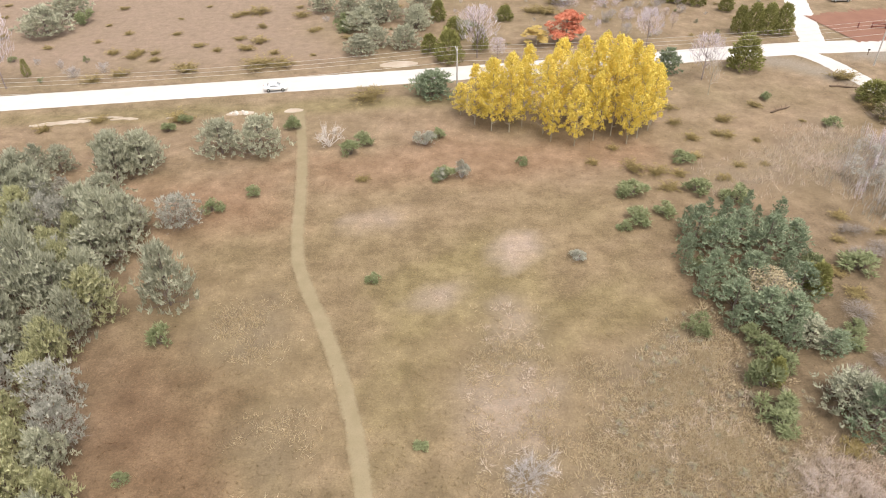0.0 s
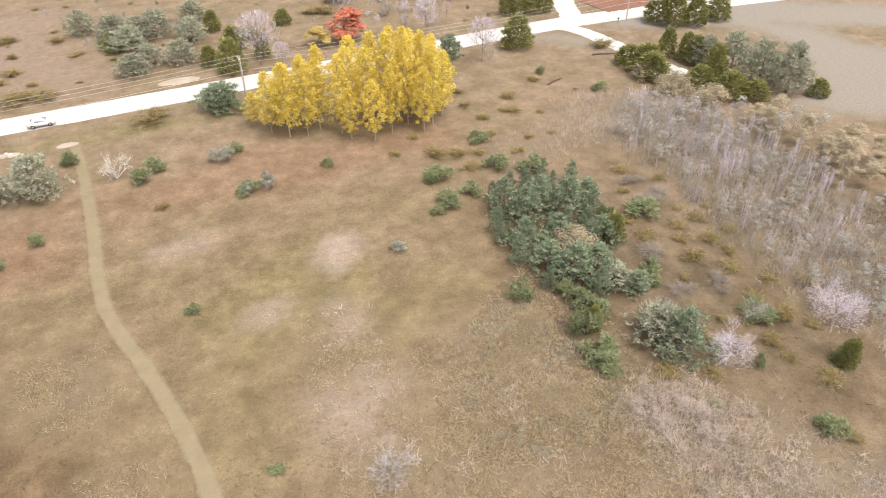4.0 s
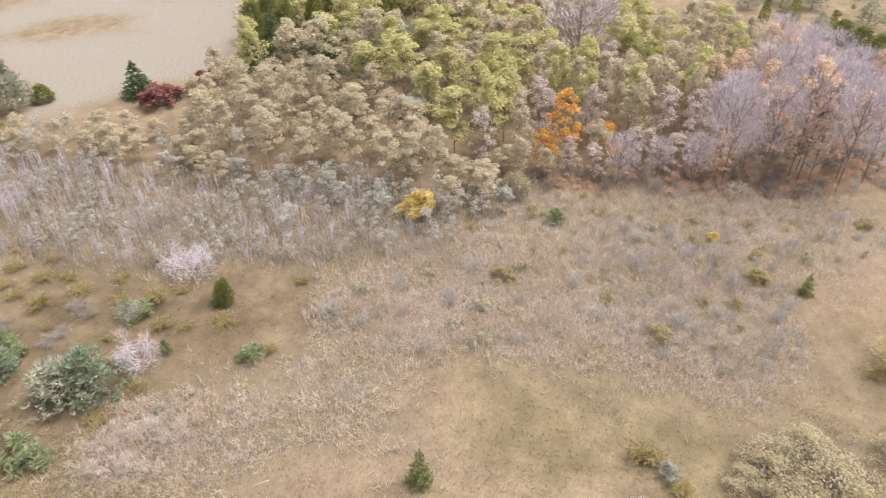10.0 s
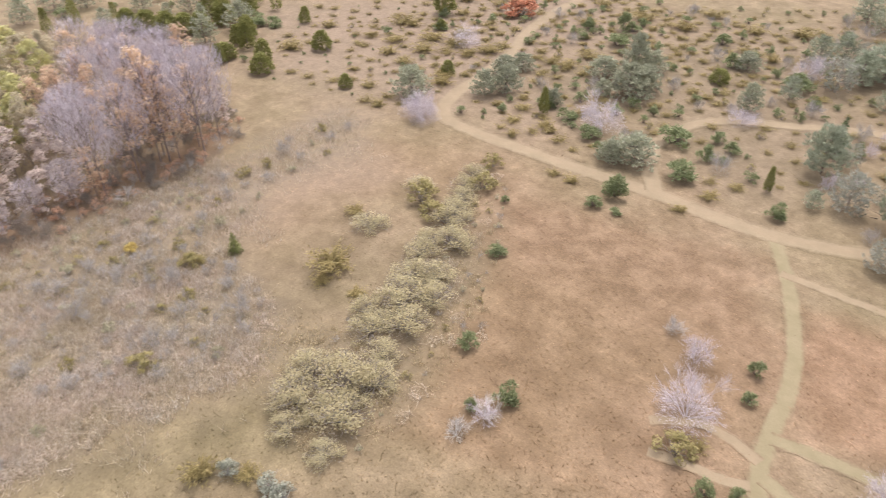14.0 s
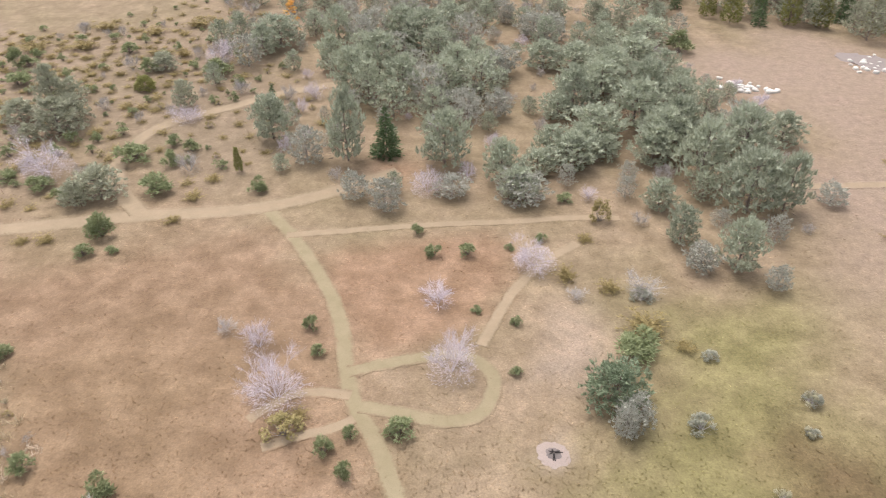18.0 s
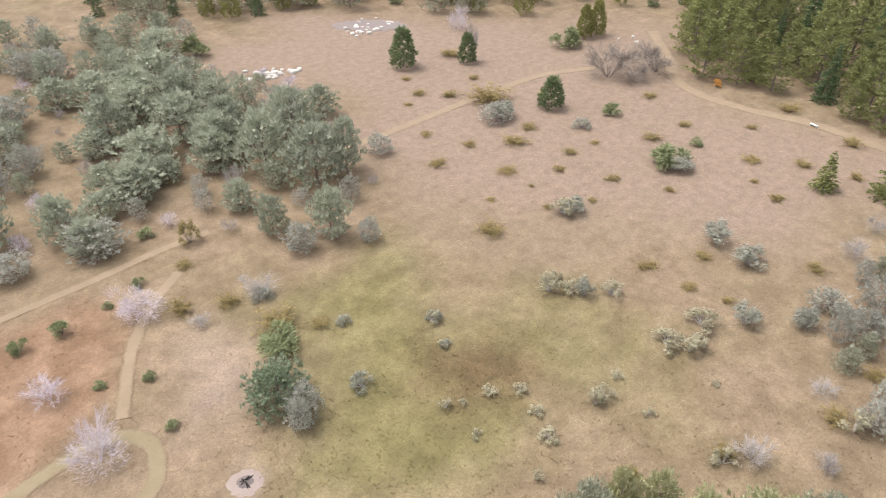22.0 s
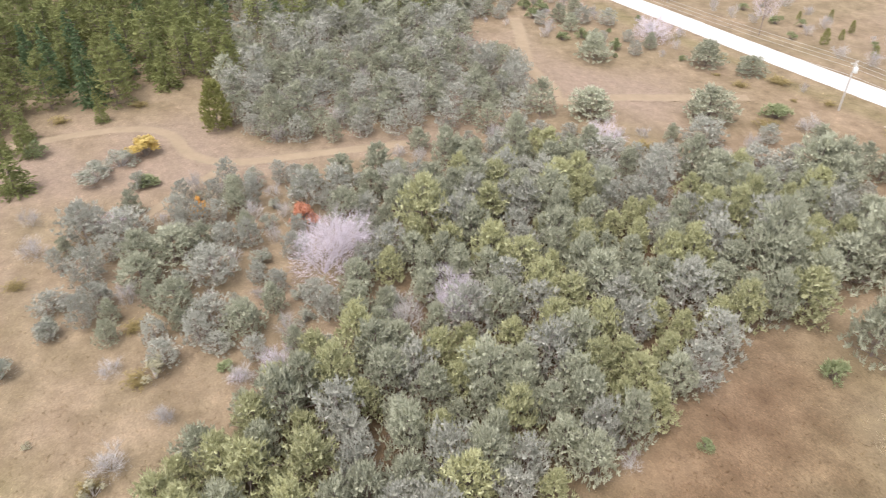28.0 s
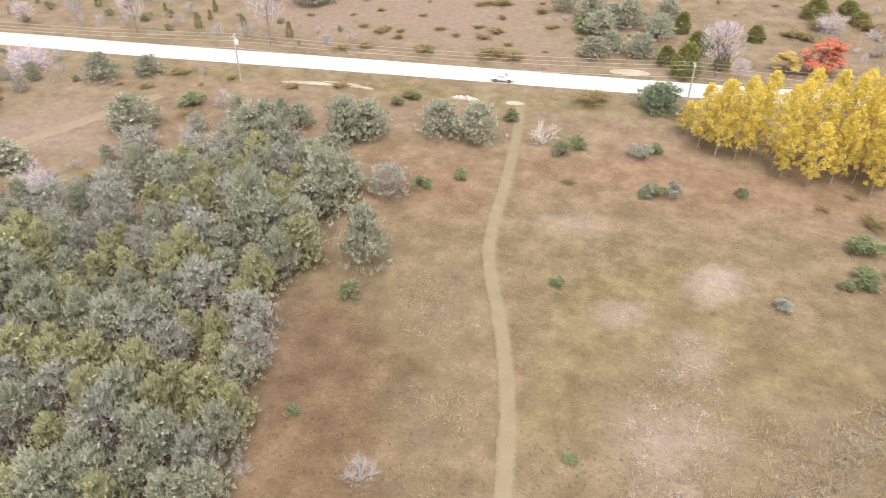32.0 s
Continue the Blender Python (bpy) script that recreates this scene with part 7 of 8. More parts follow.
wood("edge_scrub", ("bareshrub", "palebush", "olivebush", "bareshrub"), 3.6, 1, 2.2, [(83.7, -4.9), (85.3, -10.6), (89.5, -25.3), (90.2, -38.8), (93.6, -48.7), (94.6, -62.8), (89, -66.2), (81.4, -40.4), (76.4, -27.3), (78.3, -16.5)])
wood("hill_wood", ("greypine", "pine", "greypine", "bluebush"), 4.2, 3, 4.8, [(-88.7, -17.8), (-89.1, -5.9), (-89.6, 14.3), (-91.7, 31.5), (-85.9, 46.2), (-77.9, 55.8), (-50.7, 43.2), (-54, 22.8), (-61.6, 4.9), (-61.2, -8.4), (-69.6, -16.4)])
wood("forest_floor_scrub", ("rustbush", "brownshrub", "rustbush", "twiggy"), 1.9, 0.9, 2.4, [(88.7, 7.2), (91.9, -1.2), (93.6, -18.7), (94.8, -29.5), (96.1, -38.7), (100.7, -49.2), (107.7, -52.6), (114.3, -52.9), (112.1, -41.2), (108.8, -30.6), (103.7, -20.1), (100.9, -10.5), (96.3, 2.3), (92.8, 9.2)], "low scrub of reddish-brown and grey twiggy growth at the forest foot")
wood("meadow_scrub", ("twiggy", "greystems", "palebush", "greystems", "twiggy", "greystems", "olivebush"), 1.8, 0.7, 1.5, [(84.1, 18.4), (87.9, 7.2), (91.9, -9.8), (94.4, -32), (94.4, -40.8), (86.2, -37.5), (80.4, -31), (71.4, -24.3), (75.1, -16.1), (76.4, -5.6), (73.9, 6.4), (75.2, 11), (80.5, 14.7)], "low tangled scrub of grey twigs and tan weeds")
wood("bare_thicket", ("greysapling", "greysapling", "sapling", "greysapling"), 2, 2.8, 4.8, [(94.7, 60.5), (88.8, 47.8), (88, 38.2), (91.2, 26.3), (88.7, 12.3), (90.3, 5.6), (82.6, 6.9), (79.8, 14.6), (81.2, 24.3), (82.7, 39.1), (85.7, 56.5)], "dense thicket of thin bare grey and mauve saplings")
wood("far_pines", ("pine", "greypine", "pine", "pine"), 4.6, 4.5, 7.5, [(-154.9, 28.5), (-143.3, 41), (-146.8, 56), (-154, 76.6), (-175.8, 91.8), (-197.3, 85.8), (-196.6, 37.3)], "dense stand of small grey-green pines")
wood("heath_scrub", ("juniper", "juniper", "bush", "bush", "juniper", "bareshrub"), 3.5, 1, 3.2, [(136.7, -155.8), (47.5, -169.6), (33.8, -120.3), (53.3, -109.8), (52.1, -96.8), (45, -86.8), (82, -81)], "heath of olive junipers and small dark evergreen bushes")
wood("hedge_scrub", ("weedtuft", "pinkstems", "twiggy", "olivebush", "weedtuft", "palebush"), 1.7, 0.5, 1.1, [(51, -23.8), (52.4, -30), (51.1, -35.5), (54.1, -41.5), (55.5, -48.5), (57.1, -56.3), (62.8, -65.5), (67.1, -76.5), (57.6, -68.6), (50.6, -59.1), (45, -50.8), (38.7, -42.8), (39.5, -35.6), (35.5, -28.8), (35.9, -23.4), (39.4, -20.7)], "low tan scrub growing between the rounded shrubs")
wood("heath_scrub", ("juniper", "juniper", "bush", "juniper", "olivebush"), 3.8, 0.8, 2.4, [(135.1, -98.9), (104.5, -141.9), (49.3, -197.9), (19, -110.5), (28.2, -98.7), (42.9, -88.4), (54.4, -98.1), (74.2, -87.1), (88.5, -90.1), (108.7, -81.4)], "heath of olive junipers and small dark evergreen bushes")
wood("weed_clumps", ("weedtuft", "weedtuft", "palebush"), 1.05, 0.4, 0.9, [(25.0, 60.5), (35.9, 66.2), (38.0, 55.8), (37.2, 44.4), (30.0, 37.0), (18.0, 37.2), (17.2, 47.2)], "scattered tufts of pale tan and pinkish seeding weeds")
wood("weed_clumps", ("weedtuft", "pinktuft", "weedtuft"), 1.2, 0.3, 0.7, [(17.2, 49.6), (24.4, 54.4), (28.8, 58.8), (31.9, 49.4), (33.1, 42.3), (34.6, 36.2), (13.6, 36.4)], "scattered tufts of pale tan and pinkish seeding weeds")
wood("weed_clumps", ("weedtuft", "pinktuft"), 1.5, 0.2, 0.6, [(2.6, 49.7), (5.8, 64.1), (11.9, 64), (11.4, 49.6), (10.6, 36.4), (3.1, 36.5)], "scattered tufts of pale tan and pinkish seeding weeds")
wood("dry_stems", ("pinkstems", "pinkstems", "greystems", "pinktuft"), 1.35, 0.45, 1.1, [(32.9, 40), (38.4, 41.6), (44.6, 35.5), (51.5, 26.3), (61.2, 25.1), (68, 21.9), (73.3, 9.5), (75.9, -6.9), (74.6, -17.1), (58.7, -17.4), (53.1, -8.4), (55.8, 1.9), (55.1, 8.4), (51.3, 12.1), (41.6, 9.2), (39.6, 17.1), (41.1, 21.6), (31.6, 27.9)], "scattered tufts of pale tan and pinkish seeding weeds")
wood("dry_stems", ("pinkstems", "pinkstems", "greystems", "pinktuft"), 1.35, 0.45, 1.1, [(76.4, 21.1), (78.2, 5.1), (77.6, -16.3), (71.7, -30.3), (59.2, -28.4), (52.7, -21.6), (51.6, -9.4), (56.1, 2.4), (54.1, 12.1), (51.7, 20.6)], "scattered tufts of pale tan and pinkish seeding weeds")
wood("weed_clumps", ("weedtuft", "weedtuft"), 1.5, 0.3, 0.6, [(15.5, 50.4), (25.9, 52.1), (31, 44.7), (37.7, 36.6), (38.6, 29), (29.7, 27), (10.5, 38.9)], "scattered tufts of pale tan and pinkish seeding weeds")
wood("bare_thicket", ("lavsapling", "lavsapling", "sapling"), 2.2, 2.5, 4.2, [(71.9, 108.3), (84.4, 92.2), (87.7, 80.4), (84.4, 66.6), (69.6, 75.3), (67.5, 91.2)], "dense thicket of thin bare grey and mauve saplings")
wood("pale_stems", ("pinkstems", "pinkstems", "pinktuft"), 1.0, 0.6, 1.3, [(58.3, 23.4), (67.2, 23.2), (74.1, 12.7), (72.6, 0.5), (61.2, -8.0), (55.6, -6.8), (58.2, 3.3), (54.3, 14.3)], "stands of pale pinkish dry stems")
wood("pale_stems", ("pinkstems", "pinkstems", "pinktuft"), 1.0, 0.5, 1.1, [(35.1, 42.5), (40.8, 42.5), (44.4, 35.6), (40.1, 30.4), (33.3, 31.6), (30.8, 38.5)], "stands of pale pinkish dry stems")
wood("weed_clumps", ("pinktuft", "pinktuft", "weedtuft"), 1.1, 0.5, 1, [(33.2, 42.9), (40.5, 41.9), (44.1, 34.8), (40.4, 29.6), (33, 33.3), (30.3, 38.1)], "scattered tufts of pale tan and pinkish seeding weeds")


# ---- built things ----
def box(s, c, size, turn_z=0.0, bevel=0.0):
    """A box with its edges cut off."""
    x, y, z = (v / 2 for v in size)
    b = min(bevel, x * 0.9, y * 0.9, z * 0.9)
    ring = [(-x + b, -y), (x - b, -y), (x, -y + b), (x, y - b), (x - b, y), (-x + b, y), (-x, y - b), (-x, -y + b)] if b else [(-x, -y), (x, -y), (x, y), (-x, y)]
    n = len(ring)
    levels = [(-z, 1.0), (z - b, 1.0), (z, 1 - b / max(x, y))] if b else [(-z, 1.0), (z, 1.0)]
    ca, sa = math.cos(turn_z), math.sin(turn_z)
    v = [(c[0] + (px * k) * ca - (py * k) * sa, c[1] + (px * k) * sa + (py * k) * ca, c[2] + pz) for pz, k in levels for px, py in ring]
    f = [(i * n + j, i * n + (j + 1) % n, (i + 1) * n + (j + 1) % n, (i + 1) * n + j) for i in range(len(levels) - 1) for j in range(n)]
    f += [tuple(range(n))[::-1], tuple((len(levels) - 1) * n + j for j in range(n))]
    s.put(v, f)


def disc(s, c, r, axis, thick, sides=16, inner=0.0):
    """A wheel, can or knob: a short cylinder with a rounded rim."""
    c, axis = np.array(c, float), np.array(axis, float)
    s.tube([c - axis * thick / 2, c - axis * thick * 0.42, c + axis * thick * 0.42, c + axis * thick / 2], [r * 0.86, r, r, r * 0.86], sides)
    s.f.append(tuple(range(s.n - 4 * sides, s.n - 3 * sides))[::-1])


def part(name, soup, material, parent, label=""):
    ob = new(name, soup.mesh(name, material))
    ob.parent = parent
    return tagged(ob, label)


def thing(name, at, rz, label, category, group=""):
    ob = new(name)
    ob.empty_display_size = 0.3
    ob.matrix_basis = pose(*at, 0, 0, rz)
    return tagged(ob, label, category, group)


POLE_WOOD = bark("weathered_pole_wood", (0.46, 0.43, 0.40), (0.34, 0.31, 0.28), 3.0)
WHITE_PAINT = plain("white_enamel", (0.78, 0.78, 0.77), 0.35, (0.70, 0.70, 0.69))
METAL = plain("galvanised_steel", (0.50, 0.51, 0.52), 0.4, (0.40, 0.41, 0.42), metal=0.7)
CABLE = plain("cable_sheath", (0.52, 0.50, 0.47), 0.5, (0.44, 0.42, 0.40))
RUBBER = plain("tyre_rubber", (0.025, 0.025, 0.027), 0.85, (0.04, 0.04, 0.04))
# Car windows: the sky's reflection is put into the pale base colour.
CAR_GLASS = plain("pale_sky_lit_glass", (0.34, 0.36, 0.38), 0.05, (0.28, 0.30, 0.32))
GLASS = plain("dark_window_glass", (0.05, 0.06, 0.07), 0.08, (0.04, 0.05, 0.06))
LAMP_RED = plain("red_lamp_plastic", (0.45, 0.03, 0.025), 0.3)
LAMP_CLEAR = plain("clear_lamp_plastic", (0.75, 0.75, 0.72), 0.15)
STONE = bark("white_limestone", (0.60, 0.57, 0.53), (0.46, 0.42, 0.385), 2.5)
STONE_GREY = bark("grey_pink_rubble", (0.24, 0.20, 0.19), (0.19, 0.16, 0.15), 3.0)
BOARD = bark("weathered_brown_boards", (0.22, 0.14, 0.105), (0.15, 0.095, 0.07), 2.0)
SLATE = plain("weathered_grey_roofing", (0.30, 0.31, 0.33), 0.6, (0.24, 0.25, 0.265))
ROOFING = plain("pale_metal_roofing", (0.60, 0.62, 0.66), 0.4, (0.50, 0.52, 0.56))
CHAR = bark("charred_wood", (0.06, 0.05, 0.05), (0.03, 0.025, 0.025))
ASH = gravel_material("pale_ash", (0.30, 0.24, 0.215), (0.265, 0.21, 0.185), (0.17, 0.135, 0.12))
EMBER = gravel_material("dark_grey_ash", (0.13, 0.11, 0.105), (0.17, 0.14, 0.13), (0.07, 0.06, 0.058))
RED_WOOD = bark("red_stained_fence_wood", (0.26, 0.10, 0.08), (0.18, 0.07, 0.06), 3.0)
LOG = bark("dark_fallen_log", (0.16, 0.115, 0.08), (0.10, 0.07, 0.05), 3.0)


def utility_pole(at, rz, h, can):
    ob = thing("utility_pole", (*at, 0), rz, "weathered grey utility pole with a crossarm" + (" and white transformer" if can else ""), "utility pole", "poles along the road")
    s = Soup()
    s.tube([(0, 0, -0.3), (0, 0, h * 0.5), (0, 0, h)], [0.17, 0.145, 0.115], 10)
    part("pole", s, POLE_WOOD, ob)
    s = Soup()
    box(s, (0, 0.16, h - 0.45), (2.2, 0.10, 0.13), 0, 0.015)
    part("crossarm", s, POLE_WOOD, ob)
    for x in (-0.95, 0.35, 0.95):
        s = Soup()
        s.tube([(x, 0.16, h - 0.385), (x, 0.16, h - 0.28), (x, 0.16, h - 0.2)], [0.05, 0.065, 0.035], 8)
        part("insulator", s, WHITE_PAINT, ob, "white porcelain insulator")
    for x in (-0.6, 0.6):
        s = Soup()
        s.tube([(0, 0.1, h - 1.05), (x * 0.5, 0.14, h - 0.77), (x, 0.17, h - 0.5)], [0.02, 0.02, 0.02], 4)
        part("brace", s, METAL, ob)
    if can:
        s = Soup()
        disc(s, (0, -0.42, h - 1.6), 0.34, (0, 0, 1), 0.95, 14)
        t = part("transformer", s, WHITE_PAINT, ob, "white transformer can")
        for x in (-0.14, 0.14):
            s = Soup()
            s.tube([(x, -0.42, h - 1.13), (x, -0.42, h - 0.95), (x, -0.42, h - 0.86)], [0.05, 0.06, 0.02], 6)
            part("bushing", s, WHITE_PAINT, t)
        s = Soup()
        box(s, (0, -0.16, h - 1.6), (0.12, 0.26, 0.5), 0, 0.01)
        part("bracket", s, METAL, ob)
        s = Soup()
        box(s, (0.16, -0.2, h - 0.7), (0.1, 0.1, 0.5), 0, 0.02)
        part("fuse_cutout", s, WHITE_PAINT, ob)
    return ob


POLES = [(-252, 84.5), (-166, 97.8), (-81.5, 111.4), (2.9, 126), (89.7, 139.2), (180, 141.5), (268, 138)]
for i, p in enumerate(POLES):
    q, r = POLES[max(i - 1, 0)], POLES[min(i + 1, len(POLES) - 1)]
    utility_pole(p, math.degrees(math.atan2(r[1] - q[1], r[0] - q[0])) + 90, 9.4, i == 2)
for k, (off, z, r) in enumerate(((-0.95, 9.2, 0.022), (0.95, 9.2, 0.022), (0.0, 8.1, 0.022), (0.0, 6.7, 0.03))):
    wire = thing("overhead_wire", (0, 0, 0), 0, "thin pale overhead wire strung between the poles", "cable", "wires along the road")
    for (ax, ay), (bx, by) in zip(POLES, POLES[1:]):
        s = Soup()
        d = np.array((bx - ax, by - ay)) / math.hypot(bx - ax, by - ay)
        n = np.array((-d[1], d[0])) * off
        t = np.linspace(0, 1, 15)
        s.tube([(ax + (bx - ax) * u + n[0], ay + (by - ay) * u + n[1], z - 4 * 0.9 * u * (1 - u)) for u in t], [r] * 15, 5)
        part("span", s, CABLE, wire)


def car(name, at, rz, label, length=4.5, height=1.45, van=False):
    ob = thing(name, at, rz, label, "car")
    w, L, H = 0.88, length / 2, height
    prof = [(-L, 0.35), (-L, 0.8), (-L * 0.93, 0.95), (-L * 0.72, 1.0), (-L * 0.5, H - 0.05), (L * 0.1, H), (L * 0.48, 0.98), (L * 0.9, 0.86), (L, 0.62), (L, 0.33)]
    if van:
        prof = [(-L, 0.4), (-L, H - 0.1), (-L * 0.95, H), (L * 0.35, H), (L * 0.62, 1.15), (L * 0.92, 1.0), (L, 0.75), (L, 0.4)]
    s, n = Soup(), len(prof)
    rows = [(-w, 0.97), (-w * 0.94, 1.0), (w * 0.94, 1.0), (w, 0.97)]
    v = []
    for y, k in rows:
        for x, z in prof:
            tuck = 1.0 if z < 1.0 else 1 - 0.16 * (z - 1.0) / max(0.3, H - 1.0)
            v.append((x * (0.995 if abs(y) > 0.85 else 1), y * tuck, 0.3 + (z - 0.3) * k))
    f = [(i * n + j, i * n + (j + 1) % n, (i + 1) * n + (j + 1) % n, (i + 1) * n + j) for i in range(3) for j in range(n)]
    f += [tuple(range(n))[::-1], tuple(3 * n + j for j in range(n))]
    s.put(v, f)
    part("body", s, WHITE_PAINT, ob)
    for x in (-L * 0.6, L * 0.62):
        for y in (-0.83, 0.83):
            s = Soup()
            disc(s, (x, y, 0.34), 0.34, (0, 1, 0), 0.24, 16)
            t = part("wheel", s, RUBBER, ob, "black tyre on a steel rim")
            s = Soup()
            disc(s, (x, y * 1.07, 0.34), 0.2, (0, 1, 0), 0.14, 12)
            part("rim", s, METAL, t)
    for y in (-1, 1):
        s = Soup()
        zt = H - 0.12
        q = [(-L * 0.46, 1.02), (-L * 0.40, zt), (L * 0.08, zt), (L * 0.36, 1.02)] if not van else [(L * 0.02, 1.2), (L * 0.02, zt - 0.1), (L * 0.34, zt - 0.1), (L * 0.52, 1.2)]
        s.put([(x, y * (0.90 - 0.15 * (z - 1.0) / max(0.3, H - 1)), z) for x, z in q] + [(x, y * (0.88 - 0.15 * (z - 1.0) / max(0.3, H - 1)), z) for x, z in q], [(0, 1, 2, 3), (7, 6, 5, 4), (0, 4, 5, 1), (1, 5, 6, 2), (2, 6, 7, 3), (3, 7, 4, 0)])
        part("side_window", s, CAR_GLASS, ob)
        s = Soup()
        box(s, (L - 0.04, y * 0.62, 0.72), (0.14, 0.34, 0.14), 0, 0.03)
        part("headlight", s, LAMP_CLEAR, ob)
        s = Soup()
        box(s, (-L + 0.02, y * 0.66, 0.82), (0.1, 0.26, 0.18), 0, 0.03)
        part("tail_light", s, LAMP_RED, ob)
    for x0, z0, x1, z1 in ((L * 0.13, H - 0.02, L * 0.46, 1.02),) + (() if van else ((-L * 0.52, H - 0.08, -L * 0.7, 1.04),)):
        s = Soup()
        s.put([(x0, -0.66, z0 + 0.012), (x0, 0.66, z0 + 0.012), (x1, 0.74, z1 + 0.012), (x1, -0.74, z1 + 0.012), (x0, -0.66, z0 - 0.01), (x0, 0.66, z0 - 0.01), (x1, 0.74, z1 - 0.01), (x1, -0.74, z1 - 0.01)], [(0, 1, 2, 3), (7, 6, 5, 4), (0, 4, 5, 1), (1, 5, 6, 2), (2, 6, 7, 3), (3, 7, 4, 0)])
        part("windscreen" if x0 > 0 else "rear_window", s, CAR_GLASS, ob)
    return ob


car("car", (-32.4, 128.6, 0.12), 9, "small white car parked on the white gravel road")
car("van", (103, 183, 0.1), 0, "white van parked in the red-brown yard", 5.2, 2.0, True)


def slab(name, x, y, size, label, material, group, flat=0.35):
    s = Soup()
    n = 8
    a = np.sort(RNG.uniform(0, 2 * np.pi, n))
    r = size / 2 * RNG.uniform(0.75, 1.1, n)
    ring = np.stack([r * np.cos(a), r * np.sin(a) * 0.8], 1)
    t = size * flat
    v = np.concatenate([np.c_[ring, np.full(n, -0.06)], np.c_[ring * 1.02, np.full(n, t * 0.6)], np.c_[ring * 0.85 + RNG.normal(0, 0.03, 2) * size, t + RNG.normal(0, 0.04, n) * size]])
    f = [(i * n + j, i * n + (j + 1) % n, (i + 1) * n + (j + 1) % n, (i + 1) * n + j) for i in range(2) for j in range(n)] + [tuple(2 * n + j for j in range(n))]
    s.put(v, f)
    ob = new(name, s.mesh(name, material))
    ob.matrix_basis = pose(x, y, 0, 0, 0, RNG.uniform(0, 360))
    return tagged(ob, label, "stone", group)


for i in range(26):
    x, y = RNG.normal(-60.0, 1.9), RNG.normal(-126.2, 2.2)
    slab("stone_slab", x, y, RNG.uniform(0.7, 1.9), "white limestone slab lying in a loose pile", STONE, "stones on the sandy rise", 0.3)
for x, y in ((-56.8, -131.4), (-64.6, -124.6), (-65.6, -124.9), (-63.9, -125.6)):
    slab("stone_slab", x, y, RNG.uniform(1.3, 2.1), "white limestone slab lying alone on sand", STONE, "stones on the sandy rise", 0.3)
for i in range(22):
    slab("stone_slab", RNG.uniform(-98, -86), RNG.uniform(-144, -133), RNG.uniform(0.7, 1.9), "white limestone slab scattered on grey gravel", STONE, "stones on the sandy rise", 0.3)
for x, y in ((-133, -92), (-131, -89.5), (-129.5, -93)):
    slab("stone_slab", x, y, 1.3, "pale stone beside the sandy track", STONE, "stones on the sandy rise", 0.35)
strip("gravel_patch", [(-99, -132), (-93, -138), (-86, -144)], 9.0, STONE_GREY, 0.02, "grey-mauve gravel patch on the sandy rise", "ground", 0.15, taper=True)
for i in range(10):
    slab("rock", RNG.normal(-37, 1.6), RNG.normal(118.3, 0.35), RNG.uniform(0.35, 0.9), "pale rock on the road bank", STONE, "rocks on the road bank", 0.5)

# burnt place in the grass
fx, fy = -10.95, -41.8
s = Soup()
a = np.linspace(0, 2 * np.pi, 28, endpoint=False)
r = 1.75 * RNG.uniform(0.85, 1.12, 28)
s.put(np.concatenate([[(0, 0, 0.16)], np.c_[0.5 * r * np.cos(a), 0.5 * r * np.sin(a), np.full(28, 0.13)], np.c_[r * np.cos(a), r * np.sin(a), np.full(28, -0.03)]]),
      [(0, 1 + j, 1 + (j + 1) % 28) for j in range(28)] + [(1 + j, 29 + j, 29 + (j + 1) % 28, 1 + (j + 1) % 28) for j in range(28)])
pit = thing("fire_pit", (fx, fy, 0), 0, "burnt-out fire with charred sticks on pale ash", "fire pit")
part("ash", s, ASH, pit)
s = Soup()
s.put(np.concatenate([[(0, 0, 0.2)], np.c_[0.42 * r * np.cos(a), 0.42 * r * np.sin(a), np.full(28, 0.142)]]), [(0, 1 + j, 1 + (j + 1) % 28) for j in range(28)])
part("ember_bed", s, EMBER, pit, "dark grey ash")
for i in range(12):
    s = Soup()
    t, l = RNG.uniform(0, 6.28), RNG.uniform(0.3, 0.9)
    s.tube([(0.12 * math.cos(t), 0.12 * math.sin(t), 0.32), (l * math.cos(t), l * math.sin(t), 0.12)], [0.06, 0.045], 6)
    part("charred_stick", s, CHAR, pit)

# yard: fence, barn, post box
for i, (x, y) in enumerate(((97.6, 162.4), (100.6, 162), (103.6, 161.6), (106.6, 161.2), (109.6, 160.8))):
    s = Soup()
    box(s, (0, 0, 0.75), (0.24, 0.24, 1.6), 0, 0.03)
    post = thing("fence_post", (x, y, 0), -7, "dark red-stained wooden fence post with rails", "fence", "yard fence")
    part("post", s, RED_WOOD, post)
    if i >= 2:
        for z in (0.55, 1.1, 1.4):
            s = Soup()
            box(s, (-1.5, 0, z), (2.76, 0.06, 0.17), 0, 0.01)
            part("rail", s, RED_WOOD, post)
barn = thing("barn", (112, 196, 0), 4, "brown board barn at the back of the yard", "building")
s = Soup()
box(s, (0, 0, 1.7), (15.6, 8.6, 3.4))
part("wall", s, BOARD, barn)
for i in range(40):
    s = Soup()
    box(s, (-7.8 + 0.4 * i, -4.33, 1.7), (0.36, 0.05, 3.36), 0, 0.01)
    part("board", s, BOARD, barn)
s = Soup()
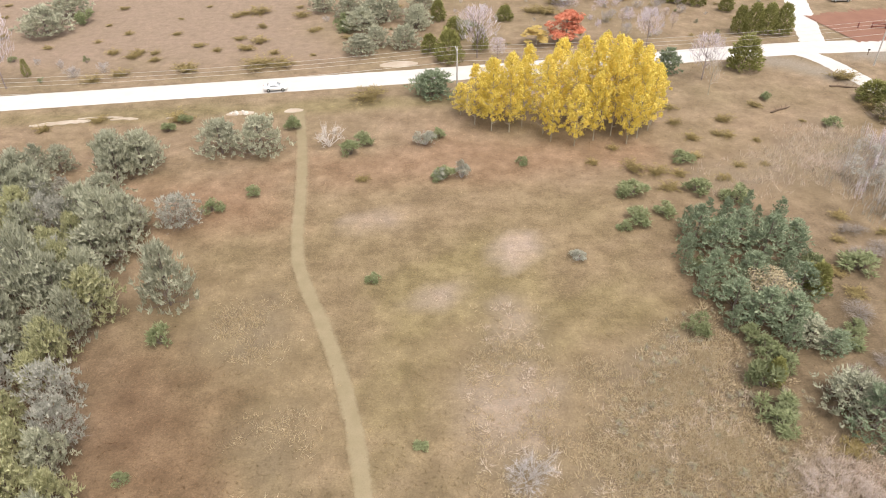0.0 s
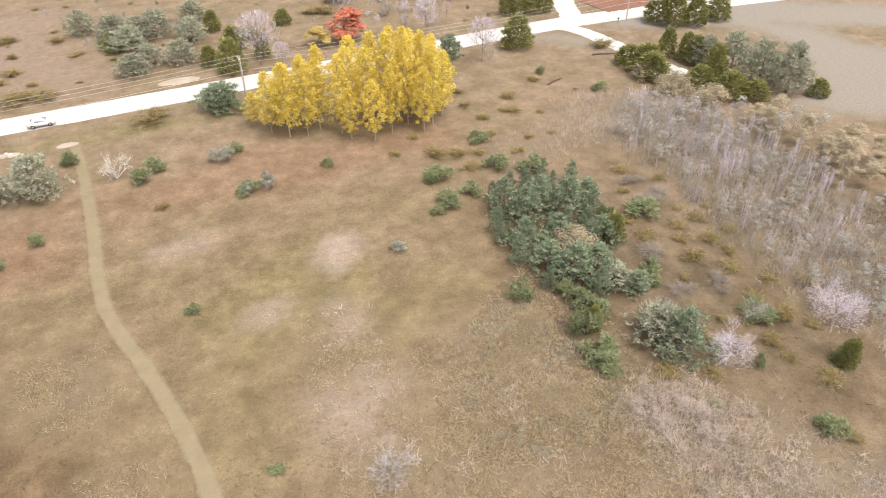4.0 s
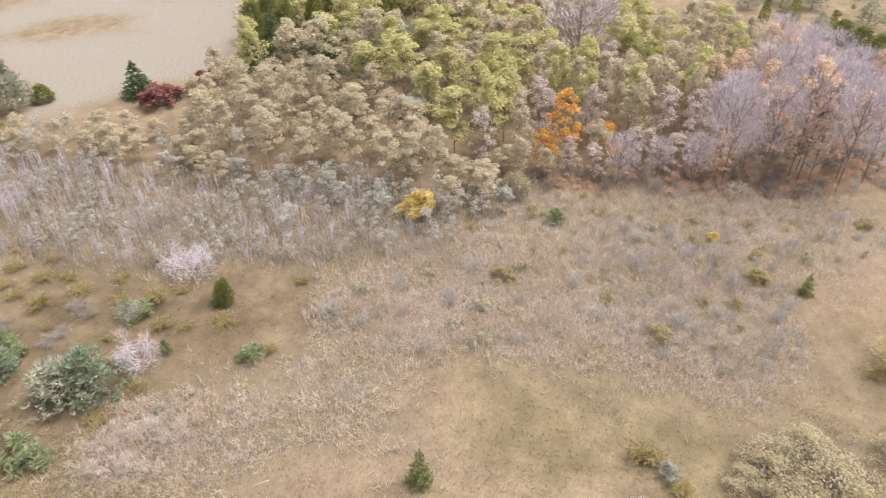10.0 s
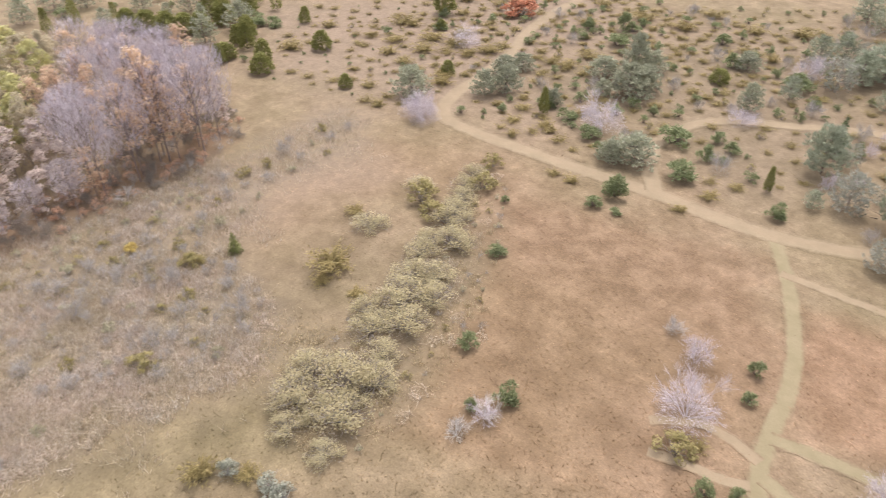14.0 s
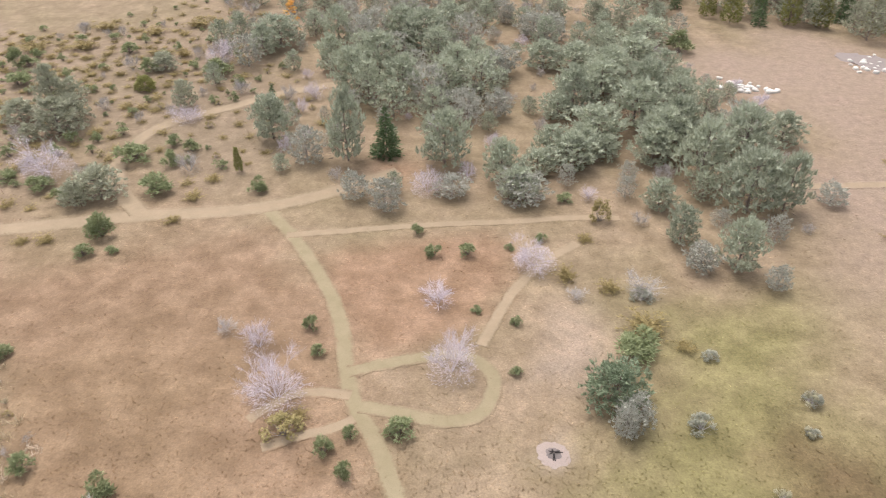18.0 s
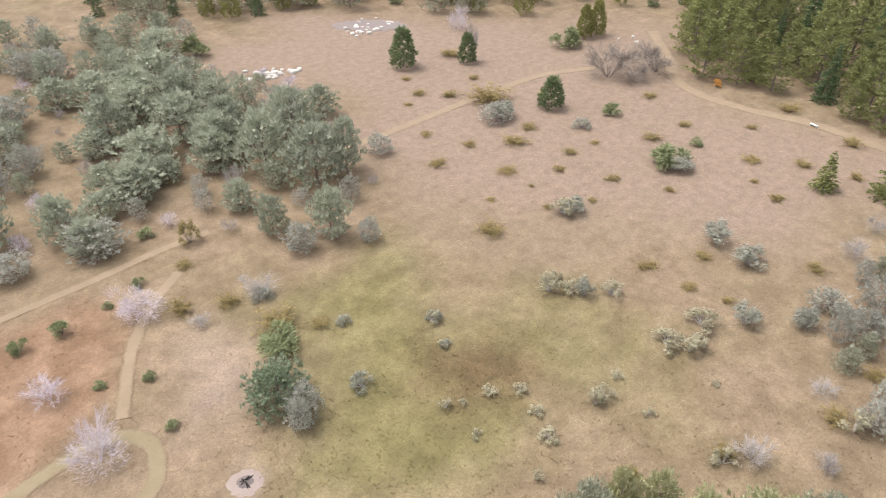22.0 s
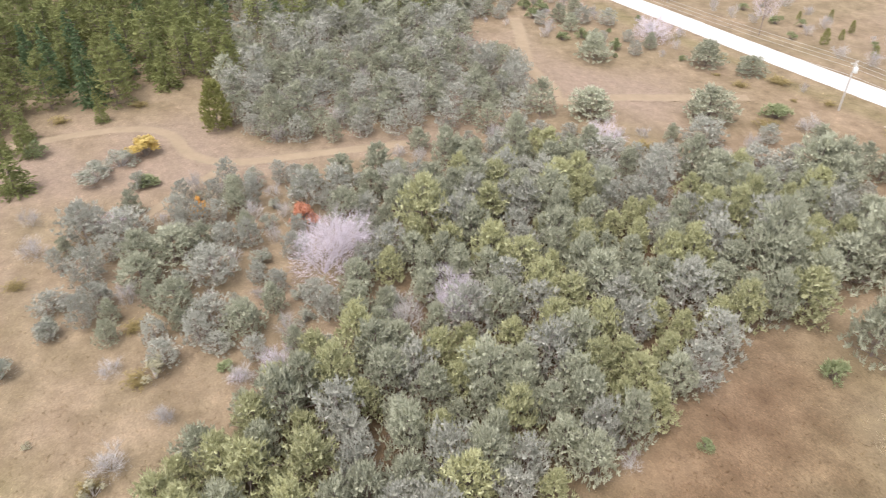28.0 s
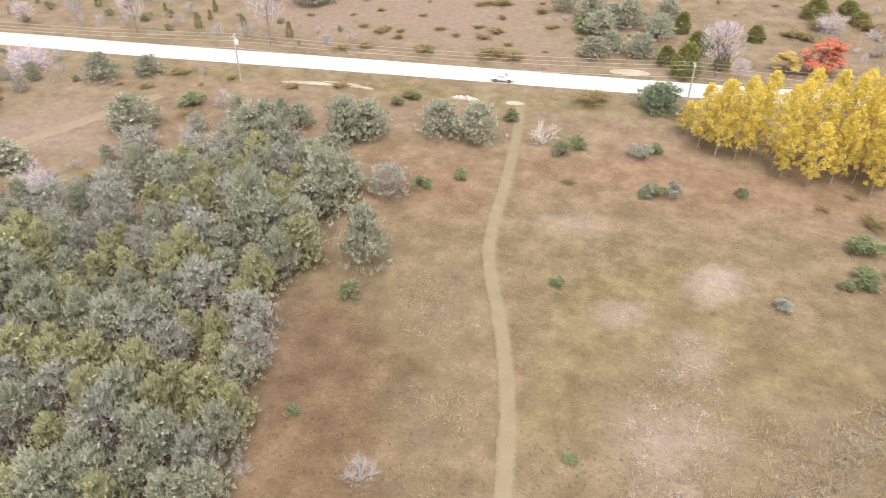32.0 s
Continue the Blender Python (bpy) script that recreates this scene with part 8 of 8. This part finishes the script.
s.put([(-8.3, -5, 3.3), (8.3, -5, 3.3), (8.3, 0, 5.6), (-8.3, 0, 5.6), (-8.3, 5, 3.3), (8.3, 5, 3.3), (-8.3, -5, 3.42), (8.3, -5, 3.42), (8.3, 0, 5.75), (-8.3, 0, 5.75), (-8.3, 5, 3.42), (8.3, 5, 3.42)],
      [(3, 2, 1, 0), (4, 5, 2, 3), (6, 7, 8, 9), (9, 8, 11, 10), (0, 1, 7, 6), (5, 4, 10, 11), (0, 6, 9, 3), (3, 9, 10, 4), (1, 2, 8, 7), (2, 5, 11, 8)])
part("roof", s, ROOFING, barn)
s = Soup()
box(s, (2, -4.37, 1.3), (2.8, 0.08, 2.6), 0, 0.01)
door = part("door", s, WHITE_PAINT, barn, "white plank door")
box_post = thing("mailbox", (91.4, 145.2, 0), 0, "small dark post box on a post beside the road", "mailbox")
s = Soup()
box(s, (0, 0, 0.5), (0.1, 0.1, 1.1), 0, 0.01)
part("post", s, BOARD, box_post)
s = Soup()
box(s, (0, 0, 1.15), (0.5, 0.22, 0.26), 0, 0.05)
part("box", s, CHAR, box_post)

# small white things half hidden by trees
shed = thing("trailer", (85.6, 111, 0), 20, "small white trailer half hidden by cedars", "trailer")
s = Soup()
box(s, (0, 0, 1.15), (2.6, 1.7, 1.7), 0, 0.12)
part("body", s, WHITE_PAINT, shed)
for y in (-0.9, 0.9):
    s = Soup()
    disc(s, (0, y, 0.3), 0.3, (0, 1, 0), 0.18, 14)
    part("wheel", s, RUBBER, shed)
s = Soup()
s.tube([(1.3, 0, 0.45), (2.3, 0, 0.42)], [0.05, 0.04], 6)
part("drawbar", s, METAL, shed)
cabin = thing("cabin", (113, 26.5, 0), -20, "small cabin with a grey metal roof among the trees", "building")
s = Soup()
box(s, (0, 0, 1.3), (5.4, 4.0, 2.6))
part("wall", s, BOARD, cabin)
s = Soup()
s.put([(-3, -2.4, 2.5), (3, -2.4, 2.5), (3, 0, 3.9), (-3, 0, 3.9), (-3, 2.4, 2.5), (3, 2.4, 2.5), (-3, -2.4, 2.6), (3, -2.4, 2.6), (3, 0, 4.02), (-3, 0, 4.02), (-3, 2.4, 2.6), (3, 2.4, 2.6)],
      [(3, 2, 1, 0), (4, 5, 2, 3), (6, 7, 8, 9), (9, 8, 11, 10), (0, 1, 7, 6), (5, 4, 10, 11), (0, 6, 9, 3), (3, 9, 10, 4), (1, 2, 8, 7), (2, 5, 11, 8)])
part("roof", s, SLATE, cabin)
s = Soup()
box(s, (-2.71, 0.4, 1.4), (0.06, 1.0, 0.9), 0, 0.01)
part("window", s, GLASS, cabin)
bench = thing("bench", (-120.4, -43.6, 0), 80, "small white bench beside the track", "bench")
s = Soup()
box(s, (0, 0, 0.46), (1.5, 0.42, 0.07), 0, 0.015)
part("seat", s, WHITE_PAINT, bench)
for x in (-0.6, 0.6):
    s = Soup()
    box(s, (x, 0, 0.21), (0.1, 0.36, 0.44), 0, 0.01)
    part("leg", s, WHITE_PAINT, bench)
for x, y, rz in ((78.2, 128, -8), (62, 118, 30)):
    s = Soup()
    s.tube([(-2.6, 0, 0.16), (-0.8, 0.15, 0.2), (1.2, -0.1, 0.17), (2.6, 0.05, 0.14)], [0.2, 0.19, 0.15, 0.1], 8)
    for t in (-1.5, 0.2, 1.4):
        s.tube([(t, 0, 0.2), (t + 0.5, 0.5, 0.5), (t + 0.7, 0.9, 0.55)], [0.07, 0.05, 0.02], 5)
    ob = new("fallen_log", s.mesh("fallen_log", LOG))
    ob.matrix_basis = pose(x, y, 0, 0, 0, rz)
    tagged(ob, "dark fallen log with broken branches on grass", "log")
